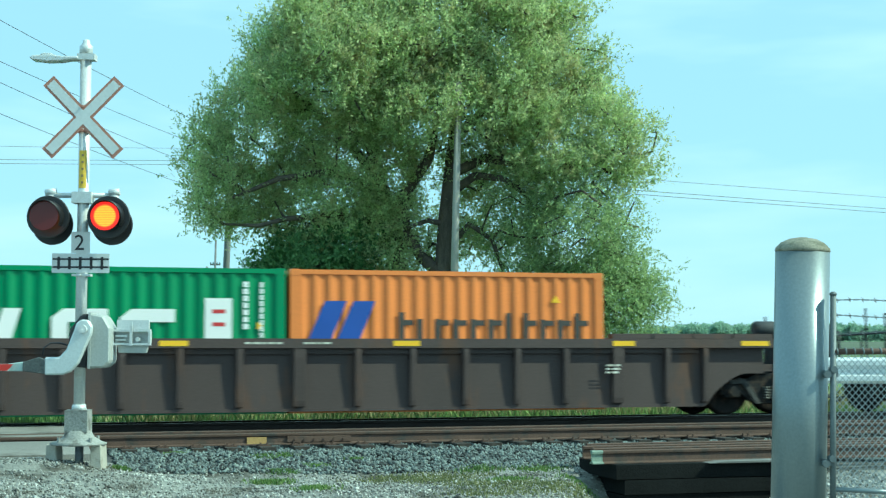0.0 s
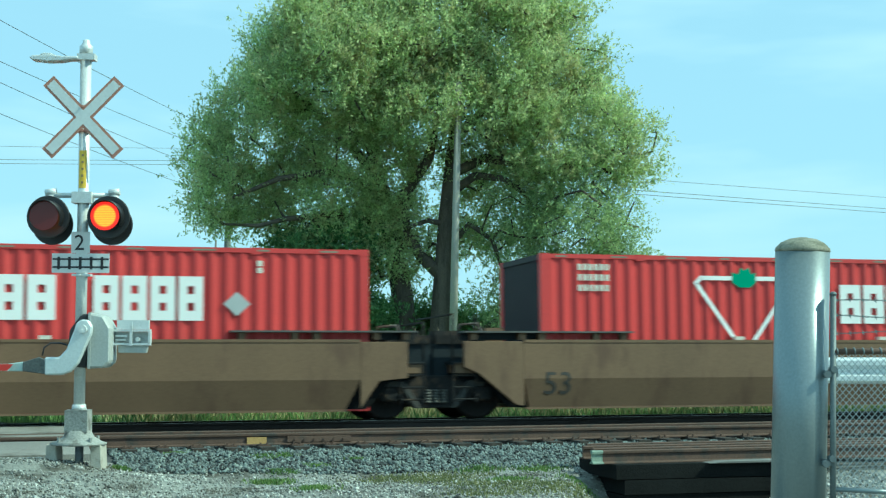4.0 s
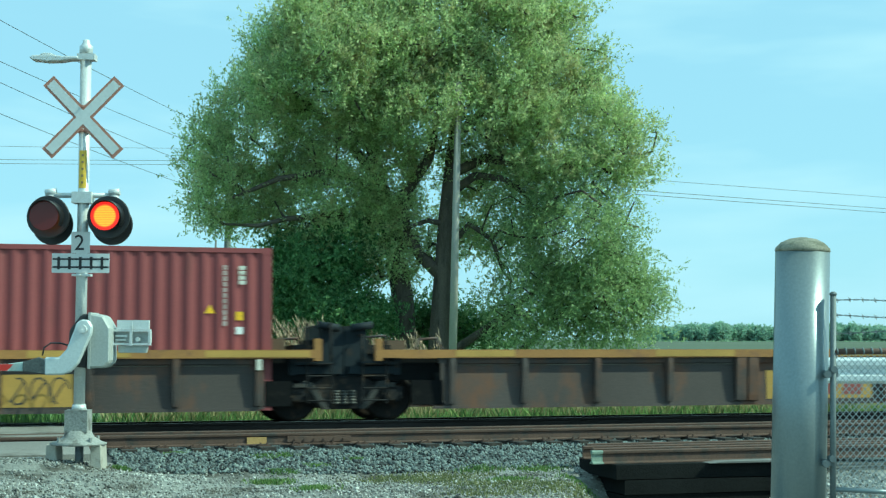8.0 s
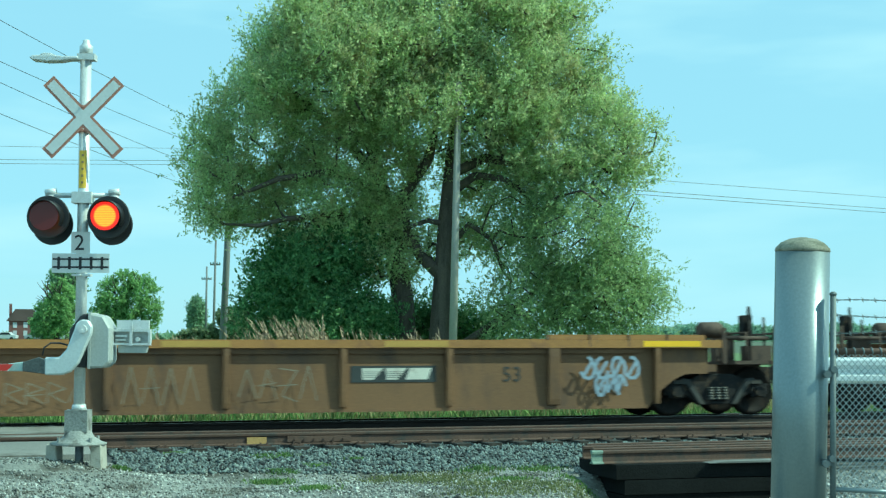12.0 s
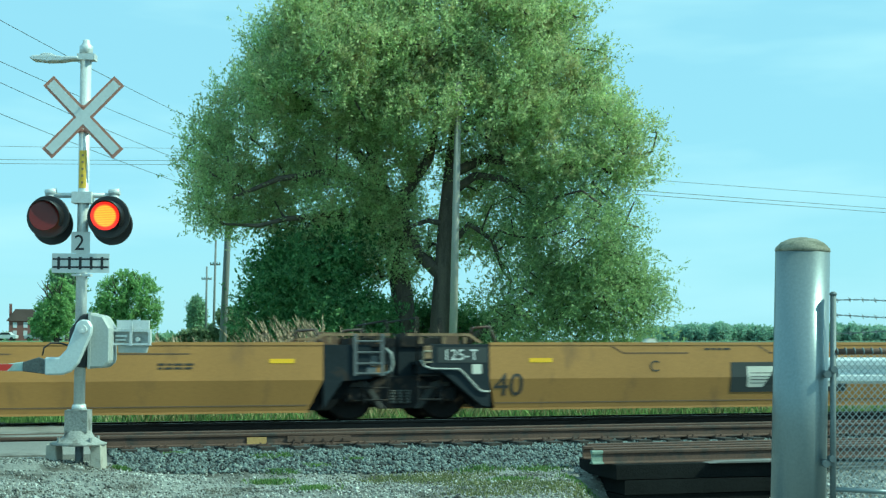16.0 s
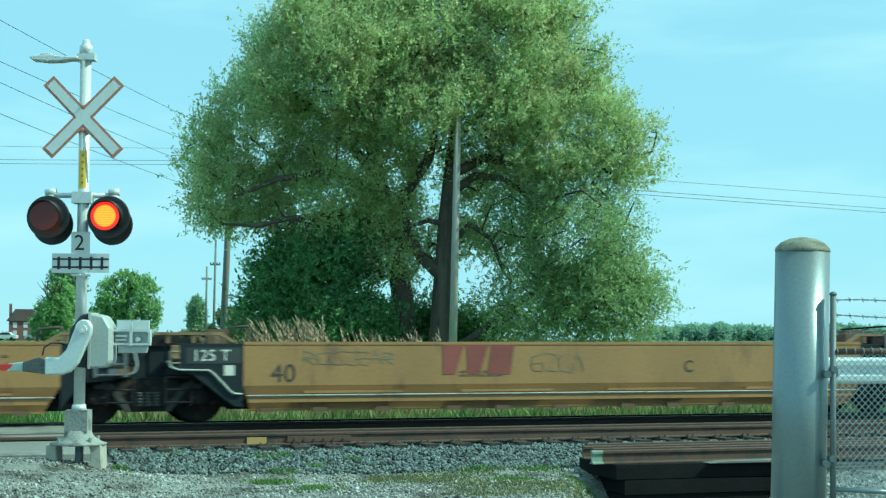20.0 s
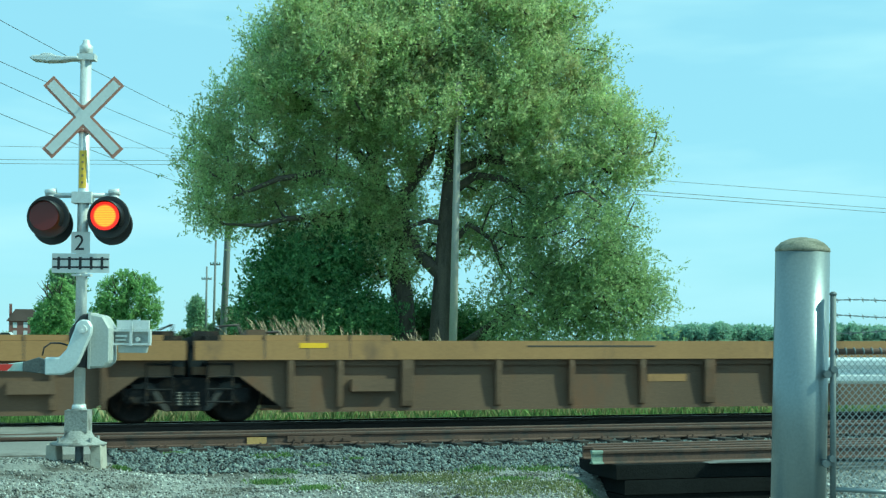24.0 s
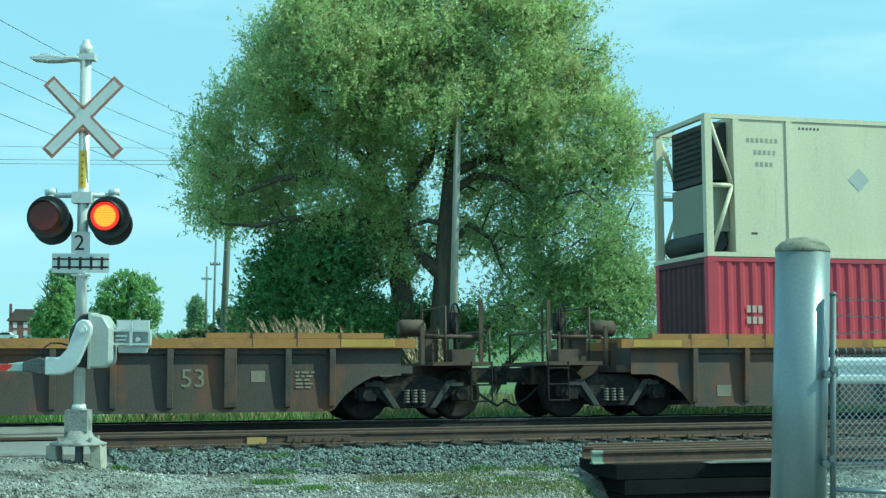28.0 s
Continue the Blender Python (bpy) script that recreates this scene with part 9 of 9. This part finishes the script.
    e = BOXES["d5"]
    blocks(e, 2.68, 9.42, 1.22, 2.03, 9, BOX_WHITE, 0.07, True, "")
    tiny_bars(e, 10.1, 2.5, 11, 0.085, 0.11, BOX_WHITE)
    tiny_bars(e, 10.65, 2.3, 4, 0.085, 0.11, BOX_WHITE)
    tiny_bars(e, 11.62, 2.1, 3, 0.07, 0.1, BOX_WHITE, True)
    wall_shape(e, [(11.6, 1.7), (11.7, 1.7), (11.7, 1.8), (11.6, 1.8)], YELLOW_TAPE, "warning_mark")
    n = BOXES["n"]
    for r in range(2):
        tiny_bars(n, 0.82, 1.80 - r * 0.22, 3, 0.09, 0.14, FADED_PRINT)


mark_containers()


def reefer():
    """The cream container with an open frame end that holds a cooling unit."""
    L, H, W = 12.192, 2.85, 1.219
    r = rides(thing("refrigerated_container", "cream refrigerated container stacked on a red one", "container", group="container train"), 631.2, 0.0, 3.105)
    M = CREAM_BOX
    for x in (0.0, L - 0.15):
        for y in (-W, W - 0.15):
            bm = bmesh.new()
            box(bm, x, x + 0.15, y, y + 0.15, 0, H)
            part("corner_post", bm, M, r, bevel=0.01)
    for y in (-W, W - 0.1):
        for z in (0.0, H - 0.09):
            bm = bmesh.new()
            box(bm, 0.15, L - 0.15, y, y + 0.1, z, z + 0.09)
            part("side_rail", bm, M, r)
    for z in (0.0, H - 0.09):
        bm = bmesh.new()
        box(bm, 0.0, 0.1, -W + 0.15, W - 0.15, z, z + 0.09)
        part("end_rail", bm, M, r)
    for y in (-W + 0.05, W - 0.05):
        for p, q in (((0.12, 0.1), (0.6, 1.42)), ((0.12, H - 0.1), (0.6, 1.42)), ((0.1, 1.42), (0.6, 1.42))):
            bm = bmesh.new()
            tube(bm, (p[0], y, p[1]), (q[0], y, q[1]), 0.045, n=8)
            part("brace", bm, M, r)
    bm = bmesh.new()
    box(bm, 0.62, L - 0.15, -W + 0.025, W - 0.025, 0.09, H - 0.02)
    part("insulated_body", bm, M, r)
    for x in (0.62, 1.80, 5.0, 8.2, 11.3):
        bm = bmesh.new()
        box(bm, x, x + 0.13, -W - 0.004, -W + 0.02, 0.092, H - 0.092)
        part("side_post", bm, M, r, bevel=0.006)
    dark = mat("dark_cooling_unit", (0.02, 0.022, 0.024), 0.6, 0, 0.3)
    bm = bmesh.new()
    box(bm, 0.22, 0.6, -0.95, 0.75, 1.55, H - 0.12)
    u = part("cooling_unit", bm, dark, r, "black cooling unit behind the frame", bevel=0.03)
    bm = bmesh.new()
    for k in range(9):
        box(bm, 0.205, 0.218, -0.85, 0.65, 1.7 + k * 0.11, 1.74 + k * 0.11)
    part("louvre", bm, STEEL_DARK, u)
    bm = bmesh.new()
    box(bm, 0.18, 0.6, -1.0, 0.7, 0.52, 1.5)
    part("unit_casing", bm, mat("grey_green_casing", (0.26, 0.27, 0.21), 0.6, 0, 0.2), r, bevel=0.05)
    bm = bmesh.new()
    lathe(bm, [(0.20, -1.0), (0.24, -0.95), (0.24, 0.95), (0.20, 1.0)], 16, Matrix.Translation((0.34, 0, 0.33)) @ Matrix.Rotation(radians(90), 4, "X"))
    part("fuel_tank", bm, dark, r)
    bm = bmesh.new()
    y = -W + 0.0205
    for k, (n, x0) in enumerate(((7, 0.92), (5, 1.08), (4, 1.12))):
        z = 2.30 - k * 0.24
        for i in range(n):
            a = x0 + i * 0.105
            box(bm, a, a + 0.06, y, y + 0.003, z, z + 0.09)
    part("small_print", bm, mat("grey_print", (0.3, 0.3, 0.26), 0.6), r)
    bm = bmesh.new()
    prism(bm, [(3.2, 1.62), (3.45, 1.38), (3.7, 1.62), (3.45, 1.86)], y - 0.002, y + 0.001)
    part("diamond_placard", bm, STEEL_BADGE, r)
    bm = bmesh.new()
    for k in range(6):
        box(bm, 2.1 + k * 0.085, 2.14 + k * 0.085, y, y + 0.003, H - 0.25, H - 0.2)
    box(bm, 0.98, 1.12, y, y + 0.003, 0.45, 0.49)
    part("vent_slots", bm, DARK_INK, r)


reefer()


# ---- motion ----
def motions():
    times = [i * 1.0 for i in range(28)] + [27.5, 27.9667, 28.0]
    for ob, s, y, z in MOVING:
        up = Matrix.Translation((0, y, z))
        walk(ob, [(t, Matrix.Translation((s - travelled(t), 0, 0)) @ CAR_FRAME @ up) for t in times])
    # wheels roll; each wheelset of one kind turns alike
    made = {}
    for w, dx in WHEELSETS:
        if dx not in made:
            rows, angle, before = [], 0.0, 0.0
            for k in range(28 * FPS + 1):
                now = travelled(k / FPS)
                angle -= min((now - before) / WHEEL_R, radians(88))
                before = now
                rows.append((k / FPS, Matrix.Translation((dx, 0, WHEEL_R)) @ Matrix.Rotation(angle, 4, "Y")))
            walk(w, rows)
            made[dx] = w.animation_data
        else:
            w.rotation_mode = "QUATERNION"
            w.animation_data_create()
            w.animation_data.action = made[dx].action
            w.animation_data.action_slot = made[dx].action_slot
    # the two lamps flash in turn, once a second each
    for lens, c, first in FLASHERS:
        rows = []
        for k in range(-1, 58):
            t0 = k * 0.5 + 0.35
            on = (k % 2 == 1) == first
            a0, a1 = (180, 360) if on else (0, 180)
            for j, f in enumerate((0.0, 0.34, 0.67, 1.0)):
                t = t0 + 0.05 * (j / 3)
                if 0 <= t <= 28:
                    rows.append((t, Matrix.Translation(c) @ Matrix.Rotation(radians(a0 + (a1 - a0) * f), 4, "Z") @ Matrix.Rotation(radians(90), 4, "X")))
        rows.insert(0, (0.0, Matrix.Translation(c) @ Matrix.Rotation(radians(0 if first else 180), 4, "Z") @ Matrix.Rotation(radians(90), 4, "X")))
        end = rows[-1][1]
        rows.append((28.0, end))
        walk(lens, rows)


motions()
